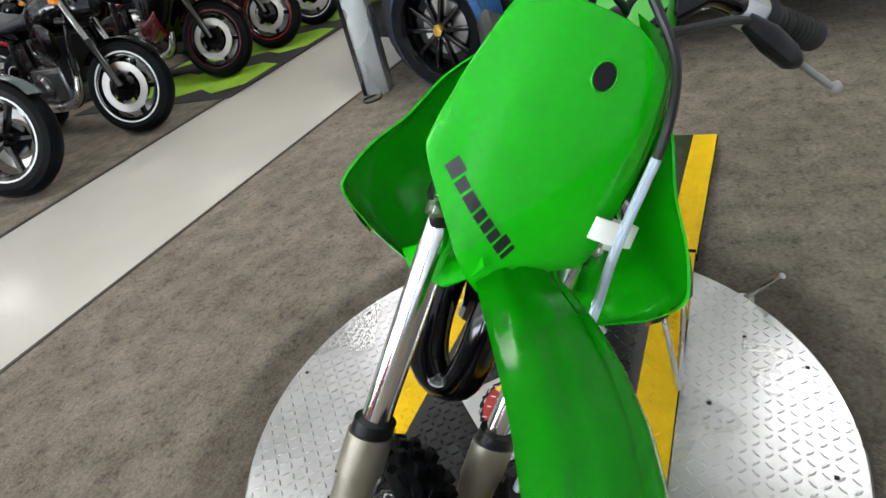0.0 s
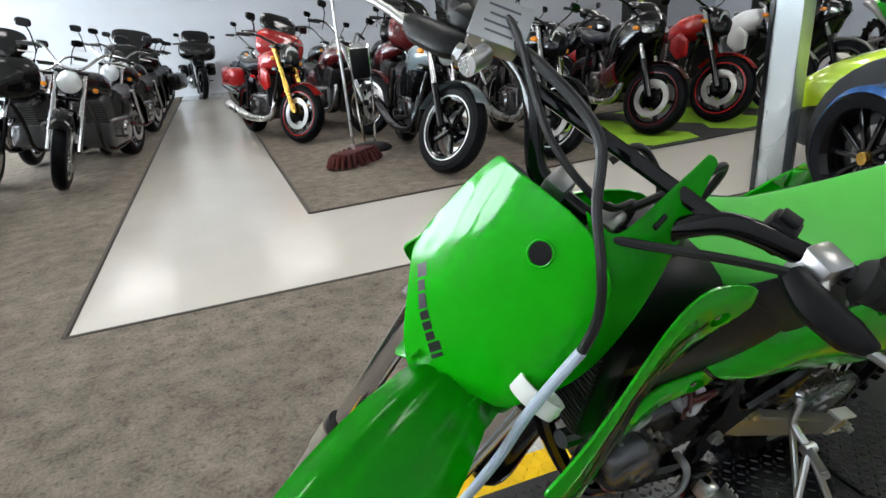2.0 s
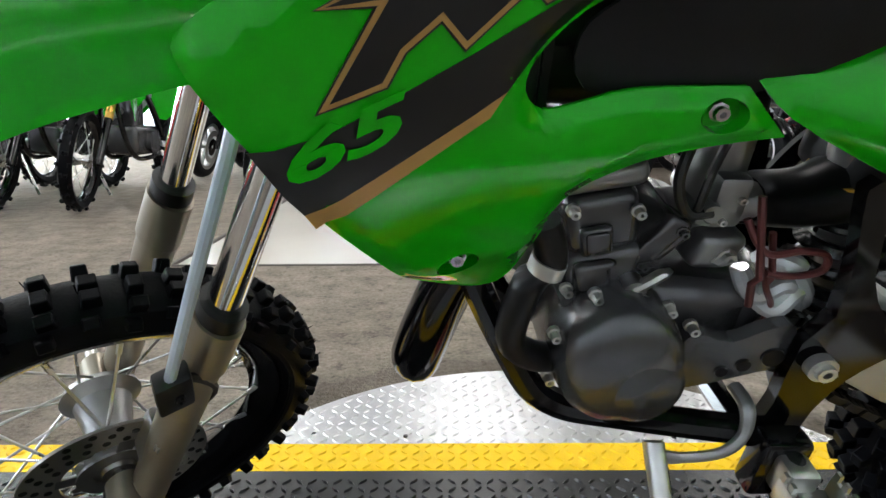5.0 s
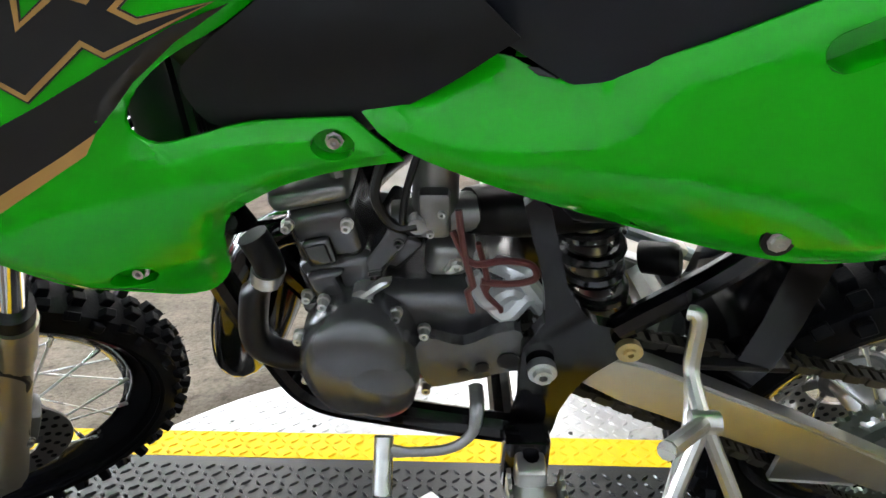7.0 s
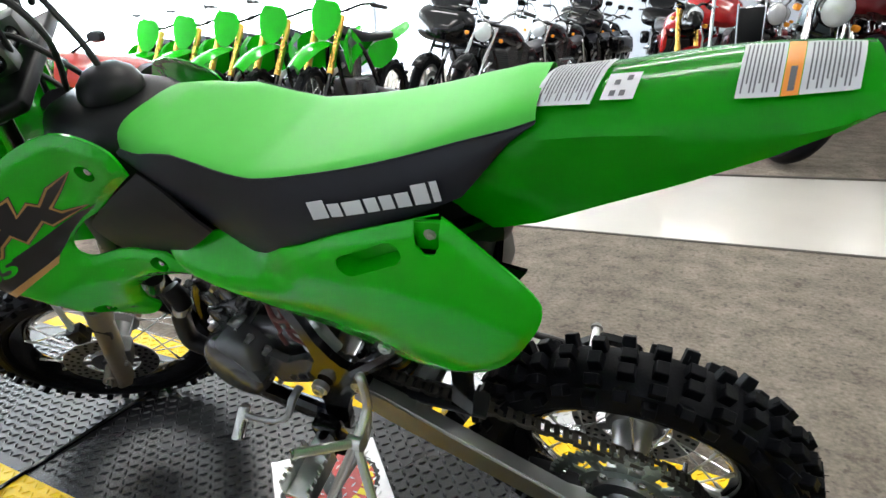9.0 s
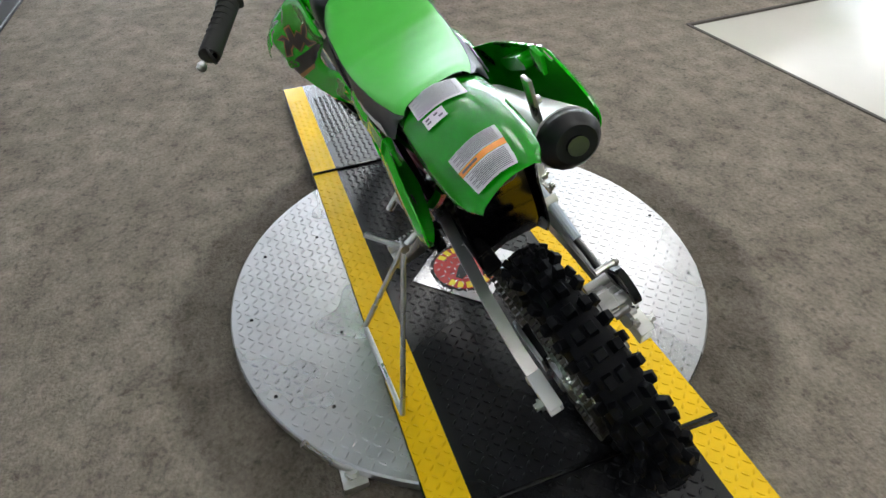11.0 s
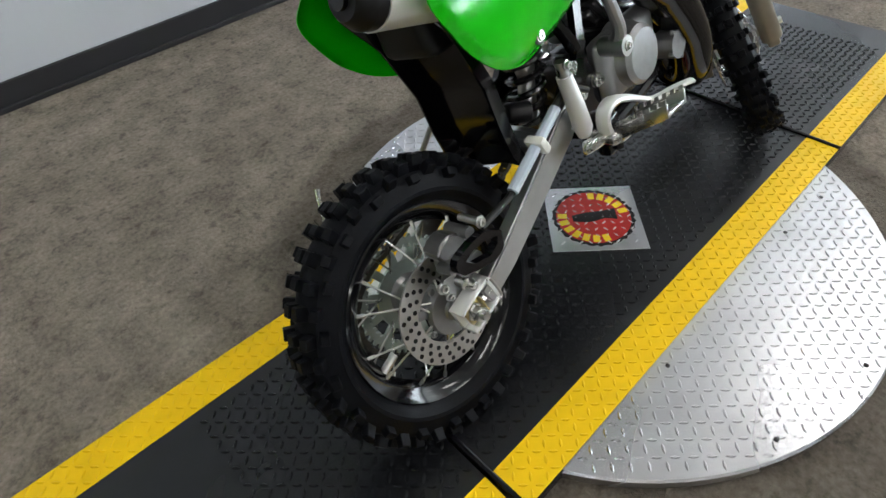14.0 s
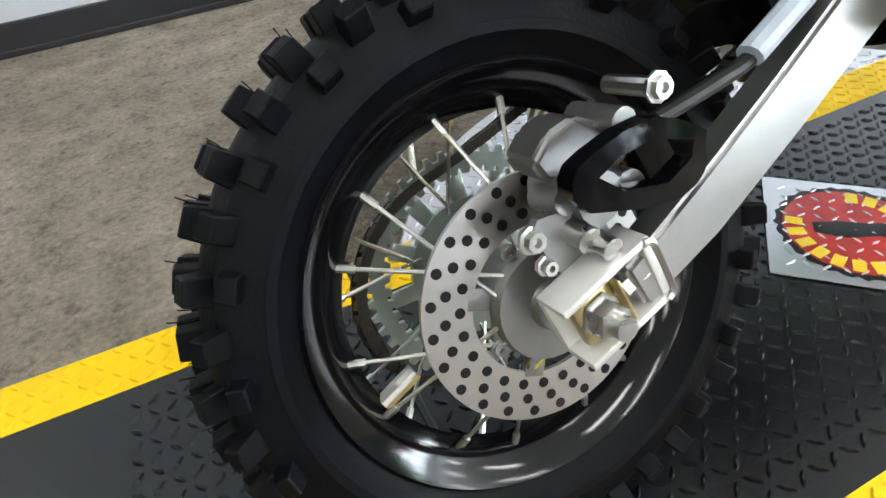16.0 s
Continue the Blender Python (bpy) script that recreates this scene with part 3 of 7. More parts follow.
def disc_mesh(r0, r1, th, nh, rows, wave=0.0):
    """A drilled brake disc about y."""
    seg = 72
    bm = lathe([(r0, -th / 2), (r1, -th / 2), (r1, th / 2), (r0, th / 2)], seg, closed=True)
    if wave:
        for v in bm.verts:
            d = math.hypot(v.co.x, v.co.z)
            if d > (r0 + r1) / 2:
                k = 1 + wave * math.cos(12 * math.atan2(v.co.z, v.co.x))
                v.co.x *= k
                v.co.z *= k
    return bm


def holes_mesh(r0, r1, th, n, rad):
    """Drill holes shown as short dark sleeves through the disc."""
    out = []
    for i in range(n):
        for j, r in enumerate((0.25, 0.55, 0.82)):
            a = 2 * math.pi * (i + j * 0.33) / n
            R = r0 + (r1 - r0) * r
            b = lathe([(0, -th / 2 - 0.0006), (rad, -th / 2 - 0.0006), (rad, th / 2 + 0.0006), (0, th / 2 + 0.0006)], 10)
            out.append(at(b, R * math.cos(a), 0, R * math.sin(a)))
    return out


def wheel(name, place, R, bead, w, hubw, disc_y, disc_r, holes, rows, spokes, label, m=Matrix()):
    """rim > tyre, hub, spokes, disc."""
    M = m @ Matrix.Translation(place)
    rim = part(name, moved(rim_mesh(bead, w * 0.62), M), BLACKPAINT, bike, label)
    carcass, blocks, whiskers = knobby_tyre(R, bead, w, rows)
    part("tyre", moved(carcass, M), RUBBER, rim, "new black knobbly off-road tyre")
    for block in blocks:
        part("knob", moved(block, M), RUBBER, rim)
    tagged(part("rubber_whiskers", moved(whiskers, M), RUBBER, rim), kind="stuff")
    hw = hubw / 2
    hub = lathe([(0.0, -hw), (0.016, -hw), (0.018, -hw * 0.92), (0.040, -hw * 0.9), (0.042, -hw * 0.78), (0.030, -hw * 0.6), (0.024, 0), (0.030, hw * 0.6), (0.042, hw * 0.78), (0.040, hw * 0.9), (0.018, hw * 0.92), (0.016, hw), (0, hw)], 28)
    part("hub", moved(hub, M), CAST, rim, "cast aluminium hub")
    spoke = tube([(0.036, 0, 0), (bead - 0.012, 0, 0)], [0.0016, 0.0016, 0.0016], 6)
    n = spokes
    for i in range(n):
        a = 2 * math.pi * i / n
        s = 1 if i % 2 else -1
        b = a + radians(24) * (1 if (i // 2) % 2 else -1)
        p = Vector((0.037 * math.cos(a), s * hw * 0.84, 0.037 * math.sin(a)))
        q = Vector(((bead - 0.014) * math.cos(b), s * w * 0.08, (bead - 0.014) * math.sin(b)))
        qq = q + (p - q).normalized() * 0.018
        part("spoke", moved(joined(rod(p, q, 0.0016, 6), rod(qq, q, 0.003, 6)), M), STEEL, rim)
    d = part("brake_disc", moved(at(disc_mesh(disc_r * 0.60, disc_r, 0.0035, 0, 0), 0, disc_y, 0), M), DISCSTEEL, rim, "drilled steel brake disc")
    for hole in holes_mesh(disc_r * 0.60, disc_r, 0.0035, holes, disc_r * 0.042):
        part("drill_hole", moved(at(hole, 0, disc_y, 0), M), BLACKPLASTIC, d)
    arms = [moved(box(0.03, disc_r * 0.64, -0.002, 0.002, -0.008, 0.008, 0.001), Matrix.Rotation(2 * math.pi * k / 4 + 0.4, 4, "Y")) for k in range(4)]
    part("disc_carrier", moved(at(joined(lathe([(0.024, -0.003), (disc_r * 0.44, -0.003), (disc_r * 0.44, 0.003), (0.024, 0.003)], 28, closed=True), *arms,
                                         *[bolt(disc_r * 0.52 * math.cos(k * math.pi / 2 + 0.4), -0.004, disc_r * 0.52 * math.sin(k * math.pi / 2 + 0.4), 0.006, 0.004, sign=-1) for k in range(4)]), 0, disc_y, 0), M), CAST, rim)
    part("valve", moved(rod((bead * 0.82, 0.0, 0.03), (bead - 0.01, 0, 0.034), 0.0028), M), STEEL, rim)
    return rim


rear = wheel("rear_wheel", (0, 0, 0), 0.233, 0.155, 0.083, 0.14, -0.050, 0.0905, 24, 38, 28, "black rear rim with steel spokes", REAR_HUB)
# the steered front end: forward of the forks, along the axle, and up the forks
FORKS = UNBIKE @ Matrix(((0.7335, -0.5031, -0.4571, 0.5397), (0.6678, 0.6586, 0.3469, 0.0073), (0.1265, -0.5597, 0.8190, 0.2585), (0, 0, 0, 1)))
FRONT_HUB = FORKS @ Matrix.Rotation(radians(-23), 4, "Y")
front = wheel("front_wheel", (0, 0, 0), 0.240, 0.181, 0.066, 0.11, 0.050, 0.09, 22, 42, 28, "black front rim with steel spokes", FRONT_HUB)


# sprocket and chain on the left of the rear wheel
def moved_hub(bm, x, y, z):
    return moved(at(bm, x, y, z), REAR_HUB)


def toothed(r, n, th, depth, inner=0.55):
    pts = []
    for i in range(n):
        for f, k in ((0.0, 1), (0.28, 1), (0.42, 0), (0.86, 0)):
            a = 2 * math.pi * (i + f) / n
            pts.append(((r + depth * k) * math.cos(a), (r + depth * k) * math.sin(a)))
    rings = [[(x * s, y, z * s) for x, z in pts] for s, y in ((inner, -th / 2), (1, -th / 2), (1, th / 2), (inner, th / 2), (inner, -th / 2))]
    return loft(rings, True, False)


part("sprocket", moved(at(toothed(0.095, 47, 0.005, 0.006, 0.83), 0, 0.052, 0), REAR_HUB), SPROCKET, rear, "toothed pale zinc rear sprocket")
part("sprocket_carrier", moved_hub(lathe([(0.030, -0.003), (0.060, -0.003), (0.060, 0.003), (0.030, 0.003)], 36, closed=True), 0, 0.052, 0), SPROCKET, rear)
for k in range(12):
    part("sprocket_web", moved(box(0.058, 0.080, -0.0024, 0.0024, -0.007, 0.007, 0.001), REAR_HUB @ Matrix.Translation((0, 0.052, 0)) @ Matrix.Rotation(math.pi / 6 * k, 4, "Y")), SPROCKET, rear)
for k in range(6):
    part("sprocket_bolt", moved(at(bolt(0.050 * math.cos(math.pi / 3 * k), 0.056, 0.050 * math.sin(math.pi / 3 * k), 0.006, 0.005), 0, 0, 0), REAR_HUB), STEEL, rear)
CH_F, CH_R = Vector((0.445, 0.052, 0.385)), Vector((0, 0.052, 0.236))


def chain_line():
    """Points along the chain loop at link pitch."""
    pts = []
    rf, rr = 0.026, 0.099
    d = (CH_F - CH_R)
    L, ang = math.hypot(d.x, d.z), math.atan2(d.z, d.x)
    off = math.asin((rr - rf) / L)
    a0, a1 = ang + math.pi / 2 - off, ang + 3 * math.pi / 2 + off
    arc_r = [CH_R + Vector((math.cos(a), 0, math.sin(a))) * rr for a in np.linspace(a0, a1, 26)]
    b0, b1 = ang - math.pi / 2 + off, ang + math.pi / 2 - off
    arc_f = [CH_F + Vector((math.cos(a), 0, math.sin(a))) * rf for a in np.linspace(b0, b1, 10)]
    loop = arc_r + arc_f + [arc_r[0]]
    out, acc = [], 0.0
    step = 0.0125
    for a, b in zip(loop, loop[1:]):
        seg = (b - a).length
        while acc <= seg:
            out.append(a + (b - a) * (acc / seg if seg else 0))
            acc += step
        acc -= seg
    return out


def chain_mesh():
    pts = chain_line()
    out = []
    for i, (a, b) in enumerate(zip(pts, pts[1:])):
        d = b - a
        if d.length > 0.03:
            continue
        ang = math.atan2(d.z, d.x)
        w = 0.0075 if i % 2 else 0.0055
        m = Matrix.Translation((a + b) / 2) @ Matrix.Rotation(-ang, 4, "Y")
        for s in (-1, 1):
            out.append(moved(box(-0.0085, 0.0085, s * w - 0.0008, s * w + 0.0008, -0.0045, 0.0045), m))
        out.append(moved(box(-0.004, 0.004, -w, w, -0.0035, 0.0035), m @ Matrix.Translation((0.006, 0, 0))))
    return joined(*out)


bp("chain", chain_mesh(), CHAINM, "oily dark roller chain", smooth=False)
bp("front_sprocket", at(toothed(0.022, 13, 0.006, 0.005), CH_F.x, CH_F.y, CH_F.z), STEEL)


# swingarm
def arm(y):
    s = 1 if y > 0 else -1
    pts = [(0.034, 0.2525), (0.10, 0.277), (0.20, 0.315), (0.34, 0.365), (0.385, 0.380)]
    hs = [0.018, 0.022, 0.024, 0.027, 0.02]
    ys = [0.094, 0.094, 0.088, 0.075, 0.07]
    rings = []
    for (x, z), h, yy in zip(pts, hs, ys):
        a = Vector((-0.33, 0, 0.94)) * h
        rings.append([(x + a.x, s * (yy - 0.011), z + a.z), (x + a.x, s * (yy + 0.011), z + a.z), (x - a.x, s * (yy + 0.011), z - a.z), (x - a.x, s * (yy - 0.011), z - a.z)])
    bm = loft(rings)
    bmesh.ops.bevel(bm, geom=bm.edges[:], offset=0.003, segments=2, affect="EDGES")
    return bm


for s in (1, -1):
    sa = bp("swingarm_leg", arm(s), ALU, "box-section brushed aluminium swingarm")
    E = Matrix.Translation((0.013, 0, 0.2510)) @ Matrix.Rotation(radians(-14), 4, "Y")
    y0, y1 = sorted((s * 0.082, s * 0.107))
    part("axle_block", moved(joined(box(-0.032, 0.042, y0, y1, 0.0205, 0.0265, 0.002), box(-0.032, 0.042, y0, y1, -0.0265, -0.0205, 0.002), box(0.034, 0.042, y0, y1, -0.0205, 0.0205, 0.002),
                                    box(-0.032, 0.034, min(s * 0.082, s * 0.087), max(s * 0.082, s * 0.087), -0.0205, 0.0205, 0.001)), E), SATIN, sa)
    part("axle_plate", moved(joined(box(-0.024, 0.008, min(s * 0.092, s * 0.101), max(s * 0.092, s * 0.101), -0.0175, 0.0175, 0.003), box(0.008, 0.0105, min(s * 0.088, s * 0.108), max(s * 0.088, s * 0.108), -0.017, 0.017, 0.001)), E), GOLDZINC, sa, "yellow zinc adjuster plate")
    part("axle_nut", moved(joined(at(lathe([(0, -0.007), (0.0155, -0.007), (0.0155, -0.004), (0.0125, -0.004), (0.0125, 0.007), (0, 0.007)] if s > 0 else [(0, -0.007), (0.0125, -0.007), (0.0125, 0.004), (0.0155, 0.004), (0.0155, 0.007), (0, 0.007)], 6), -0.008, s * 0.107, 0.0), rod((-0.008, s * 0.10, 0.0), (-0.008, s * 0.122, 0.0), 0.0078, 14)), E), STEEL, sa, "zinc axle nut")
    part("adjuster_bolt", moved(joined(rod((0.0, s * 0.098, 0.0), (0.036, s * 0.098, 0.0), 0.0036), at(lathe([(0, -0.003), (0.0075, -0.003), (0.0075, 0.003), (0, 0.003)], 6, "X"), 0.030, s * 0.098, 0.0), at(lathe([(0, -0.003), (0.0075, -0.003), (0.0075, 0.003), (0, 0.003)], 6, "X"), 0.0165, s * 0.098, 0.0)), E), STEEL, sa)
    part("weld_bead", moved(tube([(0.036, s * 0.1065, 0.024), (0.0425, s * 0.1065, 0.018), (0.0425, s * 0.1065, -0.018), (0.036, s * 0.1065, -0.024)], 0.0028, 6), E), ALU, sa)
bp("swingarm_bridge", tube([(0.30, -0.075, 0.355), (0.30, 0, 0.36), (0.30, 0.075, 0.355)], 0.022, 10), ALU)
bp("chain_slider", box(0.20, 0.41, 0.036, 0.070, 0.372, 0.380, 0.003), BLACKPLASTIC)
bpos = Matrix.Translation((0.12, 0.052, 0.225))
bp("chain_guide", joined(moved(box(-0.045, 0.035, -0.014, 0.014, -0.03, 0.02, 0.006), bpos)), BLACKPLASTIC, "black chain guide block")
bp("guide_plate", joined(moved(box(-0.05, 0.05, 0.015, 0.018, -0.02, 0.03, 0.004), bpos)), ALU)

# rear brake caliper, bracket and hose, right side
cal = loft([[(-0.004, y, 0.347), (0.012, y, 0.360), (0.034, y, 0.363), (0.060, y, 0.346), (0.056, y, 0.328), (0.022, y, 0.322), (0.002, y, 0.332)] for y in (-0.074, -0.042)])
bmesh.ops.bevel(cal, geom=cal.edges[:], offset=0.004, segments=3, affect="EDGES")
bp("rear_caliper", joined(cal, rod((0.058, -0.085, 0.350), (0.058, -0.045, 0.350), 0.010, 12)), CAST, "cast alloy rear brake caliper")
bp("caliper_piston_housing", joined(rod((0.022, -0.094, 0.318), (0.022, -0.048, 0.318), 0.017, 16), rod((0.046, -0.092, 0.312), (0.046, -0.05, 0.312), 0.013, 14), rod((0.004, -0.086, 0.322), (0.004, -0.06, 0.318), 0.009, 12)), CAST)
bp("caliper_bracket", joined(sheet(smooth_outline([(-0.022, 0.312), (-0.004, 0.316), (0.030, 0.300), (0.034, 0.262), (0.012, 0.250), (-0.006, 0.268)], 2), lambda x, z: -0.076, 0.006)), CAST)
for x, y, z, r in ((-0.014, -0.078, 0.304, 0.0095), (-0.009, -0.078, 0.283, 0.007)):
    bp("caliper_bolt", joined(bolt(x, y, z, r, 0.008, sign=-1)), STEEL)
bp("slide_pin", joined(rod((0.006, -0.078, 0.300), (0.006, -0.096, 0.297), 0.0085, 14), rod((0.014, -0.08, 0.294), (0.014, -0.104, 0.290), 0.0075, 12)), STEEL)
bp("caliper_guard", sheet(smooth_outline([(-0.005, 0.343), (0.012, 0.354), (0.056, 0.358), (0.096, 0.333), (0.090, 0.309), (0.066, 0.302), (0.002, 0.321)], 2, (3, 4)), lambda x, z: -0.098 + 0.25 * abs(x - 0.05) ** 1.4, 0.012, 0.012,
                          ([(0.012, 0.339), (0.028, 0.3455), (0.052, 0.346), (0.084, 0.332), (0.080, 0.322), (0.058, 0.316), (0.026, 0.325)],)), BLACKPAINT, "glossy black moulded caliper guard")
bp("guard_bolt", joined(rod((0.058, -0.070, 0.371), (0.058, -0.104, 0.371), 0.006), bolt(0.058, -0.104, 0.371, 0.0095, 0.006, sign=-1)), STEEL)
part("rim_lock", moved(rod((-0.122, 0.0, -0.050), (-0.092, 0.0, -0.037), 0.007, 10), REAR_HUB), STEEL, rear)
bp("brake_hose", tube([(0.09, -0.085, 0.34), (0.14, -0.088, 0.345), (0.18, -0.088, 0.352), (0.28, -0.088, 0.395), (0.36, -0.085, 0.42), (0.40, -0.095, 0.40)], 0.0055), HOSE)
bp("hose_sleeve", tube([(0.17, -0.090, 0.352), (0.24, -0.090, 0.38), (0.32, -0.088, 0.41)], 0.0085), CLEARHOSE, "grey-blue hose sleeve")
bp("hose_clip", moved(box(-0.008, 0.008, -0.104, -0.074, -0.016, 0.014, 0.004), Matrix.Translation((0.255, 0, 0.384)) @ Matrix.Rotation(radians(-24), 4, "Y")), NYLON, "white nylon hose clip")

# ---- frame ----
FR = 0.014
for s in (1, -1):
    bp("frame_cradle", tube([(0.80, s * 0.02, 0.62), (0.755, s * 0.035, 0.48), (0.705, s * 0.05, 0.37), (0.665, s * 0.06, 0.315), (0.59, s * 0.065, 0.298), (0.46, s * 0.072, 0.282)], FR, 10), BLACKPAINT)
    bp("frame_side_plate", sheet(smooth_outline([(0.468, 0.558), (0.448, 0.556), (0.428, 0.478), (0.400, 0.436), (0.378, 0.432), (0.360, 0.412), (0.384, 0.384), (0.404, 0.360), (0.420, 0.320), (0.430, 0.268), (0.466, 0.270), (0.460, 0.33), (0.460, 0.405), (0.443, 0.436), (0.452, 0.50)], 2), lambda x, z: s * 0.078, s * 0.012), BLACKPAINT, "black pressed frame plate")
    bp("frame_seat_stay", tube([(0.38, s * 0.075, 0.43), (0.30, s * 0.08, 0.51), (0.22, s * 0.075, 0.60), (0.165, s * 0.068, 0.665)] if s > 0 else [(0.42, s * 0.075, 0.47), (0.37, s * 0.08, 0.55), (0.24, s * 0.075, 0.635), (0.165, s * 0.060, 0.70)], 0.011, 8), BLACKPAINT)
    bp("frame_top_rail", tube([(0.79, s * 0.03, 0.76), (0.62, s * 0.06, 0.70), (0.45, s * 0.072, 0.66), (0.25, s * 0.07, 0.70), (0.11, s * 0.055, 0.77)], 0.012, 8), BLACKPAINT)
    px, pz, pr = (0.443, 0.386, 0.013) if s > 0 else (0.464, 0.376, 0.013)
    bp("pivot_bolt", joined(bolt(px, s * 0.085, pz, pr * 0.92, 0.010, sign=s), at(lathe([(0, -0.004), (pr, -0.004), (pr, 0.004), (0, 0.004)], 20), px, s * 0.086, pz)), STEEL, "zinc swingarm pivot bolt")
    for fx, fz in ((0.371, 0.416),) if s > 0 else ((0.402, 0.428), (0.415, 0.372)):
        bp("frame_bolt", joined(bolt(fx, s * 0.085, fz, 0.008, 0.008, sign=s), at(lathe([(0, -0.003), (0.0115, -0.003), (0.0115, 0.003), (0, 0.003)], 16), fx, s * 0.087, fz)), GOLDZINC if s > 0 else STEEL)
bp("head_tube", tube([(0.835, 0, 0.70), (0.785, 0, 0.80)], 0.027, 14), BLACKPAINT)
bp("backbone", tube([(0.80, 0, 0.77), (0.66, 0, 0.71), (0.48, 0, 0.64)], 0.022, 10), BLACKPAINT)
bp("skid_tube", tube([(0.47, -0.07, 0.28), (0.47, 0, 0.275), (0.47, 0.07, 0.28)], 0.013, 8), BLACKPAINT)

# ---- engine ----
bp("crankcase", joined(box(0.475, 0.66, -0.075, 0.045, 0.325, 0.455, 0.022, 3), box(0.445, 0.53, -0.065, 0.045, 0.355, 0.452, 0.02, 3)), ENGINE, "grey painted engine case")
cov = lathe([(0, 0.094), (0.044, 0.093), (0.056, 0.089), (0.064, 0.080), (0.067, 0.066), (0.068, 0.045)], 40)
for v in cov.verts:
    v.co.x *= 0.84
cov2 = lathe([(0, 0.098), (0.026, 0.097), (0.034, 0.092), (0.037, 0.080), (0.037, 0.045)], 32)
for v in cov2.verts:
    v.co.z *= 1.2
bp("ignition_cover", joined(at(cov, 0.613, 0, 0.397), at(cov2, 0.592, -0.003, 0.380)), ENGINE, "rounded grey ignition cover")
bp("sprocket_cover", sheet(smooth_outline([(0.462, 0.432), (0.486, 0.430), (0.515, 0.415), (0.548, 0.424), (0.560, 0.40), (0.548, 0.362), (0.531, 0.360), (0.480, 0.378), (0.456, 0.388)], 3), lambda x, z: 0.068, 0.012), ENGINE, "grey sprocket cover with three holes")
for x, z, r in ((0.472, 0.397, 0.010), (0.496, 0.387, 0.0065), (0.514, 0.379, 0.0055)):
    bp("cover_hole", at(lathe([(0, 0.0), (r, 0.0), (r, 0.0015), (0, 0.0015)], 16), x, 0.0682, z), BLACKPLASTIC)
for x, z in ((0.550, 0.427), (0.599, 0.456), (0.669, 0.418), (0.668, 0.365), (0.550, 0.352), (0.585, 0.322), (0.575, 0.448), (0.640, 0.462)):
    bp("case_bolt", bolt(x, 0.058, z, 0.0062, 0.012), STEEL)
T = Matrix.Translation((0.627, 0, 0.445)) @ Matrix.Rotation(radians(12), 4, "Y")
bp("cylinder", moved(joined(box(-0.037, 0.034, -0.050, 0.044, 0.0, 0.050, 0.014, 4), box(-0.032, 0.033, -0.044, 0.043, 0.044, 0.106, 0.013, 4), box(-0.040, 0.038, -0.050, 0.050, -0.004, 0.008, 0.004, 2)), T), ENGINE, "cast alloy cylinder")
bp("cylinder_port_boss", moved(joined(box(-0.006, 0.022, 0.040, 0.050, 0.049, 0.079, 0.005, 3), box(-0.002, 0.018, 0.048, 0.0525, 0.053, 0.075, 0.003, 2)), T), ENGINE)
bp("cylinder_base_boss", moved(joined(box(-0.009, 0.024, 0.040, 0.053, 0.010, 0.043, 0.007, 3)), T), ENGINE)
for x, z in ((-0.030, 0.014), (0.030, 0.016), (-0.026, 0.088), (0.026, 0.098)):
    bp("cylinder_nut", moved(bolt(x, 0.044, z, 0.006, 0.010), T), STEEL)
bp("cylinder_head", moved(joined(box(-0.038, 0.038, -0.046, 0.046, 0.108, 0.132, 0.010, 3), rod((0, 0, 0.13), (0, 0, 0.15), 0.013), *[rod((a, b, 0.12), (a, b, 0.138), 0.006, 6) for a in (-0.029, 0.029) for b in (-0.034, 0.034)]), T), CAST)
bp("spark_plug_cap", moved(tube([(0, 0, 0.145), (0, 0, 0.175), (0.02, 0.01, 0.19)], 0.011), T), BLACKPLASTIC)
bp("intake_flange", moved(joined(box(-0.012, 0.012, -0.035, 0.042, -0.030, 0.030, 0.006, 3), box(-0.030, -0.008, -0.026, 0.030, -0.020, 0.020, 0.007, 3), *[bolt(-0.004, 0.041, k, 0.005, 0.008) for k in (-0.02, 0.02)]), Matrix.Translation((0.590, 0, 0.498)) @ Matrix.Rotation(radians(-28), 4, "Y")), ENGINE, "cast intake flange")
bp("clutch_arm", joined(rod((0.605, 0.035, 0.462), (0.605, 0.058, 0.462), 0.010, 12), tube([(0.605, 0.055, 0.462), (0.592, 0.056, 0.474), (0.582, 0.054, 0.480)], 0.005, 8)), STEEL)
# carburettor
bp("carburettor", joined(tube([(0.543, 0.01, 0.605), (0.545, 0.01, 0.512)], [0.019, 0.021, 0.023], 14), rod((0.582, 0.01, 0.515), (0.505, 0.01, 0.528), 0.019, 14), box(0.508, 0.550, -0.012, 0.034, 0.464, 0.502, 0.010, 3), box(0.531, 0.559, 0.026, 0.044, 0.518, 0.566, 0.006, 2), rod((0.560, 0.035, 0.535), (0.560, 0.048, 0.535), 0.008, 12)), CAST, "cast alloy carburettor")
bp("carb_cap", at(lathe([(0, 0.03), (0.018, 0.028), (0.021, 0.0), (0, 0)], 18, "Z"), 0.543, 0.01, 0.600), BLACKPLASTIC)
for x, z, r in ((0.539, 0.547, 0.0045), (0.549, 0.526, 0.0045), (0.526, 0.482, 0.0085)):
    bp("carb_screw", bolt(x, 0.040 if r < 0.006 else 0.033, z, r, 0.008), STEEL)
bp("idle_cable", tube([(0.566, 0.03, 0.515), (0.572, 0.045, 0.54), (0.566, 0.04, 0.575), (0.55, 0.03, 0.62)], 0.0035, 8), HOSE)
bp("fuel_hose", tube([(0.585, 0.035, 0.60), (0.594, 0.045, 0.565), (0.580, 0.045, 0.535), (0.560, 0.045, 0.535)], 0.0045, 8), HOSE)
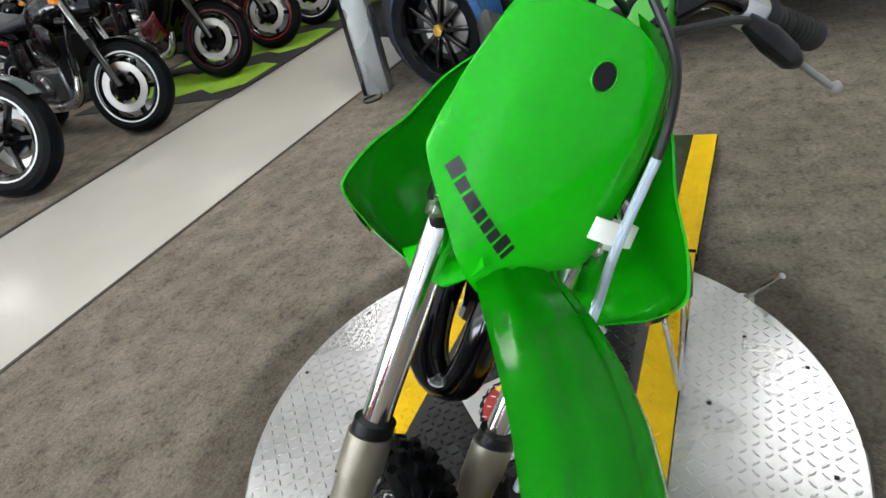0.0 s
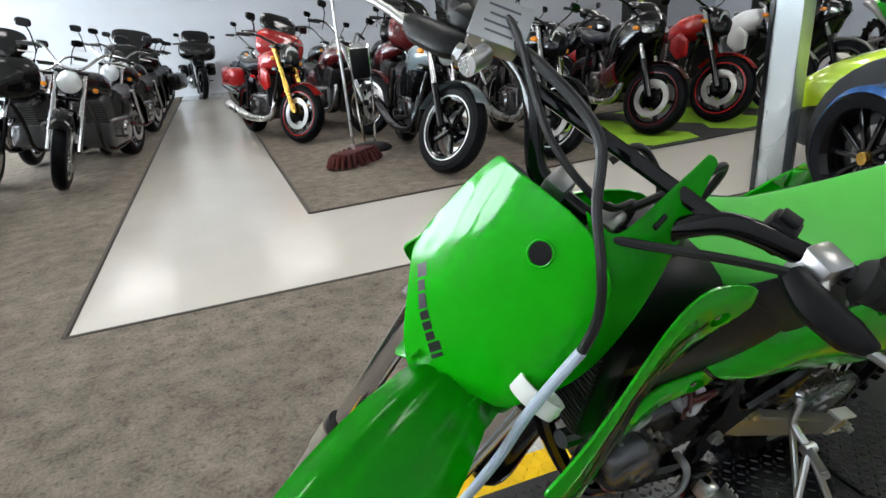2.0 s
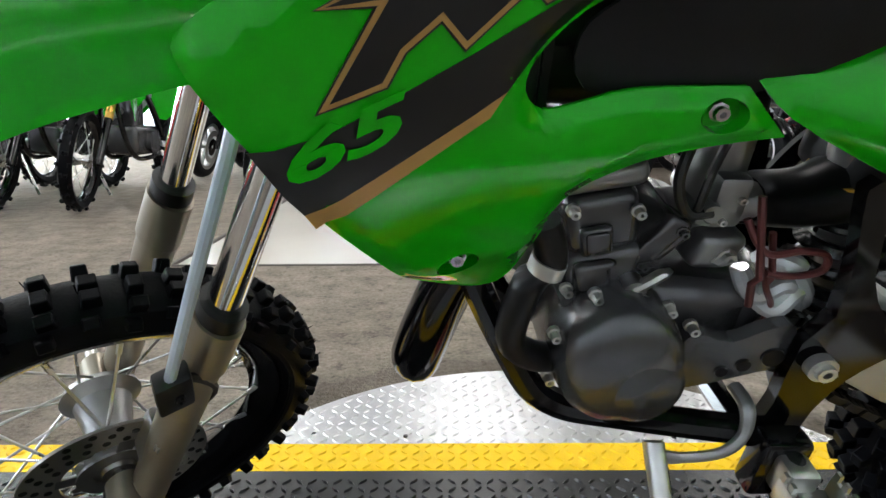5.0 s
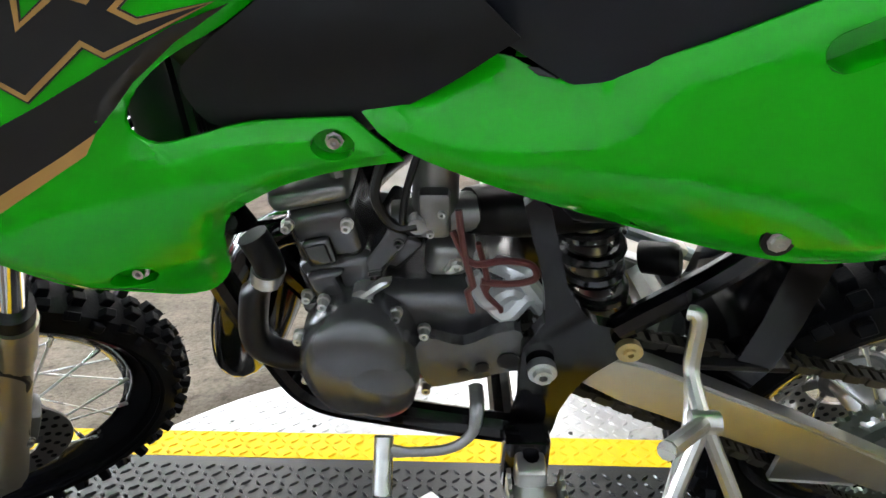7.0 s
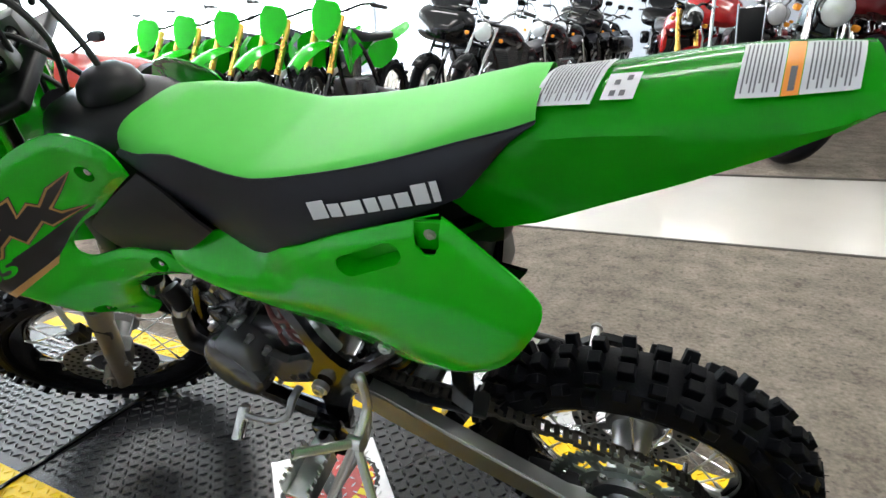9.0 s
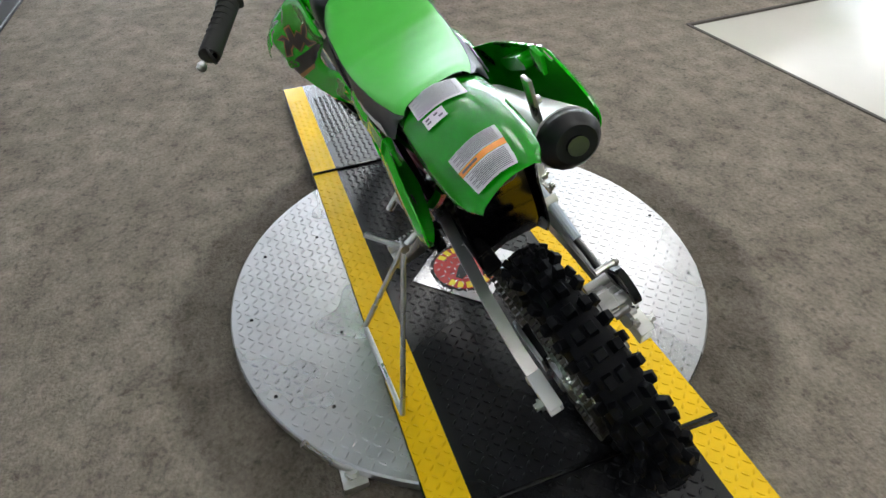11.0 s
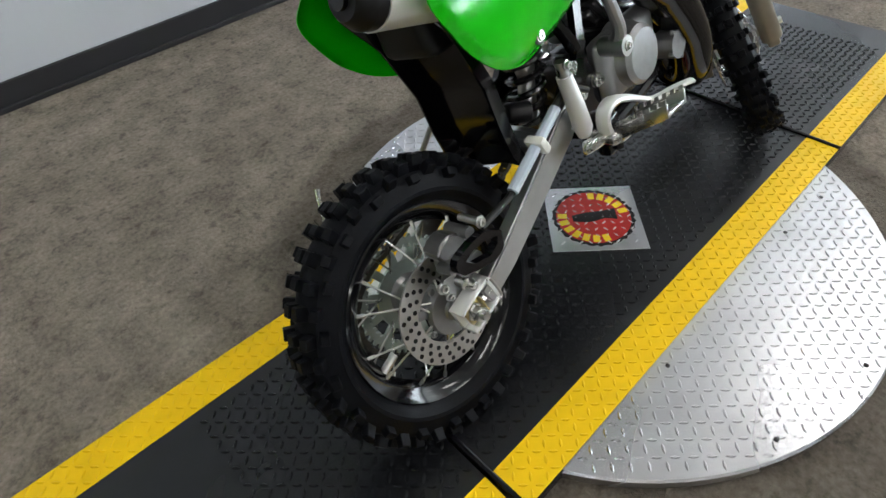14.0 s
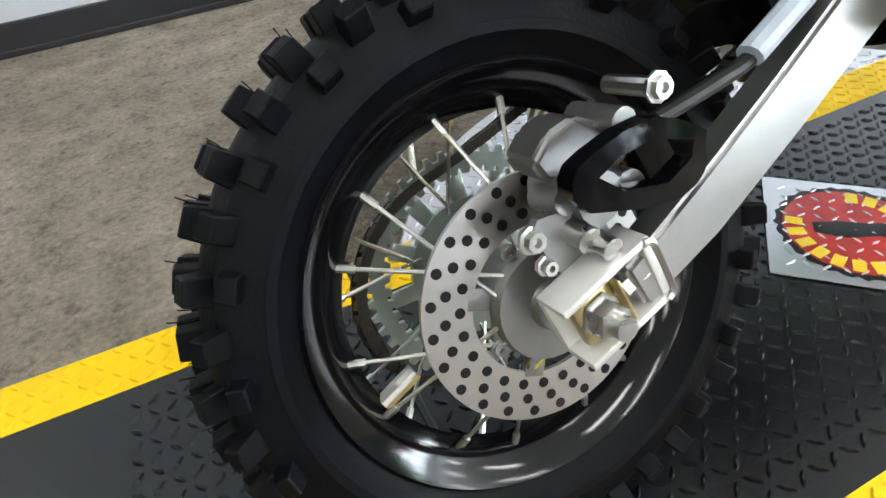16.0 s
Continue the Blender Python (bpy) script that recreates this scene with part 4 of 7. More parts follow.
bp("vent_hose", tube([(0.525, 0.046, 0.552), (0.520, 0.056, 0.515), (0.512, 0.060, 0.48), (0.506, 0.060, 0.450)], 0.0032, 8), PINK, "thin reddish vent hose")
bp("vent_hose", tube([(0.530, 0.046, 0.530), (0.514, 0.058, 0.505), (0.486, 0.060, 0.509), (0.463, 0.058, 0.503), (0.458, 0.056, 0.486), (0.478, 0.055, 0.478), (0.505, 0.056, 0.482)], 0.0032, 8), PINK)
bp("vent_hose", tube([(0.508, 0.050, 0.520), (0.495, 0.056, 0.470), (0.480, 0.052, 0.445), (0.478, 0.05, 0.42)], 0.0028, 8), PINK)
for k, pts in enumerate(([(0.505, 0.034, 0.470), (0.490, 0.042, 0.448), (0.470, 0.044, 0.462), (0.452, 0.040, 0.440)], [(0.500, 0.030, 0.455), (0.475, 0.046, 0.436), (0.455, 0.042, 0.452), (0.440, 0.036, 0.425)], [(0.490, 0.028, 0.480), (0.465, 0.036, 0.474), (0.446, 0.040, 0.450), (0.436, 0.036, 0.430)])):
    bp("drain_hose", tube(pts, [0.008, 0.011, 0.010, 0.006], 10), GLASSLENS, "clear plastic drain hose")
bp("intake_boot", tube([(0.515, 0.01, 0.527), (0.49, 0.0, 0.522), (0.45, 0, 0.525), (0.39, 0, 0.55)], [0.022, 0.026, 0.028, 0.04], 14), BLACKPLASTIC)
bp("airbox", joined(box(0.17, 0.40, -0.062, 0.062, 0.58, 0.70, 0.02, 3), box(0.28, 0.43, -0.055, 0.050, 0.515, 0.60, 0.018, 3)), BLACKPLASTIC, "black plastic airbox")
bp("shock_reservoir", tube([(0.316, -0.045, 0.412), (0.290, -0.028, 0.424), (0.285, -0.025, 0.426)], [0.018, 0.018, 0.012], 16), BLACKPLASTIC)
bp("coolant_hose", tube([(0.655, 0.045, 0.372), (0.685, 0.060, 0.390), (0.709, 0.066, 0.418), (0.702, 0.064, 0.47), (0.690, 0.062, 0.50), (0.700, 0.06, 0.535)], 0.0135, 12), BLACKPLASTIC, "black rubber coolant hose")
bp("hose_clamp", tube([(0.694, 0.0628, 0.488), (0.691, 0.0622, 0.500)], 0.0152, 14), STEEL)
bp("coolant_hose", tube([(0.62, 0.02, 0.59), (0.67, 0.05, 0.60), (0.715, 0.06, 0.585)], 0.012, 10), BLACKPLASTIC)
bp("radiator_pipe", tube([(0.715, 0.06, 0.53), (0.73, 0.06, 0.505), (0.76, 0.062, 0.51)], 0.013, 10), ENGINE)
for s in (1,):
    r = bp("radiator", box(0.715, 0.755, 0.02, 0.080, 0.54, 0.72, 0.006), BLACKPLASTIC, "slim black radiator core")
    for k in range(20):
        part("fin", box(0.757, 0.760, 0.026, 0.076, 0.545 + k * 0.0092, 0.5475 + k * 0.0092), ENGINE, r, smooth=False)
    for k in range(9):
        part("louvre", box(0.708, 0.714, 0.024 + k * 0.006, 0.0265 + k * 0.006, 0.545, 0.70), BLACKPLASTIC, r, smooth=False)
bp("tank_lower", box(0.57, 0.745, -0.05, 0.062, 0.606, 0.705, 0.02, 3), BLACKPLASTIC)
# exhaust
bp("exhaust_pipe", tube([(0.66, -0.01, 0.50), (0.715, -0.012, 0.478), (0.752, -0.015, 0.42), (0.776, -0.02, 0.34), (0.786, -0.035, 0.282), (0.776, -0.068, 0.268), (0.756, -0.092, 0.305), (0.728, -0.102, 0.375), (0.672, -0.102, 0.465), (0.60, -0.10, 0.55), (0.50, -0.10, 0.60), (0.40, -0.088, 0.600), (0.34, -0.075, 0.604)],
                        [0.018, 0.021, 0.025, 0.028, 0.029, 0.030, 0.032, 0.035, 0.040, 0.040, 0.034, 0.022, 0.016], 16), BLACKPAINT, "glossy black expansion chamber")
bp("silencer", tube([(0.34, -0.075, 0.602), (0.32, -0.072, 0.610), (0.20, -0.072, 0.652), (0.066, -0.075, 0.700)], [0.016, 0.030, 0.036, 0.041], 20), SATIN, "brushed aluminium silencer")
bp("silencer_cap", tube([(0.070, -0.075, 0.6985), (0.052, -0.075, 0.705), (0.034, -0.074, 0.7115)], [0.039, 0.038, 0.025], 20), BLACKPLASTIC, "black silencer end cap")
bp("silencer_outlet", tube([(0.042, -0.074, 0.7085), (0.028, -0.073, 0.7135)], 0.013, 14), BLACKPAINT)
bp("silencer_bracket", joined(box(0.08, 0.10, -0.060, -0.054, 0.73, 0.80, 0.002), bolt(0.10, -0.06, 0.752, 0.008, 0.01, sign=-1)), STEEL)
# right side: clutch cover, kick lever, water pump, brake pedal, master cylinder
bp("clutch_cover", at(lathe([(0, -0.122), (0.044, -0.121), (0.052, -0.114), (0.054, -0.10), (0.058, -0.095), (0.060, -0.07)], 36), 0.540, 0, 0.394), CAST, "round cast clutch cover")
bp("right_case", joined(box(0.46, 0.64, -0.098, -0.06, 0.33, 0.45, 0.02, 3)), CAST)
bp("water_pump", joined(rod((0.664, -0.085, 0.352), (0.664, -0.118, 0.352), 0.026, 18), rod((0.679, -0.10, 0.352), (0.709, -0.10, 0.382), 0.012), *[bolt(0.664 + 0.028 * math.cos(a), -0.112, 0.352 + 0.028 * math.sin(a), 0.005, 0.006, sign=-1) for a in (0.3, 1.9, 3.5, 5.0)]), CAST, "cast water pump housing")
bp("kick_lever", tube([(0.475, -0.105, 0.44), (0.47, -0.125, 0.47), (0.445, -0.13, 0.54), (0.435, -0.13, 0.60), (0.45, -0.15, 0.61)], [0.013, 0.010, 0.008, 0.008, 0.009], 10), ALU, "bare aluminium kick-start lever")
bp("kick_boss", joined(rod((0.475, -0.09, 0.44), (0.475, -0.13, 0.44), 0.017, 16), bolt(0.475, -0.13, 0.44, 0.009, 0.006, sign=-1)), ALU)
bp("brake_pedal", tube([(0.383, -0.122, 0.323), (0.376, -0.124, 0.352), (0.382, -0.126, 0.373), (0.408, -0.128, 0.378), (0.445, -0.134, 0.362), (0.487, -0.148, 0.338), (0.520, -0.168, 0.342), (0.552, -0.180, 0.338)], [0.013, 0.012, 0.012, 0.012, 0.010, 0.008, 0.007, 0.008], 10, 5, 0.6), SATIN, "bent aluminium rear brake pedal")
bp("pedal_pivot", joined(rod((0.383, -0.09, 0.323), (0.383, -0.136, 0.323), 0.013, 16), moved(box(-0.062, 0.004, -0.122, -0.112, -0.012, 0.012, 0.005), Matrix.Translation((0.383, 0, 0.323)) @ Matrix.Rotation(radians(12), 4, "Y")), bolt(0.383, -0.136, 0.323, 0.009, 0.006, sign=-1), bolt(0.328, -0.122, 0.338, 0.009, 0.008, sign=-1)), STEEL)
bp("master_cylinder", tube([(0.355, -0.10, 0.338), (0.356, -0.101, 0.358), (0.350, -0.102, 0.40), (0.343, -0.10, 0.455)], [0.008, 0.015, 0.014, 0.012], 14), SATIN, "slim rear brake master cylinder")
bp("rear_reservoir", joined(rod((0.343, -0.10, 0.452), (0.341, -0.10, 0.480), 0.009, 12), bolt(0.341, -0.108, 0.474, 0.008, 0.008, sign=-1)), STEEL)
for s in (1, -1):
    pg = bp("footpeg", joined(box(0.425, 0.475, s * 0.185 - 0.05, s * 0.185 + 0.05, 0.262, 0.27, 0.002), box(0.42, 0.425, s * 0.185 - 0.05, s * 0.185 + 0.05, 0.262, 0.288, 0.001), box(0.475, 0.48, s * 0.185 - 0.05, s * 0.185 + 0.05, 0.262, 0.288, 0.001), box(0.435, 0.468, s * 0.12 - 0.02, s * 0.12 + 0.02, 0.25, 0.29, 0.006)), STEEL, "toothed steel footpeg")
    for k in range(7):
        for x in (0.4225, 0.4775):
            part("tooth", moved(box(-0.002, 0.002, -0.004, 0.004, 0, 0.009), Matrix.Translation((x, s * (0.14 + k * 0.0148), 0.287))), STEEL, pg, smooth=False)
    bp("peg_bracket", joined(box(0.43, 0.475, s * 0.095 - 0.012, s * 0.095 + 0.012, 0.235, 0.31, 0.006), rod((0.45, s * 0.11, 0.245), (0.45, s * 0.11, 0.30), 0.008)), BLACKPAINT)
# left: shifter
bp("shift_lever", tube([(0.502, 0.075, 0.368), (0.502, 0.096, 0.366), (0.507, 0.108, 0.347), (0.528, 0.116, 0.336), (0.565, 0.120, 0.336), (0.587, 0.121, 0.341)], [0.007, 0.007, 0.005, 0.0045, 0.0045, 0.007], 10, 6, 0.8), CAST, "aluminium gear lever")
bp("shift_tip", joined(rod((0.587, 0.112, 0.346), (0.587, 0.146, 0.316), 0.009, 12), bolt(0.587, 0.116, 0.343, 0.008, 0.004)), STEEL)
# shock
coil = [(0.36 + 0.055 * t + 0.028 * math.cos(2 * math.pi * 6.5 * t), 0.028 * math.sin(2 * math.pi * 6.5 * t), 0.37 + 0.17 * t) for t in np.linspace(0, 1, 105)]
bp("shock_spring", tube(coil, 0.0065, 8, 1), SPRINGM, "glossy black coil spring")
bp("shock_body", tube([(0.345, 0, 0.32), (0.37, 0, 0.39), (0.39, 0, 0.46), (0.42, 0, 0.56), (0.43, 0, 0.60)], [0.012, 0.016, 0.014, 0.021, 0.021], 14), STEEL)
bp("spring_collar", tube([(0.358, 0, 0.358), (0.364, 0, 0.374)], 0.034, 18), GOLD)
bp("spring_collar", tube([(0.415, 0, 0.54), (0.42, 0, 0.555)], 0.034, 18), GOLD)
bp("linkage", joined(box(0.33, 0.40, -0.035, 0.035, 0.29, 0.33, 0.01), rod((0.35, -0.05, 0.31), (0.35, 0.05, 0.31), 0.012)), BLACKPAINT)
GUARD = [(0.275, 0.325), (0.252, 0.375), (0.244, 0.43), (0.240, 0.50), (0.210, 0.60), (0.168, 0.668)]
gx = np.interp(np.linspace(0, 5, 21), range(6), [p[0] for p in GUARD])
gz = np.interp(np.linspace(0, 5, 21), range(6), [p[1] for p in GUARD])
bp("inner_mudguard", loft([[(x - 0.034, -0.070, z + 0.004), (x - 0.004, -0.064, z), (x, -0.045, z), (x + 0.004, 0, z), (x, 0.045, z), (x - 0.004, 0.064, z), (x - 0.034, 0.070, z + 0.004), (x - 0.034, 0.066, z + 0.004), (x - 0.008, 0.060, z), (x - 0.001, 0, z), (x - 0.008, -0.060, z), (x - 0.034, -0.066, z + 0.004)] for x, z in zip(gx, gz)]), BLACKPAINT, "glossy black inner mudguard ahead of the rear tyre")

# ---- bodywork of the dirt bike ----
def smoothstep(a, b, x):
    t = min(1, max(0, (x - a) / (b - a)))
    return t * t * (3 - 2 * t)


def shroud_y(x, z):
    """How far the tank shroud stands off the middle plane."""
    base = 0.092 + 0.082 * smoothstep(0.64, 0.93, x) + 0.012 * smoothstep(0.70, 0.82, z)
    low = 0.014 * smoothstep(0.60, 0.48, z)
    bulge = 0.010 * math.sin(min(1, max(0, (z - 0.5) / 0.32)) * math.pi)
    return base - low * (1 - 0.4 * smoothstep(0.75, 0.9, x)) + bulge - 0.010 * smoothstep(0.525, 0.485, z)


SHROUD = smooth_outline([(0.900, 0.684), (0.900, 0.670), (0.893, 0.655), (0.883, 0.637), (0.867, 0.613), (0.848, 0.582), (0.830, 0.555), (0.813, 0.529), (0.792, 0.500), (0.766, 0.482), (0.742, 0.473), (0.724, 0.475), (0.711, 0.490),
                         (0.705, 0.515), (0.699, 0.542), (0.689, 0.560), (0.665, 0.575), (0.637, 0.588), (0.597, 0.599), (0.556, 0.606), (0.590, 0.640), (0.660, 0.637), (0.696, 0.630), (0.720, 0.628), (0.733, 0.641), (0.728, 0.660),
                         (0.702, 0.684), (0.662, 0.704), (0.618, 0.734), (0.572, 0.764), (0.580, 0.795), (0.615, 0.812), (0.665, 0.817), (0.712, 0.806), (0.750, 0.788), (0.778, 0.762), (0.806, 0.738), (0.842, 0.720), (0.876, 0.702)], 3, (19, 20, 29))
SIDE = smooth_outline([(0.585, 0.645), (0.537, 0.662), (0.494, 0.678), (0.468, 0.668), (0.438, 0.665), (0.410, 0.674), (0.338, 0.708), (0.299, 0.727), (0.214, 0.762), (0.190, 0.771), (0.166, 0.754), (0.140, 0.733), (0.114, 0.709), (0.100, 0.688), (0.103, 0.664),
                       (0.118, 0.632), (0.140, 0.597), (0.185, 0.556), (0.248, 0.529), (0.305, 0.527), (0.355, 0.534), (0.415, 0.553), (0.486, 0.584), (0.560, 0.621)], 3, (0, 9))
SLOT = [(cx + 0.0122 * math.cos(a), cz + 0.0122 * math.sin(a)) for cx, cz, lo in ((0.298, 0.693, -120), (0.243, 0.723, 60)) for a in (radians(lo + 180 * k / 6) for k in range(7))]
NOTCH = [(0.215, 0.7615), (0.187, 0.7715), (0.190, 0.742), (0.196, 0.732), (0.206, 0.730), (0.214, 0.738)]


def shroud_at(x, z):
    return shroud_y(x, z) - 0.007 * smoothstep(0.016, 0.0, edge_gap(x, z, SHROUD)) ** 1.5


def side_at(x, z):
    return side_y(x, z) - 0.007 * smoothstep(0.016, 0.0, edge_gap(x, z, SIDE)) ** 1.5


def side_y(x, z):
    return 0.094 + 0.036 * smoothstep(0.42, 0.12, x) + 0.017 * math.sin(min(1, max(0, (z - 0.53) / 0.24)) * math.pi) - 0.010 * smoothstep(0.605, 0.525, z) - 0.024 * smoothstep(0.61, 0.672, z) * smoothstep(0.36, 0.46, x)


def pocket(outline, depth, d):
    """The inner wall and floor of a moulded opening."""
    rings = [[(x, depth(x, z) - k, z) for x, z in outline] for k in (-0.0008, d * 0.5, d)]
    bm = loft(rings, True, False)
    bm.verts.ensure_lookup_table()
    bm.faces.new(bm.verts[-len(outline):])
    return bm


SCREWS = ((0.632, 0.768), (0.603, 0.622), (0.765, 0.517))
CUPS = [[(x + 0.0150 * math.cos(a), z + 0.0115 * math.sin(a)) for a in (2 * math.pi * k / 20 for k in range(20))] for x, z in SCREWS]
for s in (1, -1):
    sh = sheet(SHROUD, shroud_at, 0.003, 0.011, CUPS)
    sd = sheet(SIDE, side_at, 0.003, 0.011, (SLOT, NOTCH))
    if s < 0:
        sh, sd = mirror_y(sh), mirror_y(sd)
    shroud = bp("tank_shroud", sh, GREEN, "glossy green plastic tank shroud", angle=50)
    panel = bp("side_panel", sd, GREEN, "glossy green plastic side panel", angle=50)
    for (x, z), cup in zip(SCREWS, CUPS):
        b = pocket(cup, shroud_at, 0.011)
        part("recess", b if s > 0 else mirror_y(b), GREEN, shroud)
        part("screw", bolt(x, s * (shroud_at(x, z) - 0.010), z, 0.0066, 0.007, sign=s), STEEL, shroud, "zinc socket screw")
    b = pocket(SLOT, side_y, 0.028)
    part("moulded_recess", b if s > 0 else mirror_y(b), GREEN, panel, angle=50)
    b = box(0.185, 0.218, side_y(0.2, 0.74) - 0.022, side_y(0.2, 0.74) - 0.014, 0.726, 0.760, 0.002)
    part("screw_tab", b if s > 0 else mirror_y(b), GREEN, panel)
    x, z = 0.292, 0.552
    y = side_y(x, z)
    # black disc stands in for the shade in the screw's recess
    part("washer", at(lathe([(0, -0.001), (0.0125, -0.001), (0.0125, 0.0012), (0, 0.0012)], 20), x, s * y, z), BLACKPLASTIC, panel)
    part("screw", bolt(x, s * (y + 0.001), z, 0.0085, 0.004, sign=s), STEEL, panel, "zinc socket screw")
    part("screw", bolt(0.202, s * (side_y(0.2, 0.74) - 0.015), 0.746, 0.0062, 0.005, sign=s), STEEL, panel)


# graphics on the shrouds: each mark is its own thin skin on the moulded surface
def skin(pts, lift, n=1, step=0.011):
    return sheet(pts if n == 1 else smooth_outline(pts, n), lambda x, z: shroud_at(x, z) + lift, 0.0004, step)


def both(name, pts, material, lift, label=""):
    for s, par in ((1, [o for o in bike.children if o.name.startswith("tank_shroud")][0]), (-1, [o for o in bike.children if o.name.startswith("tank_shroud")][1])):
        b = skin(pts, lift)
        part(name, b if s > 0 else mirror_y(b), material, par, label)


BAND = [(0.878, 0.628), (0.864, 0.602), (0.855, 0.588), (0.800, 0.616), (0.765, 0.634), (0.746, 0.645), (0.722, 0.672), (0.694, 0.694), (0.655, 0.717), (0.690, 0.706), (0.727, 0.688), (0.767, 0.668), (0.794, 0.656), (0.837, 0.637)]
GOLDB = [(0.855, 0.588), (0.850, 0.578), (0.800, 0.606), (0.755, 0.631), (0.746, 0.645), (0.765, 0.634), (0.800, 0.616)]
both("black_band", BAND, DECALBLACK, 0.0010, "black graphic band")
both("gold_stripe", GOLDB, DECALGOLD, 0.0010, "gold graphic stripe")
# angular letter-like mark: black line, gold line, black fill
MARK = [(0.842, 0.694), (0.816, 0.694), (0.844, 0.647), (0.811, 0.656), (0.802, 0.672), (0.785, 0.685), (0.772, 0.670), (0.738, 0.698), (0.729, 0.690), (0.662, 0.719), (0.707, 0.712), (0.715, 0.718), (0.654, 0.772), (0.706, 0.749),
        (0.730, 0.726), (0.742, 0.732), (0.762, 0.716), (0.755, 0.745), (0.785, 0.732), (0.793, 0.704), (0.806, 0.712)]


def inset(pts, d):
    """The outline moved inwards by d, mitres kept short."""
    n, out = len(pts), []
    area = sum(pts[i][0] * pts[(i + 1) % n][1] - pts[(i + 1) % n][0] * pts[i][1] for i in range(n))
    sg = 1 if area > 0 else -1
    for i in range(n):
        a, b, c = Vector(pts[i - 1]), Vector(pts[i]), Vector(pts[(i + 1) % n])
        u, v = (b - a).normalized(), (c - b).normalized()
        nu, nv = Vector((-u.y, u.x)) * sg, Vector((-v.y, v.x)) * sg
        m = nu + nv
        m = m / max(0.35, m.length_squared / 2) if m.length > 0.01 else nu
        out.append(tuple(b + m * d))
    return out


both("mark_line", inset(MARK, -0.0006), DECALBLACK, 0.0012, "thin black line round the graphic mark")
both("mark_edge", inset(MARK, 0.0006), DECALGOLD, 0.0016, "gold edge of the graphic mark")
both("mark", inset(MARK, 0.0036), DECALBLACK, 0.0020, "black angular graphic mark")
# the number on the band
for s in (1, -1):
    cu = bpy.data.curves.new("number", "FONT")
    cu.body, cu.size, cu.extrude, cu.shear = "65", 0.031, 0.0002, 0.30
    cu.offset = 0.0009
    cu.resolution_u = 3
    ob = new("number", cu)
    dg = bpy.context.evaluated_depsgraph_get()
    me = bpy.data.meshes.new_from_object(ob.evaluated_get(dg))
    bpy.data.objects.remove(ob)
    bm = bmesh.new()
    bm.from_mesh(me)
    bmesh.ops.triangulate(bm, faces=bm.faces[:])
    a = radians(19)
    for v in bm.verts:
        u, w, lift = v.co.x * 2.0, v.co.y * 1.04, v.co.z
        if s > 0:
            x, z = 0.862 - (u * math.cos(a) - w * math.sin(a)), 0.610 + u * math.sin(a) + w * math.cos(a)
        else:
            x, z = 0.796 + (u * math.cos(a) + w * math.sin(a)), 0.628 - u * math.sin(a) + w * math.cos(a)
        v.co = (x, s * (shroud_y(x, z) + 0.0022 + lift), z)
    par = [o for o in bike.children if o.name.startswith("tank_shroud")][0 if s > 0 else 1]
    part("number", bm, GREEN, par, "green number on the black band")

# seat: green top and black flanks over one set of sections
SX = [0.630, 0.600, 0.560, 0.500, 0.440, 0.400, 0.350, 0.280, 0.220, 0.170, 0.125, 0.105]
ST = [0.800, 0.812, 0.811, 0.800, 0.785, 0.780, 0.790, 0.808, 0.828, 0.848, 0.864, 0.865]
SG = [0.786, 0.782, 0.784, 0.796, 0.778, 0.772, 0.782, 0.799, 0.818, 0.835, 0.846, 0.851]
SL = [0.780, 0.775, 0.754, 0.690, 0.650, 0.664, 0.694, 0.735, 0.757, 0.778, 0.840, 0.850]
SW = [0.050, 0.072, 0.082, 0.088, 0.092, 0.094, 0.095, 0.095, 0.094, 0.090, 0.082, 0.070]
SB = [0.052, 0.074, 0.084, 0.082, 0.086, 0.094, 0.100, 0.105, 0.105, 0.102, 0.084, 0.072]


def dense(v, n=45):
    return np.interp(np.linspace(0, len(v) - 1, n), range(len(v)), np.convolve(np.pad(v, 1, mode="edge"), [0.12, 0.76, 0.12], "valid"))


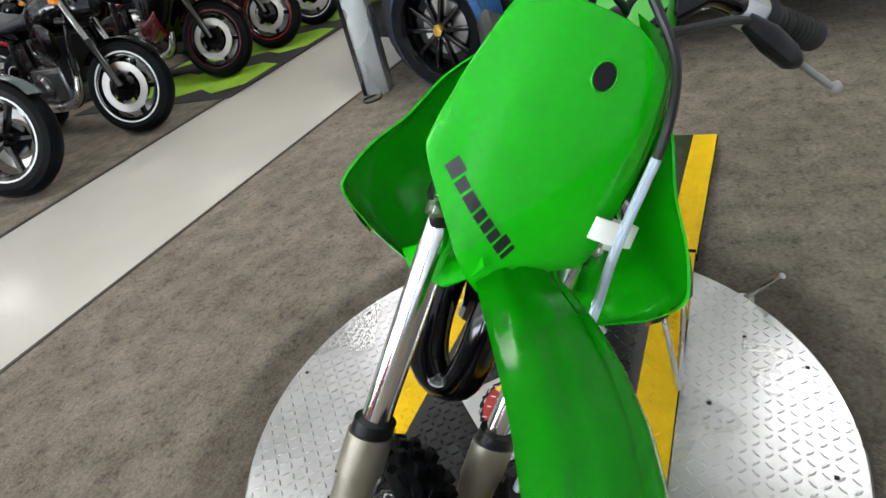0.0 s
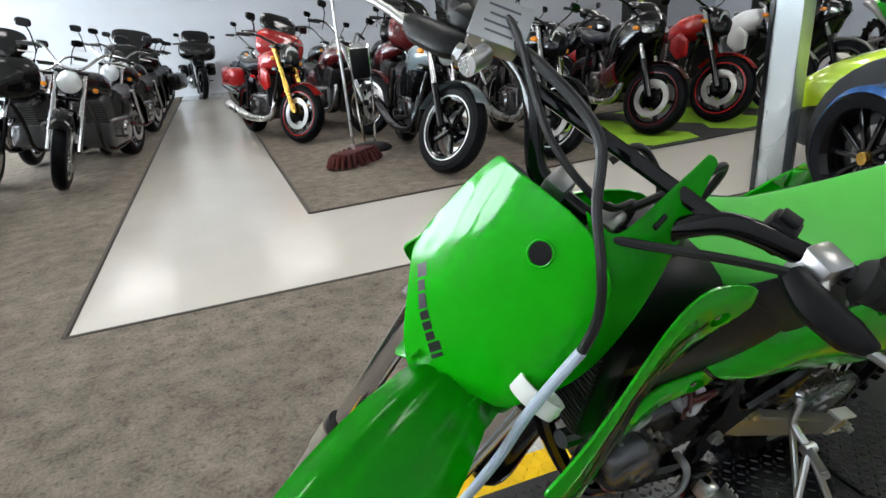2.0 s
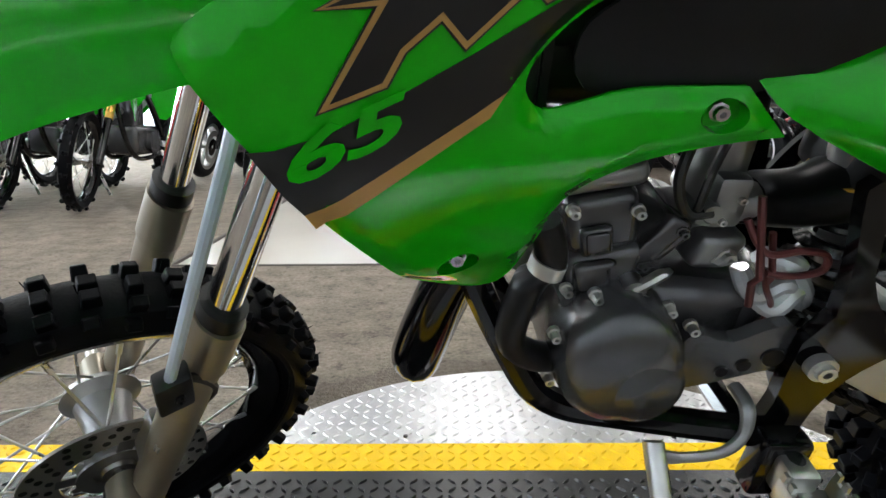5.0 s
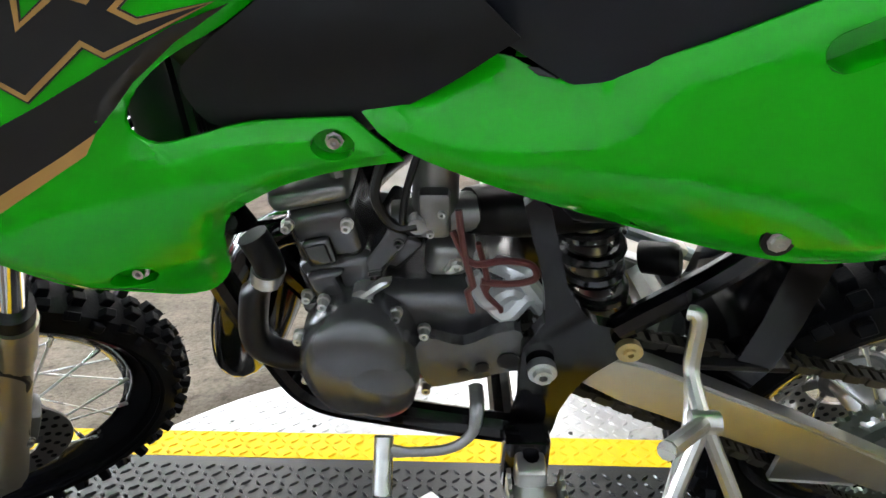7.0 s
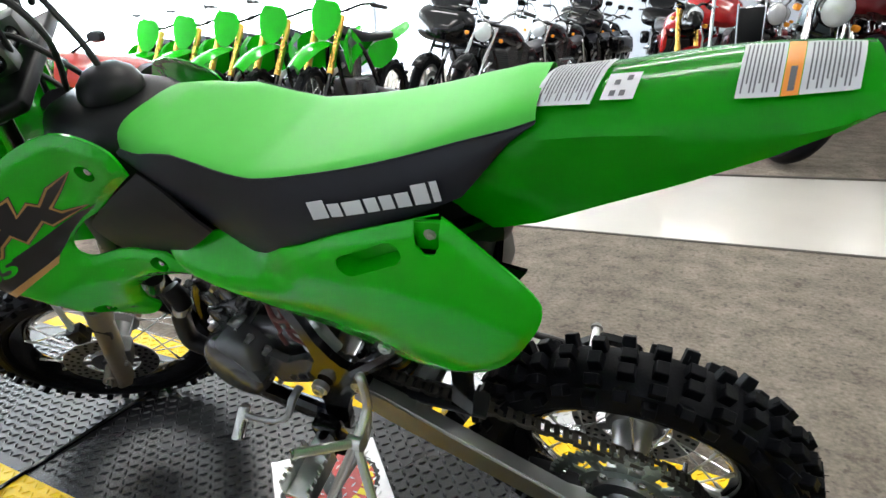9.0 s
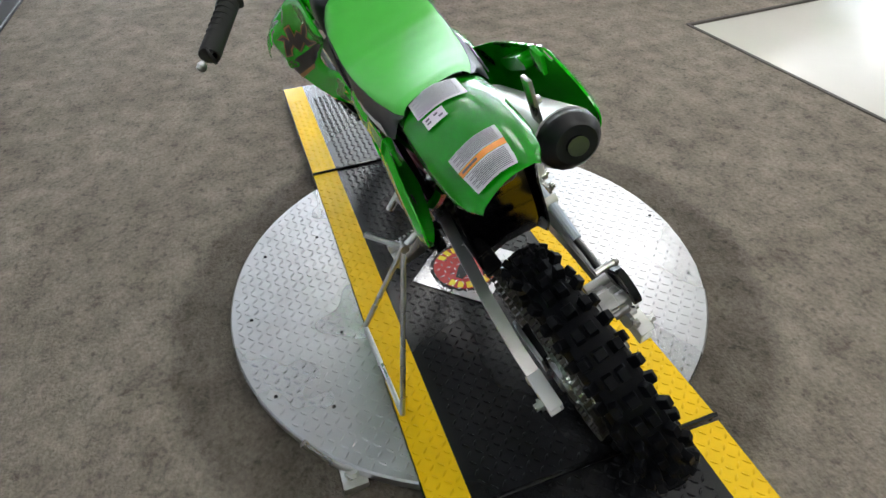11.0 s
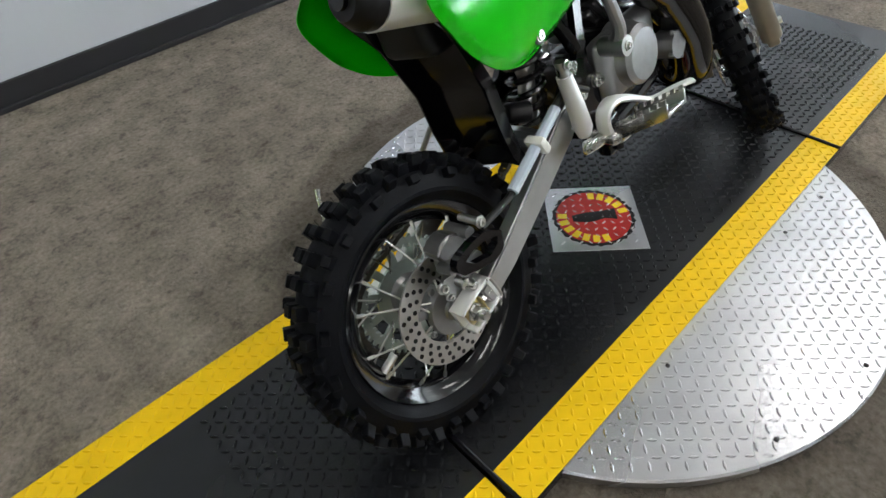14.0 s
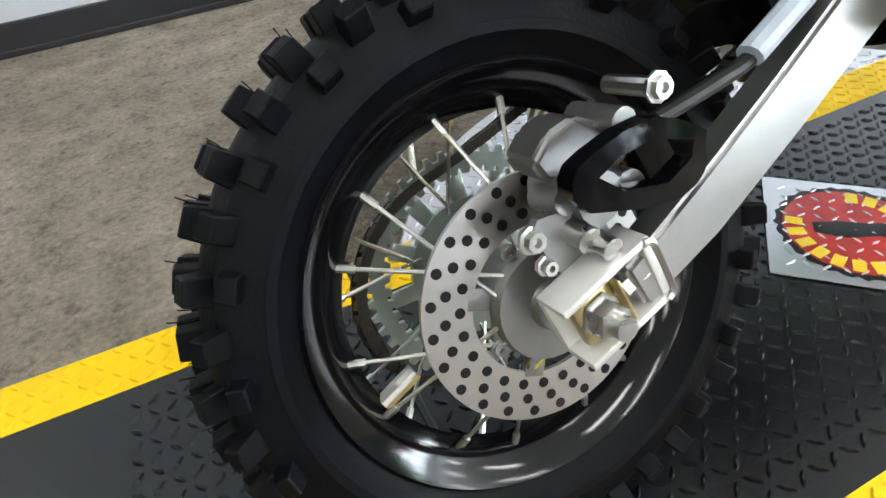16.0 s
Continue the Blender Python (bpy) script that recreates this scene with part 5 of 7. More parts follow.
rows_top, rows_l = [], []
for x, zt, zg, zl, w, b in zip(*(dense(v) for v in (SX, ST, SG, SL, SW, SB))):
    top = []
    for k in range(-8, 9):
        u = k / 8
        a = abs(u)
        y = w * (1 - (1 - a) ** 1.5) if a < 1 else w
        z = zt - (zt - zg) * a ** 3.2
        top.append((x, math.copysign(y, u), z))
    rows_top.append(top)
    fl = []
    for k in range(9):
        t = k / 8
        fl.append((x, w + (b - w) * t + 0.006 * math.sin(t * math.pi), zg + (zl - zg) * t))
    rows_l.append(fl)
seat = bp("seat", loft(rows_top, False), SEATGREEN, "green vinyl seat top with black flanks", angle=60)
for s in (1, -1):
    b = loft(rows_l, False)
    part("seat_flank", b if s > 0 else mirror_y(b), BLACKVINYL, seat, "black vinyl seat side", angle=60)
    # seam piping along the colour break
    part("seam", tube([(r[-1][0], s * (abs(r[-1][1]) + 0.0005), r[-1][2]) for r in rows_top[::4]], 0.0011, 6, 2), BLACKVINYL, seat)
    # pale maker's mark shown as plain bars
    x0 = 0.328
    for h, wd in ((1.40, 0.019), (1.0, 0.014), (1.0, 0.021), (1.0, 0.013), (1.0, 0.013), (1.0, 0.014), (1.40, 0.015), (1.4, 0.007)):
        zb = 0.7390 + (0.328 - x0) * 0.30
        pts = [(x0, zb), (x0 - wd, zb + 0.29 * wd), (x0 - wd + 0.002, zb + 0.29 * wd + 0.0155 * h), (x0 + 0.002, zb + 0.0155 * h)]
        b = sheet(pts, lambda x, z: 0.1068 + 0.0015 * (x < 0.3), 0.0006, 0.02)
        part("brand_bar", b if s > 0 else mirror_y(b), DECALWHITE, seat, smooth=False)
        x0 -= wd + 0.0035
bp("seat_base", box(0.14, 0.60, -0.07, 0.07, 0.70, 0.775, 0.02), BLACKPLASTIC)

# lower black tank side, and the tank with its cap
LOWT = smooth_outline([(0.700, 0.668), (0.672, 0.696), (0.566, 0.764), (0.524, 0.735), (0.482, 0.694), (0.535, 0.657), (0.588, 0.632), (0.645, 0.628), (0.690, 0.634)], 3, (2, 4))
for s in (1, -1):
    b = sheet(LOWT, lambda x, z: 0.090 + 0.010 * math.sin(min(1, max(0, (z - 0.64) / 0.12)) * math.pi), 0.004, 0.02)
    bp("tank_side", b if s > 0 else mirror_y(b), BLACKPLASTIC, "matt black lower tank side", angle=50)
rings = []
for x, hw, zt, zb in ((0.80, 0.035, 0.80, 0.66), (0.76, 0.06, 0.815, 0.64), (0.70, 0.085, 0.822, 0.64), (0.64, 0.085, 0.818, 0.65), (0.58, 0.075, 0.80, 0.66), (0.54, 0.06, 0.77, 0.68)):
    rings.append([(x, hw * math.copysign(abs(math.cos(a)) ** 0.6, math.cos(a)), (zt + zb) / 2 + (zt - zb) / 2 * math.copysign(abs(math.sin(a)) ** 0.6, math.sin(a))) for a in (2 * math.pi * k / 24 for k in range(24))])
bp("fuel_tank", loft(rings), BLACKPLASTIC, "matt black plastic fuel tank", angle=60)
bp("fuel_cap", at(lathe([(0.040, 0), (0.041, 0.010), (0.036, 0.024), (0.022, 0.036), (0.008, 0.040), (0, 0.040)], 28, "Z"), 0.665, 0.0, 0.815), BLACKPLASTIC, "domed black fuel cap")
bp("breather_hose", tube([(0.665, 0, 0.853), (0.672, 0.0, 0.885), (0.69, 0.0, 0.92), (0.72, -0.005, 0.95), (0.745, -0.01, 0.93)], 0.0045, 8), HOSE)

# tail: two-sided ridge with side skirts
TX = [0.200, 0.150, 0.110, 0.060, 0.000, -0.050, -0.090, -0.110]
TR = [0.815, 0.845, 0.866, 0.871, 0.878, 0.884, 0.889, 0.891]
TH = [0.070, 0.080, 0.085, 0.089, 0.091, 0.088, 0.079, 0.064]
TE = [0.792, 0.820, 0.845, 0.854, 0.862, 0.869, 0.876, 0.882]
TB = [0.758, 0.727, 0.750, 0.780, 0.813, 0.842, 0.866, 0.878]
rows = []
for x, r, h, e, b in zip(*(dense(v, 30) for v in (TX, TR, TH, TE, TB))):
    half = [(0, r), (h * 0.25, r - (r - e) * 0.08), (h * 0.55, r - (r - e) * 0.35), (h * 0.85, e + (r - e) * 0.22), (h, e - 0.004), (h * 1.03, e - (e - b) * 0.35), (h * 1.0, e - (e - b) * 0.7), (h * 0.95, b)]
    rows.append([(x, -y, z) for y, z in half[::-1]] + [(x, y, z) for y, z in half[1:]])
tb_ = loft(rows, False)
bmesh.ops.solidify(tb_, geom=tb_.faces[:], thickness=0.003)
tail = bp("rear_fender", tb_, GREEN, "glossy green rear fender with paper labels", angle=50)


def on_tail(u, x):
    """A point on the left slope of the tail, u from ridge to edge."""
    r, h, e = (float(np.interp(-x, [-v for v in TX], arr)) for arr in (TR, TH, TE))
    return Vector((x, h * u, r - (r - e) * (abs(u) ** 1.6) * 0.9 + 0.0022))


def tail_patch(x0, x1, u0, u1, lift=0.0, slant=0.0):
    n, k = 8, 5
    return loft([[on_tail(u0 + (u1 - u0) * j / k, x0 + (x1 - x0) * i / n + slant * (u0 + (u1 - u0) * j / k)) + Vector((0, lift * 0.3, lift)) for j in range(k + 1)] for i in range(n + 1)], False)


part("label", tail_patch(0.106, 0.060, -0.50, 0.66, 0.0008, 0.012), DECALGREY, tail, "silver caution label")
part("label", tail_patch(0.055, 0.032, 0.10, 0.60, 0.0008, 0.010), DECALWHITE, tail, "white label")
part("label", tail_patch(-0.030, -0.055, -0.48, 0.66, 0.0008, 0.006), DECALGREY, tail, "silver caution label")
part("label_stripe", tail_patch(-0.0555, -0.065, -0.48, 0.66, 0.0008, 0.006), DECALORANGE, tail, "orange warning stripe")
part("label", tail_patch(-0.0655, -0.097, -0.48, 0.66, 0.0008, 0.006), DECALGREY, tail, "silver caution label")
for x0, x1, n in ((0.103, 0.063, 15), (-0.0315, -0.0535, 9), (-0.068, -0.0945, 11)):
    for i in range(n):
        x = x0 + (x1 - x0) * (i + 0.5) / n
        part("text_bar", tail_patch(x + 0.0005, x - 0.0005, -0.40, 0.60 - 0.14 * (i % 3 == 1), 0.0014, 0.010 if x0 > 0 else 0.006), PRINT, tail, smooth=False)
part("text_bar", tail_patch(-0.0585, -0.0622, 0.2, 0.6, 0.0014, 0.006), PRINT, tail, smooth=False)
for x, u in ((0.048, 0.5), (0.041, 0.5), (0.047, 0.3), (0.039, 0.22)):
    part("text_bar", tail_patch(x + 0.002, x - 0.002, u - 0.05, u + 0.05, 0.0014, 0.010), PRINT, tail, smooth=False)

# ---- front end, turned with the bars ----
def plate_x(y, z):
    return 0.951 - 0.325 * (z - 0.687) - 1.6 * y * y - 0.35 * max(0, abs(y) - 0.07)


def front_sheet(outline, lift=0.0, thick=0.003, step=0.018):
    bm = bmesh.new()
    bm.faces.new([bm.verts.new((a, 0, c)) for a, c in outline])
    bm.normal_update()
    bmesh.ops.triangulate(bm, faces=bm.faces[:], ngon_method="EAR_CLIP")
    ys, zs = [a for a, _ in outline], [c for _, c in outline]
    for lo, hi, axis in ((min(ys), max(ys), 0), (min(zs), max(zs), 2)):
        k = int((hi - lo) / step)
        for i in range(1, k + 1):
            co, no = [0, 0, 0], [0, 0, 0]
            co[axis], no[axis] = lo + (hi - lo) * i / (k + 1), 1
            bmesh.ops.bisect_plane(bm, geom=bm.verts[:] + bm.edges[:] + bm.faces[:], plane_co=co, plane_no=no)
    bmesh.ops.remove_doubles(bm, verts=bm.verts[:], dist=0.0004)
    for v in bm.verts:
        y, z = v.co.x, v.co.z
        v.co = (plate_x(y, z) + lift, y, z)
    return thicken(bm, Vector((-thick, 0, 0)))


NP = smooth_outline([(-0.035, 0.906), (-0.080, 0.900), (-0.096, 0.886), (-0.114, 0.830), (-0.128, 0.762), (-0.124, 0.742), (-0.098, 0.712), (-0.068, 0.680), (-0.038, 0.658), (0.002, 0.650), (0.014, 0.672), (0.038, 0.692), (0.080, 0.702), (0.095, 0.745), (0.094, 0.800), (0.084, 0.855), (0.064, 0.884), (0.020, 0.904)], 3, (9,))
plate = fp("number_plate", front_sheet(NP), GREEN, "glossy green front number plate", angle=55)
# cheek of the plate that sweeps back into a wing beside the tank
CHEEK = [[(0.748, 0.066, 0.951), (0.745, 0.072, 0.951), (0.744, 0.078, 0.947)], [(0.811, 0.060, 0.934), (0.806, 0.083, 0.915), (0.798, 0.100, 0.890)], [(0.845, 0.055, 0.914), (0.846, 0.090, 0.884), (0.846, 0.114, 0.842)],
         [(0.862, 0.048, 0.906), (0.870, 0.095, 0.852), (0.866, 0.118, 0.772)], [(0.868, 0.034, 0.908), (0.884, 0.092, 0.832), (0.893, 0.106, 0.728)], [(0.870, 0.014, 0.912), (0.888, 0.080, 0.812), (0.918, 0.082, 0.704)]]
cols = [smooth_path([Vector(r[k]) for r in CHEEK], 5) for k in range(3)]
rows = [[(a * ((1 - u) ** 2) + b * (2 * u * (1 - u)) + c * (u * u)) for u in np.linspace(0, 1, 10)] for a, b, c in zip(cols[0], [2 * m - (p + q) / 2 for p, m, q in zip(*cols)], cols[2])]
cb = loft(rows, False)
bmesh.ops.solidify(cb, geom=cb.faces[:], thickness=0.003)
part("plate_wing", moved(cb, STEER), GREEN, plate, angle=60)
for a, b in (((0.832, 0.072, 0.914), (0.818, 0.072, 0.921)), ((0.812, 0.092, 0.903), (0.802, 0.092, 0.906))):
    part("wing_slot", moved(tube([a, b], 0.003, 6), STEER), BLACKPLASTIC, plate)
part("plate_hole", moved(at(lathe([(0, 0.0), (0.0118, 0.0), (0.0118, 0.0022), (0, 0.0022)], 24, "X"), 0, 0, 0), STEER @ Matrix.Translation((plate_x(0.004, 0.862) - 0.0008, 0.004, 0.862)) @ Matrix.Rotation(radians(-18), 4, "Y")), BLACKPLASTIC, plate, "dark round hole in the plate")
part("hole_rim", moved(lathe([(0.0118, 0.0), (0.0124, 0.0022), (0.0134, 0.0026), (0.0145, 0.0012)], 28, "X"), STEER @ Matrix.Translation((plate_x(0.004, 0.862) - 0.0004, 0.004, 0.862)) @ Matrix.Rotation(radians(-18), 4, "Y")), GREEN, plate)
y0 = 0.0
for h, wd in ((1.35, 0.0125), (1.0, 0.010), (1.0, 0.0145), (1.0, 0.009), (1.0, 0.009), (1.0, 0.009), (1.35, 0.0105), (1.3, 0.0045)):
    d, e = Vector((0.85, -0.527)), Vector((0.527, 0.85)) * 0.0125 * h
    p = Vector((-0.108, 0.745)) + d * y0
    part("brand_bar", moved(front_sheet([tuple(p), tuple(p + d * wd), tuple(p + d * wd + e), tuple(p + e)], 0.0008, 0.0005), STEER), DECALBLACK, plate, smooth=False)
    y0 += wd + 0.0028

# forks
for s in (1, -1):
    y = s * 0.082
    lo, mid, hi = Vector((1.098, y, 0.215)), Vector((0.982, y, 0.462)), Vector((0.838, y, 0.825))
    fp("fork_tube", rod(mid - (hi - mid) * 0.1, hi, 0.018, 20), CHROME, "polished chrome fork tube")
    fp("fork_slider", tube([lo, lo.lerp(mid, 0.25), lo.lerp(mid, 0.8), lo.lerp(mid, 0.82), mid], [0.024, 0.024, 0.0255, 0.0285, 0.0285], 20, 4), SLIDER, "grey-bronze fork slider")
    fp("dust_seal", rod(mid - (mid - hi).normalized() * 0.002, mid + (hi - mid).normalized() * 0.016, 0.0255, 20), BLACKPLASTIC, "black dust seal")
    fp("fork_foot", joined(at(lathe([(0, -0.02), (0.022, -0.018), (0.022, 0.018), (0, 0.02)], 18), 1.120, y, 0.235), box(1.09, 1.13, y - 0.014, y + 0.014, 0.19, 0.22, 0.006)), SLIDER)
    fp("fork_cap", rod(hi, hi + (hi - mid).normalized() * 0.012, 0.015, 12), BLACKPLASTIC)
    fp("clamp_bolt", joined(rod((0.905, y - s * 0.0, 0.702), (0.905, y + s * 0.018, 0.703), 0.008, 10), bolt(0.905, y + s * 0.018, 0.703, 0.0095, 0.008, sign=s)), STEEL, "zinc clamp bolt")
fp("lower_clamp", joined(box(0.850, 0.912, -0.100, 0.100, 0.682, 0.712, 0.008, 3)), BLACKPLASTIC, "black lower fork clamp")
fp("upper_clamp", joined(box(0.775, 0.858, -0.10, 0.10, 0.822, 0.842, 0.007, 3)), BLACKPLASTIC, "black upper fork clamp")
fp("front_axle", rod((1.12, -0.115, 0.243), (1.12, 0.115, 0.243), 0.009, 12), STEEL)
fp("front_caliper", joined(moved(box(-0.025, 0.03, 0.045, 0.085, -0.03, 0.03, 0.008), Matrix.Translation((1.055, 0, 0.29)) @ Matrix.Rotation(radians(60), 4, "Y")), rod((1.05, 0.05, 0.30), (1.05, 0.095, 0.30), 0.015), rod((1.07, 0.05, 0.265), (1.07, 0.09, 0.265), 0.010)), CAST, "cast front brake caliper")
for x, z in ((1.045, 0.275), (1.066, 0.32)):
    fp("caliper_bolt", bolt(x, 0.092, z, 0.008, 0.006), STEEL)
fp("brake_hose", tube([(1.06, 0.09, 0.315), (1.02, 0.10, 0.335), (1.04, 0.105, 0.375), (1.068, 0.105, 0.385)], 0.0045, 8), HOSE)
fp("hose_clamp_block", joined(box(1.045, 0.0 + 1.082, 0.100, 0.122, 0.362, 0.402, 0.004), bolt(1.06, 0.122, 0.38, 0.006, 0.004)), BLACKPLASTIC)
fp("brake_line_sleeve", tube([(1.066, 0.112, 0.395), (1.03, 0.112, 0.50), (0.985, 0.108, 0.62), (0.955, 0.098, 0.70), (0.925, 0.096, 0.79)], 0.0062, 10), CLEARHOSE, "grey-blue brake line sleeve")
fp("brake_line", tube([(0.925, 0.096, 0.79), (0.918, 0.086, 0.83), (0.908, 0.058, 0.885), (0.880, 0.022, 0.922), (0.835, -0.02, 0.955), (0.815, -0.10, 0.965), (0.80, -0.16, 0.958)], 0.0055, 10), HOSE, "black front brake hose")
GD, GV = Vector((-0.37, 0, 0.93)), Vector((0.93, 0, 0.37))
gr = []
for r, h in ((1.0, -0.011), (1.0, 0.011), (0.84, 0.011), (0.84, -0.011), (1.0, -0.011)):
    gr.append([Vector((0.938, 0.093, 0.704)) + Vector((0, 1, 0)) * (0.030 * r * math.cos(a)) + GV * (0.0145 * r * math.sin(a)) + GD * h for a in (2 * math.pi * k / 28 for k in range(28))])
guide = fp("line_guide", loft(gr, True, False), NYLON, "white nylon brake line guide", angle=40)
part("guide_foot", moved(joined(box(0.915, 0.932, 0.098, 0.122, 0.676, 0.698, 0.004), bolt(0.924, 0.122, 0.686, 0.005, 0.004)), STEER), NYLON, guide)

# front fender
FX = [0.890, 0.920, 0.960, 1.012, 1.064, 1.116, 1.166, 1.210, 1.246, 1.268]
FZ = [0.668, 0.678, 0.688, 0.696, 0.698, 0.692, 0.677, 0.654, 0.624, 0.602]
FW = [0.042, 0.054, 0.066, 0.075, 0.081, 0.084, 0.084, 0.081, 0.074, 0.061]
FD = [0.014, 0.018, 0.020, 0.021, 0.021, 0.020, 0.019, 0.018, 0.016, 0.014]
rows = []
xs, zs, ws, ds = (dense(v, 36) for v in (FX, FZ, FW, FD))
for i in range(36):
    tx, tz = xs[min(i + 1, 35)] - xs[max(i - 1, 0)], zs[min(i + 1, 35)] - zs[max(i - 1, 0)]
    L = math.hypot(tx, tz)
    nx, nz = -tz / L, tx / L
    row = []
    for u in np.linspace(-1, 1, 21):
        a = abs(u)
        ridge = 0.006 * smoothstep(0.36, 0.26, a) + 0.003 * smoothstep(0.38, 0.48, a) * smoothstep(0.85, 0.66, a)
        drop = ds[i] * (0.05 * smoothstep(0.25, 0.45, a) + 0.95 * max(0, (a - 0.42) / 0.58) ** 1.7)
        o = ridge - drop
        row.append((xs[i] + nx * o, u * ws[i] * (1 - 0.06 * a * a), zs[i] + nz * o))
    rows.append(row)
fb = loft(rows, False)
bmesh.ops.solidify(fb, geom=fb.faces[:], thickness=0.003)
FT = Matrix.Translation((0.90, 0, 0.67)) @ Matrix.Rotation(radians(6), 4, "Z") @ Matrix.Translation((-0.90, 0.010, -0.67))
fp("front_fender", moved(fb, FT), GREEN, "long glossy green front fender", angle=55)
for s in (1, -1):
    fl = sheet([(0.955, 0.688), (0.905, 0.690), (0.885, 0.655), (0.865, 0.615), (0.905, 0.622), (0.945, 0.645)], lambda x, z: 0.045 + 0.05 * smoothstep(0.68, 0.61, z), 0.003, 0.02)
    fp("fender_flap", fl if s > 0 else mirror_y(fl), GREEN, "green rear flap of the front fender")

# bars, grips, levers
BAR = [(0.668, 0.372, 0.905), (0.700, 0.300, 0.912), (0.738, 0.215, 0.922), (0.782, 0.130, 0.932), (0.800, 0.095, 0.915), (0.806, 0.062, 0.872), (0.806, 0.02, 0.862)]
fp("handlebar", tube([*BAR, *[(x, -y, z) for x, y, z in BAR[::-1]]], 0.0108, 14), BLACKPAINT, "black steel handlebar")
fp("crossbar", rod((0.790, -0.112, 0.930), (0.790, 0.112, 0.930), 0.0075, 10), BLACKPAINT)
fp("bar_clamp", joined(box(0.788, 0.825, -0.045, -0.018, 0.845, 0.882, 0.005), box(0.788, 0.825, 0.018, 0.045, 0.845, 0.882, 0.005)), CAST)
for s in (1, -1):
    g = fp("grip", tube([(0.668, s * 0.374, 0.905), (0.672, s * 0.366, 0.906), (0.702, s * 0.296, 0.912), (0.720, s * 0.256, 0.917), (0.722, s * 0.250, 0.917)], [0.0165, 0.0175, 0.0158, 0.0165, 0.024], 18), GRIPRUBBER, "black rubber handlebar grip")
    for k in range(9):
        t = k / 8
        c = Vector((0.675, s * 0.36, 0.9065)).lerp(Vector((0.716, s * 0.265, 0.9165)), t)
        d = Vector((0.041, -s * 0.095, 0.010)).normalized()
        part("rib", moved(tube([c, c + d * 0.004], 0.0174, 14), STEER), GRIPRUBBER, g)
    fp("lever_perch", joined(moved(box(-0.02, 0.02, -0.018, 0.018, -0.016, 0.016, 0.006), Matrix.Translation((0.748, s * 0.208, 0.922)) @ Matrix.Rotation(radians(-s * 26), 4, "Z")), rod((0.755, s * 0.215, 0.918), (0.79, s * 0.225, 0.915), 0.009)), ALU, "cast alloy lever perch")
    fp("lever_cover", tube([(0.775, s * 0.19, 0.92), (0.79, s * 0.22, 0.915), (0.785, s * 0.262, 0.905), (0.775, s * 0.29, 0.900)], [0.012, 0.020, 0.019, 0.008], 12, 6, 0.7), BLACKPLASTIC, "black rubber lever boot")
    fp("lever", joined(tube([(0.788, s * 0.225, 0.913), (0.786, s * 0.275, 0.903), (0.770, s * 0.325, 0.892), (0.766, s * 0.372, 0.884)], [0.008, 0.0065, 0.006, 0.006], 10, 6, 0.7), at(lathe([(0, -0.009), (0.007, -0.007), (0.0095, 0), (0.007, 0.007), (0, 0.009)], 12), 0.766, s * 0.376, 0.8835)), ALU, "bare aluminium brake lever" if s < 0 else "bare aluminium clutch lever")
res = fp("brake_reservoir", moved(box(-0.019, 0.019, -0.028, 0.028, -0.014, 0.014, 0.004), Matrix.Translation((0.795, -0.172, 0.958)) @ Matrix.Rotation(radians(24), 4, "Z") @ Matrix.Rotation(radians(35), 4, "Y")), ALU, "grey alloy brake fluid reservoir")
RM = STEER @ Matrix.Translation((0.795, -0.172, 0.958)) @ Matrix.Rotation(radians(24), 4, "Z") @ Matrix.Rotation(radians(35), 4, "Y")
part("lid", moved(box(-0.021, 0.021, -0.030, 0.030, 0.014, 0.018, 0.0015), RM), ALU, res)
for k in range(4):
    part("text_bar", moved(box(-0.013 + k * 0.008, -0.011 + k * 0.008, -0.018 + 0.004 * (k % 2), 0.016, 0.018, 0.0184), RM), PRINT, res, smooth=False)
fp("banjo_bolt", joined(rod((0.82, -0.165, 0.945), (0.85, -0.167, 0.944), 0.011, 12), bolt(0.84, -0.178, 0.944, 0.012, 0.01, sign=-1)), STEEL)
fp("throttle_housing", joined(rod((0.745, -0.215, 0.923), (0.735, -0.245, 0.92), 0.022, 14), box(0.735, 0.775, -0.24, -0.21, 0.905, 0.94, 0.008)), BLACKPLASTIC)
fp("switch_box", joined(box(0.735, 0.765, 0.145, 0.175, 0.915, 0.945, 0.006), box(0.742, 0.758, 0.15, 0.17, 0.945, 0.950, 0.002)), BLACKPLASTIC)
fp("throttle_cable", tube([(0.76, -0.22, 0.935), (0.80, -0.16, 0.975), (0.84, -0.06, 0.93), (0.83, 0.02, 0.90), (0.76, 0.04, 0.875), (0.70, 0.045, 0.80)], 0.0038, 8), HOSE)
fp("clutch_cable", tube([(0.765, 0.205, 0.922), (0.82, 0.14, 0.925), (0.862, 0.05, 0.90), (0.868, -0.03, 0.862), (0.85, -0.06, 0.80), (0.79, -0.05, 0.72)], 0.0042, 8), HOSE)
fp("wiring_loop", tube([(0.79, 0.03, 0.865), (0.75, 0.07, 0.92), (0.71, 0.085, 0.93), (0.69, 0.09, 0.88), (0.72, 0.08, 0.82)], 0.0045, 8), HOSE)

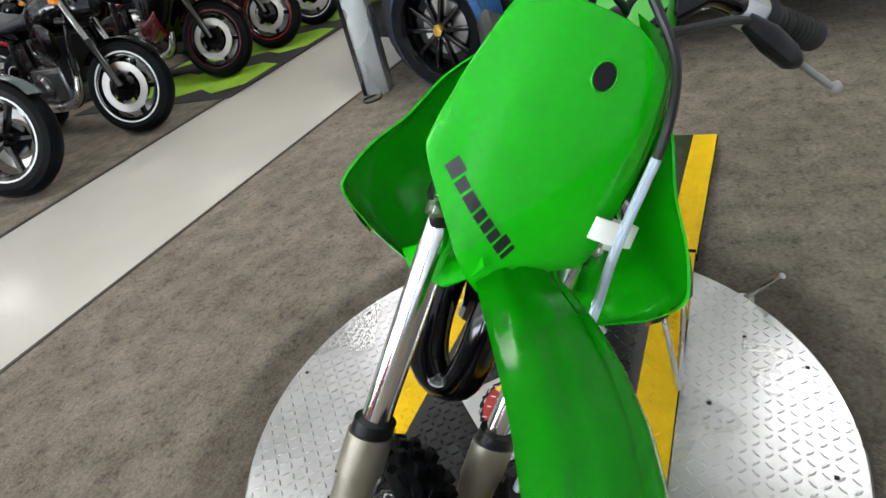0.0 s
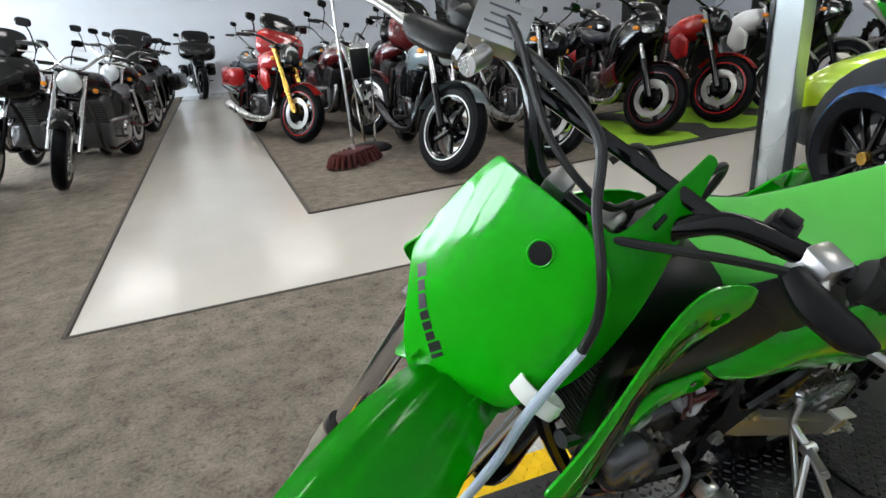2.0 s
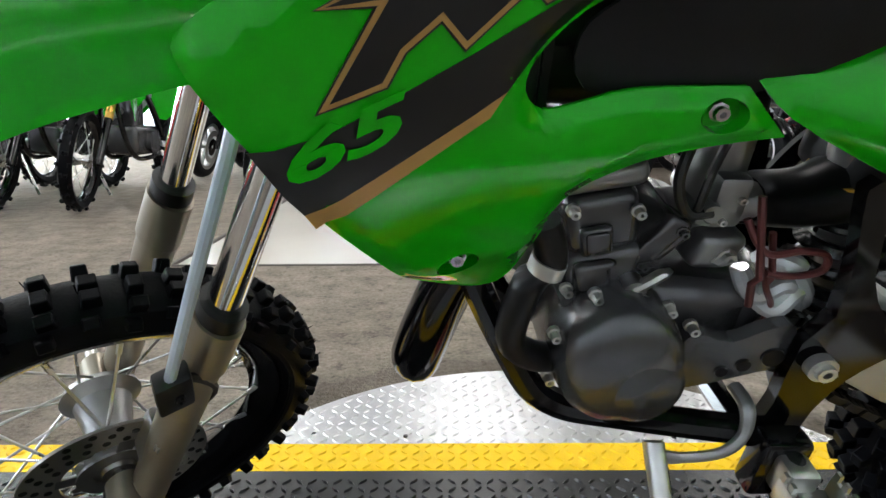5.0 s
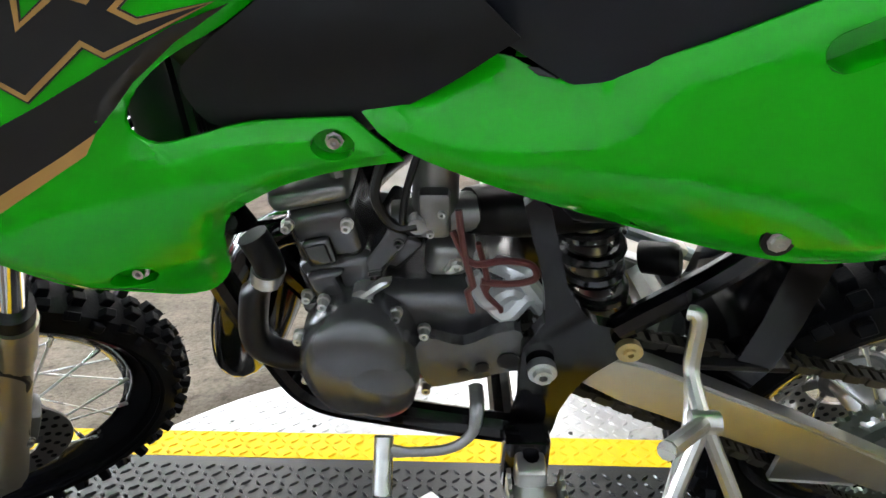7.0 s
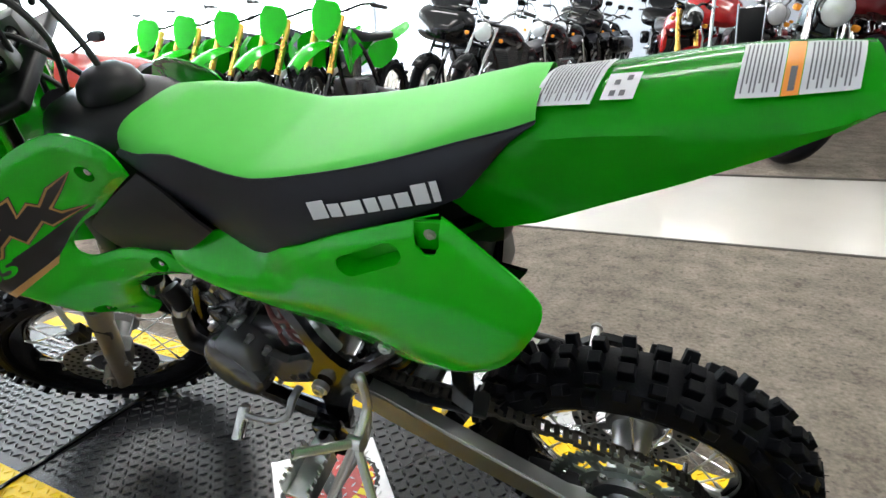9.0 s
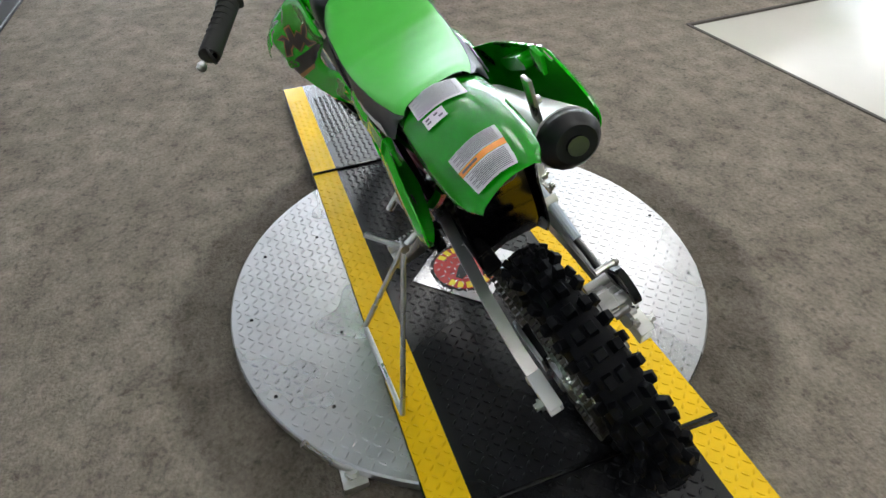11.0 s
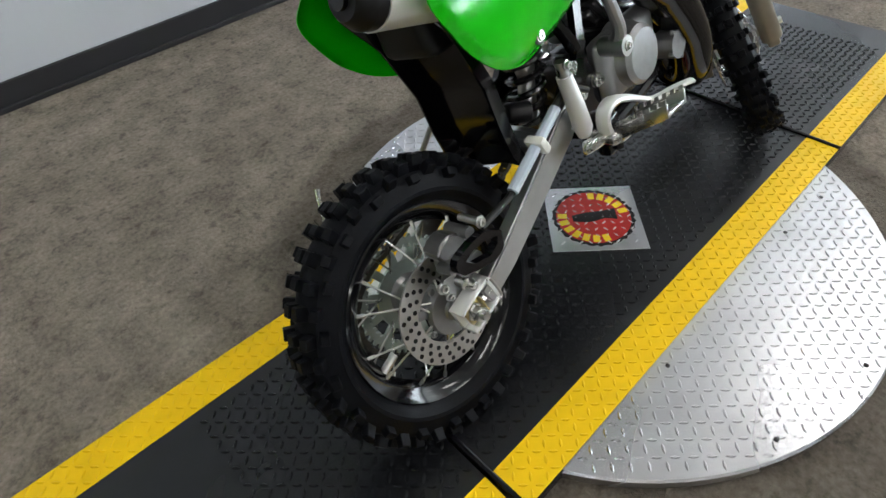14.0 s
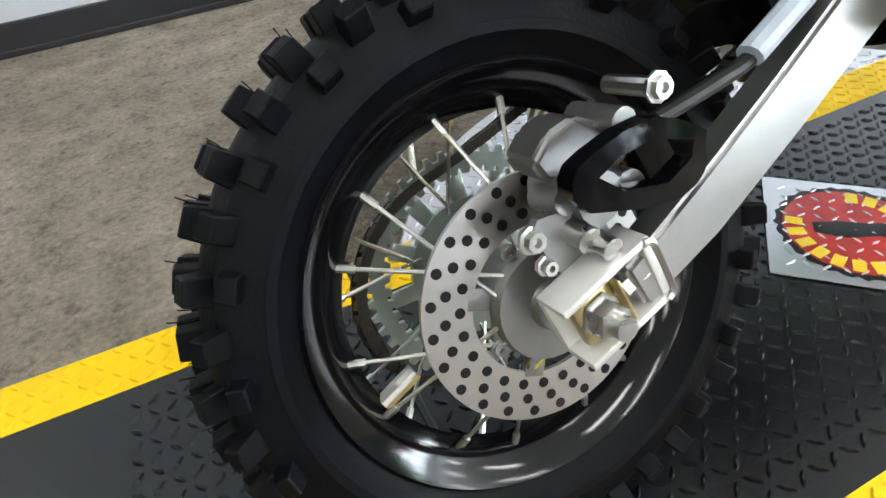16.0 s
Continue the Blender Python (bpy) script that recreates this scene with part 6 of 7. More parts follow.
# the body sits a little longer and lower at the tail than drawn above, and the rear axle higher
REAR = ("rear_wheel", "chain", "swingarm_leg", "swingarm_bridge", "chain_slider", "chain_guide", "guide_plate", "rear_caliper", "caliper_bracket", "caliper_guard", "guard_bolt", "caliper_piston_housing", "caliper_bolt", "slide_pin", "brake_hose", "hose_sleeve", "hose_clip", "inner_mudguard", "splash_guard", "linkage", "silencer", "silencer_cap", "silencer_outlet", "silencer_bracket",
        "clutch_cover", "right_case", "water_pump", "kick_lever", "kick_boss", "brake_pedal", "pedal_pivot", "master_cylinder", "rear_reservoir")

ENGINE_PARTS = ("crankcase", "ignition_cover", "sprocket_cover", "cover_hole", "case_bolt", "cylinder", "cylinder_port_boss", "cylinder_base_boss", "cylinder_nut", "cylinder_head", "spark_plug_cap", "intake_flange", "clutch_arm",
                "carburettor", "carb_cap", "carb_screw", "idle_cable", "fuel_hose", "vent_hose", "drain_hose", "intake_boot", "exhaust_pipe", "coolant_hose", "hose_clamp", "shift_lever", "shift_tip", "shock_spring", "spring_collar", "shock_body")


def body_fit(x, y, z):
    k = smoothstep(0.45, 0.15, x)
    return (x + 0.03 * (min(x, 0.62) - 0.3), y * (1 - 0.1 * k * smoothstep(0.5, 0.62, z)), z - 0.012 * k)


def axle_fit(x, y, z):
    k = 1.0 if y < 0.02 else 1 - 0.9 * smoothstep(0.10, 0.44, x)
    return (x - 0.006 * k + 0.008 * (1 - k), y + 0.005 * k, z + 0.020 * k)


def settle(ob, f):
    for v in ob.data.vertices:
        v.co = f(*v.co)
    for c in ob.children:
        settle(c, f)


def set_over(x, y, z):
    """The seat and tail lean over to the left of the wheels and are slimmer than drawn."""
    c = 0.130 * max(0.0, z - 0.455) * min(1.3, max(0.0, (0.8 - x) / 0.7))
    y = c + y * (1 - c / 0.12)
    return (x, y, z + max(0.0, 0.12 - y) * 3.6 * c * smoothstep(0.12, -0.08, x))


def axle_roll(x, y, z):
    """The axle's left end sits lower than the pivot's."""
    k = smoothstep(0.38, 0.0, x) * smoothstep(-0.02, 0.11, y)
    return (x - 0.014 * k, y - 0.010 * k, z - 0.028 * k)


# the drawn proportions brought to true size: body, rear end, and front end
BODY_SIZE = Matrix(((0.9406, -0.0116, 0.0235, -0.0165), (-0.0234, 1.1088, -0.0020, 0.0164), (-0.0331, -0.0178, 0.9116, 0.0419), (0, 0, 0, 1)))
REAR_SIZE = Matrix(((0.9358, -0.0131, 0.0057, 0.0008), (-0.0073, 1.1121, 0.0199, -0.0052), (0.0213, 0.0345, 0.9458, -0.0044), (0, 0, 0, 1)))
ALONG = Matrix(((0.92, 0, 0.392, 0), (0, 1, 0, 0), (-0.392, 0, 0.92, 0), (0, 0, 0, 1)))
UNSTEER = ALONG @ Matrix.Translation((-1.12, 0, -0.243)) @ STEER.inverted()
FORK_SIZE = FORKS @ Matrix.Diagonal((0.750, 0.956, 1.072, 1)) @ UNSTEER
FENDER_SIZE = FORKS @ Matrix.Diagonal((1.0, 0.956, 1.072, 1)) @ UNSTEER
LINES = {"hose_clamp_block": lambda h: 0.055, "line_guide": lambda h: 0.036, "brake_line_sleeve": lambda h: 0.055 - 0.06 * (h - 0.15), "brake_line": lambda h: 0.03 * smoothstep(0.75, 0.6, h), "brake_hose": lambda h: 0.055 * smoothstep(0.05, 0.13, h)}


def fork_fit(base):
    """Where the points of a steered part come to stand."""
    size, lift = FENDER_SIZE if base.startswith("fender") or base == "front_fender" else FORK_SIZE, LINES.get(base)

    def f(x, y, z):
        p = Vector((x, y, z))
        if lift:
            q = UNSTEER @ p
            p = UNSTEER.inverted() @ (q + Vector((0, 0, lift(q.z))))
        return size @ p
    return f


for ob in bike.children:
    base = ob.name.split(".")[0]
    if ob in STEERED and base in ("grip", "handlebar", "lever", "lever_cover", "lever_perch"):
        settle(ob, lambda x, y, z: (x, y, z + 0.015 * smoothstep(0.12, 0.36, y)))
    if base == "rear_fender":
        settle(ob, lambda x, y, z: (x - 0.002 * smoothstep(0.0, -0.11, x), y, z - 0.018 * smoothstep(0.16, -0.14, x)))
    if base == "tank_shroud" and ob.data.vertices[0].co.y < 0:
        settle(ob, lambda x, y, z: (x, y * (1 - 0.05 * smoothstep(0.75, 0.9, x)), z + 0.014 * smoothstep(0.74, 0.88, x)))
    if ob in STEERED:
        settle(ob, fork_fit(base))
    elif base not in ("front_wheel", "rear_wheel"):
        settle(ob, axle_fit if base in REAR or (base in ("footpeg", "peg_bracket", "pivot_bolt", "frame_bolt") and ob.data.vertices[0].co.y < 0) else body_fit)
        if base == "footpeg" and ob.data.vertices[0].co.y < 0:
            settle(ob, lambda x, y, z: (x - 0.008, -0.12 + (y + 0.12) * 0.82, z + 0.016 - (y + 0.12) * 0.45))
        elif base == "footpeg":
            settle(ob, lambda x, y, z: (0.45 + (x - 0.45) * 0.85, 0.11 + (y - 0.11) * 0.62, z + 0.010))
        fit_m = REAR_SIZE if base in REAR else BODY_SIZE
        settle(ob, lambda x, y, z: fit_m @ Vector((x, y, z)))
        if base in REAR:
            settle(ob, axle_roll)
        elif base == "side_panel" and ob.data.vertices[0].co.y < 0:
            settle(ob, lambda x, y, z: (x, y - 0.012, z))
        else:
            settle(ob, set_over)
        if base in ("rear_caliper", "caliper_piston_housing", "caliper_bracket", "slide_pin", "caliper_guard", "guard_bolt"):
            forth = 0.015 if base == "guard_bolt" else 0.008
            settle(ob, lambda x, y, z: (x + forth, y, z - 0.002))
        if base in ENGINE_PARTS:
            settle(ob, lambda x, y, z: (x - (0.008 if z > 0.46 else 0.002), y, z - 0.0175))

# ---- bike stand under the left footpeg frame ----
stand = thing("bike_stand", "bent bare steel triangle stand propping the bike", "stand", pose(0, 0, 0))
TIP, KINK, JOINT, STUB = Vector((-0.253, 0.196, 0.458)), Vector((-0.252, 0.190, 0.408)), Vector((-0.253, 0.222, 0.389)), Vector((-0.208, 0.284, 0.405))
FA, FB = Vector((-0.114, 0.304, DZ + 0.008)), Vector((-0.379, 0.291, DZ + 0.008))
part("hook", tube([TIP + Vector((0.006, -0.004, 0.004)), TIP, KINK + Vector((0, 0, 0.012)), KINK + Vector((0, 0.012, -0.004)), JOINT], 0.0062, 10), STEEL, stand)
part("prong", tube([JOINT, JOINT.lerp(STUB, 0.5), STUB], 0.0062, 10), STEEL, stand)
part("brace", tube([KINK, KINK.lerp(JOINT, 0.4) + Vector((0.004, 0.0, -0.03)), JOINT.lerp(FA, 0.22)], 0.005, 10), STEEL, stand)
part("leg", tube([JOINT, JOINT.lerp(FA, 0.5), FA], 0.0058, 10), STEEL, stand, "bent steel leg")
part("leg", tube([JOINT, JOINT.lerp(FB, 0.5), FB], 0.0058, 10), STEEL, stand, "bent steel leg")
part("foot_bar", tube([FA, FA.lerp(FB, 0.5), FB], 0.0058, 10), STEEL, stand)
part("weld", at(lathe([(0, -0.012), (0.009, -0.010), (0.009, 0.010), (0, 0.012)], 12, "X"), JOINT.x, JOINT.y, JOINT.z), STEEL, stand)

# ---- the other machines in the hall ----
def cast_wheel(parent, name, x, z, r, w, rimr, spokes, rimmat, discs, m=Matrix(), wire=False, stripe=None):
    h = r - rimr
    prof = [(rimr, -w * 0.42), (rimr + h * 0.45, -w * 0.5), (rimr + h * 0.8, -w * 0.4), (r, -w * 0.15), (r, w * 0.15), (rimr + h * 0.8, w * 0.4), (rimr + h * 0.45, w * 0.5), (rimr, w * 0.42)]
    M = m @ Matrix.Translation((x, 0, z))
    ty = part(name, moved(lathe(prof, 36), M), RUBBER, parent, "black road tyre")
    part("rim", moved(lathe([(rimr + 0.006, -w * 0.42), (rimr - 0.02, -w * 0.36), (rimr - 0.03, 0), (rimr - 0.02, w * 0.36), (rimr + 0.006, w * 0.42), (rimr, w * 0.44), (rimr - 0.028, w * 0.38), (rimr - 0.04, 0), (rimr - 0.028, -w * 0.38), (rimr, -w * 0.44)], 36, closed=True), M), rimmat, ty)
    if stripe:
        part("rim_stripe", moved(joined(*[at(lathe([(rimr - 0.004, -0.001), (rimr + 0.006, -0.001), (rimr + 0.006, 0.001), (rimr - 0.004, 0.001)], 36, closed=True), 0, s * w * 0.46, 0) for s in (-1, 1)]), M), stripe, ty)
    n = 18 if wire else spokes
    sp = [moved(box(0.03, rimr - 0.02, -0.003 if wire else -0.018, 0.003 if wire else 0.018, -0.003 if wire else -0.014, 0.003 if wire else 0.014, 0 if wire else 0.004, 1), Matrix.Rotation(2 * math.pi * k / n, 4, "Y")) for k in range(n)]
    part("spokes", moved(joined(lathe([(0, -w * 0.5), (0.04, -w * 0.48), (0.045, 0), (0.04, w * 0.48), (0, w * 0.5)], 18), *sp), M), DARKCHROME if wire else rimmat, ty)
    for s in discs:
        part("brake_disc", moved(at(lathe([(rimr * 0.50, -0.003), (rimr * 0.72, -0.003), (rimr * 0.72, 0.003), (rimr * 0.50, 0.003)], 28, closed=True), 0, s * (w * 0.5 + 0.012), 0), M), DISCSTEEL, ty)
        part("disc_hub", moved(at(lathe([(0.02, -0.002), (rimr * 0.40, -0.002), (rimr * 0.40, 0.002), (0.02, 0.002)], 8, closed=True), 0, s * (w * 0.5 + 0.012), 0), M), BLACKPAINT, ty)
    return ty


def blob(sections, n=20, p=0.62):
    """A soft body: sections of (x, half width, bottom, top)."""
    rings = []
    xs = np.array([s[0] for s in sections], float)
    t = np.linspace(0, len(sections) - 1, len(sections) * 4 - 3)
    cols = [np.interp(t, range(len(sections)), [s[i] for s in sections]) for i in range(4)]
    for i in range(1, 4):
        cols[i] = np.convolve(np.pad(cols[i], 2, mode="edge"), [0.1, 0.2, 0.4, 0.2, 0.1], "valid")
    for x, hw, b, tp in zip(*cols):
        rings.append([(x, hw * math.copysign(abs(math.cos(a)) ** p, math.cos(a)), (b + tp) / 2 + (tp - b) / 2 * math.copysign(abs(math.sin(a)) ** p, math.sin(a))) for a in (2 * math.pi * k / n for k in range(n))])
    return loft(rings)


def street_bike(label, style, paint, m, rim=BLACKPAINT, stripe=None, accent=BLACKPAINT, forkmat=BLACKPAINT, turn=18, group="street bikes in rows"):
    e = thing("motorcycle", label, "motorcycle", m, group)
    low = style in ("cruiser", "touring", "bobber")
    wb = 1.62 if low else 1.42
    rf, rr = (0.33, 0.32) if low else (0.30, 0.305)
    fw = 0.13 if style == "bobber" else 0.115
    head = Vector((wb - (0.42 if low else 0.33), 0, 0.90 if low else 0.92))
    fa = Vector((wb, 0, rf))
    S = Matrix.Translation(fa) @ Matrix.Rotation(radians(turn), 4, (head - fa).normalized()) @ Matrix.Translation(-fa)
    wire = style == "cruiser"
    cast_wheel(e, "front_wheel", wb, rf, rf, fw, rf - 0.095 if low else rf - 0.075, 5, rim if not wire else DARKCHROME, (-1, 1) if style in ("naked", "sport") else (1,), S, wire, stripe)
    cast_wheel(e, "rear_wheel", 0, rr, rr, 0.17, rr - 0.095, 5, rim if not wire else DARKCHROME, (1,), Matrix(), wire, stripe)
    bright = DARKCHROME if style in ("cruiser", "touring") else BLACKPAINT
    for s in (-1, 1):
        y = s * 0.105
        top = Vector((head.x - 0.03, y, head.z + 0.06))
        bot = Vector((wb, y, rf))
        part("fork_slider", moved(rod(bot, bot.lerp(top, 0.45), 0.028, 12), S), forkmat if style != "sport" else BLACKPAINT, e)
        part("fork_tube", moved(rod(bot.lerp(top, 0.42), top, 0.022, 12), S), DARKCHROME if forkmat is not GOLD else GOLD, e)
        part("grip", moved(rod((head.x - 0.22, s * 0.42, head.z + (0.20 if low else 0.12)), (head.x - 0.17, s * 0.30, head.z + (0.21 if low else 0.13)), 0.018, 10), S), GRIPRUBBER, e)
        part("lever", moved(tube([(head.x - 0.12, s * 0.28, head.z + 0.15), (head.x - 0.13, s * 0.40, head.z + 0.14)], 0.007, 6), S), ALU, e)
        mi = Vector((head.x - 0.10, s * 0.36, head.z + (0.38 if low else 0.30)))
        part("mirror_stalk", moved(tube([(head.x - 0.15, s * 0.27, head.z + 0.14), mi + Vector((0, -s * 0.05, -0.08)), mi], 0.006, 6), S), BLACKPAINT, e)
        part("mirror", moved(blob([(-0.012, 0.03, -0.02, 0.02), (0.0, 0.065, -0.04, 0.04), (0.02, 0.05, -0.03, 0.03)], 12), S @ Matrix.Translation(mi)), BLACKPAINT, e)
        part("turn_signal", moved(blob([(-0.02, 0.015, -0.015, 0.015), (0.01, 0.025, -0.022, 0.022), (0.03, 0.012, -0.012, 0.012)], 10), S @ Matrix.Translation((head.x + 0.06, s * 0.19, head.z - 0.08))), AMBER, e)
        part("footpeg", rod((0.62 if not low else 0.85, s * 0.13, 0.33), (0.62 if not low else 0.85, s * 0.27, 0.34), 0.014, 8), BLACKPLASTIC, e)
    hb = [(head.x - 0.22, 0.42, head.z + (0.20 if low else 0.12)), (head.x - 0.15, 0.24, head.z + (0.22 if low else 0.14)), (head.x - 0.04, 0.08, head.z + 0.08)]
    part("handlebar", moved(tube([*hb, *[(x, -y, z) for x, y, z in hb[::-1]]], 0.013, 8), S), bright, e)
    part("upper_clamp", moved(box(head.x - 0.07, head.x + 0.02, -0.13, 0.13, head.z + 0.03, head.z + 0.06, 0.01), S), BLACKPAINT, e)
    part("lower_clamp", moved(box(head.x - 0.02, head.x + 0.06, -0.13, 0.13, head.z - 0.20, head.z - 0.16, 0.01), S), BLACKPAINT, e)
    # front mudguard
    guard = []
    for a in np.linspace(radians(40), radians(165 if low else 150), 12):
        guard.append([(wb + (rf + 0.03 - 0.02 * u * u) * math.cos(a), u * fw * 0.62, rf + (rf + 0.03 - 0.02 * u * u) * math.sin(a)) for u in np.linspace(-1, 1, 7)])
    g = loft(guard, False)
    bmesh.ops.solidify(g, geom=g.faces[:], thickness=0.004)
    part("front_fender", moved(g, S), paint if style != "sport" else accent, e)
    # engine
    part("crankcase", box(0.42, 0.92, -0.17, 0.17, 0.22, 0.50, 0.05, 3), BLACKPAINT if style == "bobber" else ENGINE, e)
    for x, a in ((0.80, 25), (0.62, -25)) if low else ((0.72, 12),):
        fins = [(0.0, 0.0)] + [(h, k) for i in range(8) for h, k in ((0.05 + i * 0.026, 0.0), (0.051 + i * 0.026, 0.014), (0.061 + i * 0.026, 0.014), (0.062 + i * 0.026, 0.0))] + [(0.27, 0.0), (0.285, -0.02)]
        part("cylinder", moved(loft([[(-0.09 - k, -0.13 - k, h), (0.09 + k, -0.13 - k, h), (0.09 + k, 0.13 + k, h), (-0.09 - k, 0.13 + k, h)] for h, k in fins]), Matrix.Translation((x, 0, 0.46)) @ Matrix.Rotation(radians(a), 4, "Y")), BLACKPAINT if style == "bobber" else ENGINE, e, smooth=False)
    for s in (-1, 1):
        part("engine_cover", at(lathe([(0, 0.025), (0.075, 0.022), (0.095, 0.0), (0.095, -0.02)] if s > 0 else [(0.095, 0.02), (0.095, 0.0), (0.075, -0.022), (0, -0.025)], 22), 0.60, s * 0.18, 0.36), bright if low else ENGINE, e)
        part("frame_tube", tube([(head.x, s * 0.04, head.z - 0.08), (head.x - 0.05, s * 0.11, 0.55), (head.x - 0.16, s * 0.13, 0.24), (0.45, s * 0.14, 0.24), (0.32, s * 0.13, 0.42)], 0.019, 8), BLACKPAINT, e)
        part("rear_shock", rod((0.02 if low else 0.25, s * 0.15, rr + 0.03), (0.16 if low else 0.33, s * 0.14, 0.70), 0.026, 10), DARKCHROME if wire else SPRINGM, e)
        part("swingarm", tube([(0, s * 0.13, rr), (0.40, s * 0.12, 0.40)], 0.024, 8), BLACKPAINT, e)
    part("exhaust", tube([(0.86, -0.05, 0.58), (1.0, -0.10, 0.48), (0.95, -0.16, 0.26), (0.55, -0.20, 0.22), (0.15, -0.21, 0.26), (-0.22, -0.22, 0.34)], [0.024, 0.026, 0.028, 0.035, 0.05, 0.052], 12), bright if low else STEEL, e)
    # tank, seat, tail
    tz = 0.78 if low else 0.80
    part("tank", blob([(0.52, 0.05, tz - 0.10, tz), (0.60, 0.12, tz - 0.14, tz + 0.05), (0.80, 0.155, tz - 0.13, tz + 0.14), (0.98, 0.13, tz - 0.05, tz + 0.16), (head.x - 0.04, 0.05, tz + 0.02, tz + 0.10)]), paint, e, angle=60)
    sz = 0.66 if low else 0.80
    part("seat", blob([(-0.10 if not low else 0.0, 0.06, sz + 0.03, sz + 0.10), (0.10, 0.12, sz - 0.04, sz + 0.07), (0.32, 0.14, sz - 0.06, sz + 0.03), (0.52, 0.10, sz - 0.03, sz + 0.06), (0.60, 0.06, sz, sz + 0.08)]), BLACKVINYL, e, angle=60)
    if low:
        rg = []
        for a in np.linspace(radians(20), radians(185), 12):
            rg.append([((rr + 0.045 - 0.03 * u * u) * math.cos(a), u * 0.11, rr + (rr + 0.045 - 0.03 * u * u) * math.sin(a)) for u in np.linspace(-1, 1, 7)])
        g = loft(rg, False)
        bmesh.ops.solidify(g, geom=g.faces[:], thickness=0.004)
        part("rear_fender", g, paint if style != "bobber" else BLACKPAINT, e)
    else:
        part("tail_cowl", blob([(-0.28, 0.02, sz + 0.07, sz + 0.11), (-0.10, 0.08, sz, sz + 0.12), (0.15, 0.11, sz - 0.09, sz + 0.03), (0.35, 0.10, sz - 0.12, sz - 0.02)]), accent if style == "naked" else paint, e, angle=60)
    for s in (-1, 1):
        part("side_cover", moved(blob([(0.25, 0.012, 0.46, 0.56), (0.38, 0.024, 0.44, 0.68), (0.52, 0.016, 0.48, 0.66)]), Matrix.Translation((0, s * 0.135, 0))), paint if wire or style == "touring" else BLACKPAINT, e)
    # lights and fairings
    hl = Vector((head.x + 0.10, 0, head.z - 0.03))
    part("headlamp", moved(at(lathe([(0, -0.09), (0.06, -0.08), (0.095, -0.02), (0.10, 0.03), (0.095, 0.045)], 24, "X"), *hl), S), bright if low else BLACKPAINT, e)
    part("headlamp_lens", moved(at(lathe([(0.094, 0.04), (0.07, 0.055), (0, 0.062)], 24, "X"), *hl), S), GLASSLENS, e)
    if style == "sport":
        part("fairing", blob([(0.62, 0.08, 0.28, 0.50), (0.80, 0.20, 0.26, 0.80), (1.02, 0.22, 0.36, 0.98), (1.22, 0.15, 0.70, 1.04), (1.36, 0.04, 0.82, 0.94)]), paint, e, angle=60)
        part("fairing_panel", blob([(0.70, 0.19, 0.34, 0.56), (0.86, 0.215, 0.30, 0.60), (1.02, 0.225, 0.40, 0.66)]), accent, e, angle=60)
        part("windscreen", blob([(0.96, 0.10, 1.00, 1.12), (1.10, 0.12, 0.97, 1.10), (1.24, 0.08, 0.92, 1.00)]), BLACKPAINT, e)
        for s in (-1, 1):
            part("headlamp_lens", moved(blob([(1.20, 0.03, 0.86, 0.90), (1.27, 0.035, 0.84, 0.91), (1.34, 0.015, 0.85, 0.88)]), Matrix.Translation((0, s * 0.08, 0))), GLASSLENS, e)
    if style == "naked":
        part("nose_cowl", moved(blob([(head.x, 0.08, head.z - 0.14, head.z + 0.10), (head.x + 0.10, 0.11, head.z - 0.18, head.z + 0.08), (head.x + 0.20, 0.05, head.z - 0.14, head.z - 0.02)]), S), accent, e, angle=60)
        part("radiator", box(0.93, 0.97, -0.17, 0.17, 0.36, 0.68, 0.01), BLACKPLASTIC, e)
        for s in (-1, 1):
            part("radiator_cowl", moved(blob([(0.78, 0.015, 0.62, 0.72), (0.92, 0.03, 0.52, 0.80), (1.04, 0.015, 0.58, 0.72)]), Matrix.Translation((0, s * 0.17, 0))), paint, e)
    if style == "touring":
        part("fairing", moved(blob([(head.x - 0.10, 0.20, head.z, head.z + 0.22), (head.x + 0.05, 0.40, head.z - 0.12, head.z + 0.30), (head.x + 0.18, 0.32, head.z - 0.12, head.z + 0.22), (head.x + 0.26, 0.12, head.z - 0.06, head.z + 0.06)]), S), paint, e, angle=60)
        part("windscreen", moved(blob([(head.x - 0.02, 0.28, head.z + 0.26, head.z + 0.50), (head.x + 0.06, 0.26, head.z + 0.24, head.z + 0.40), (head.x + 0.12, 0.15, head.z + 0.20, head.z + 0.28)]), S), BLACKPAINT, e)
        for s in (-1, 1):
            part("pannier", box(-0.38, 0.26, s * 0.30 - 0.10, s * 0.30 + 0.10, 0.42, 0.70, 0.06, 3), paint, e)
    return e


def front_at(x, y, yaw, wb, lean=3):
    """The pose of a machine whose front wheel stands at (x, y)."""
    a = radians(yaw)
    return pose(x - wb * math.cos(a), y - wb * math.sin(a), 0.002, 0, 0, yaw) @ pose(0, 0, 0, -lean)


street_bike("pale blue-grey bobber with black engine on the carpet", "bobber", GREYBLUE, front_at(-0.955, -3.30, 86, 1.62, 5), accent=BLACKPAINT, turn=30, stripe=WHITEP)
street_bike("black naked street bike on the carpet edge", "naked", BLACKPAINT, front_at(-1.83, -3.28, 82, 1.42, 5), turn=30, stripe=WHITEP)
street_bike("black sport bike with dark red panels on a lime mat", "sport", BLACKPAINT, front_at(-2.93, -3.50, 82, 1.42, 5), accent=DARKRED, turn=30, stripe=DARKRED)
street_bike("red naked bike with red wheels on a lime mat", "naked", REDBIKE, front_at(-3.71, -3.55, 82, 1.42, 5), accent=BLACKPAINT, turn=30, stripe=REDBIKE)
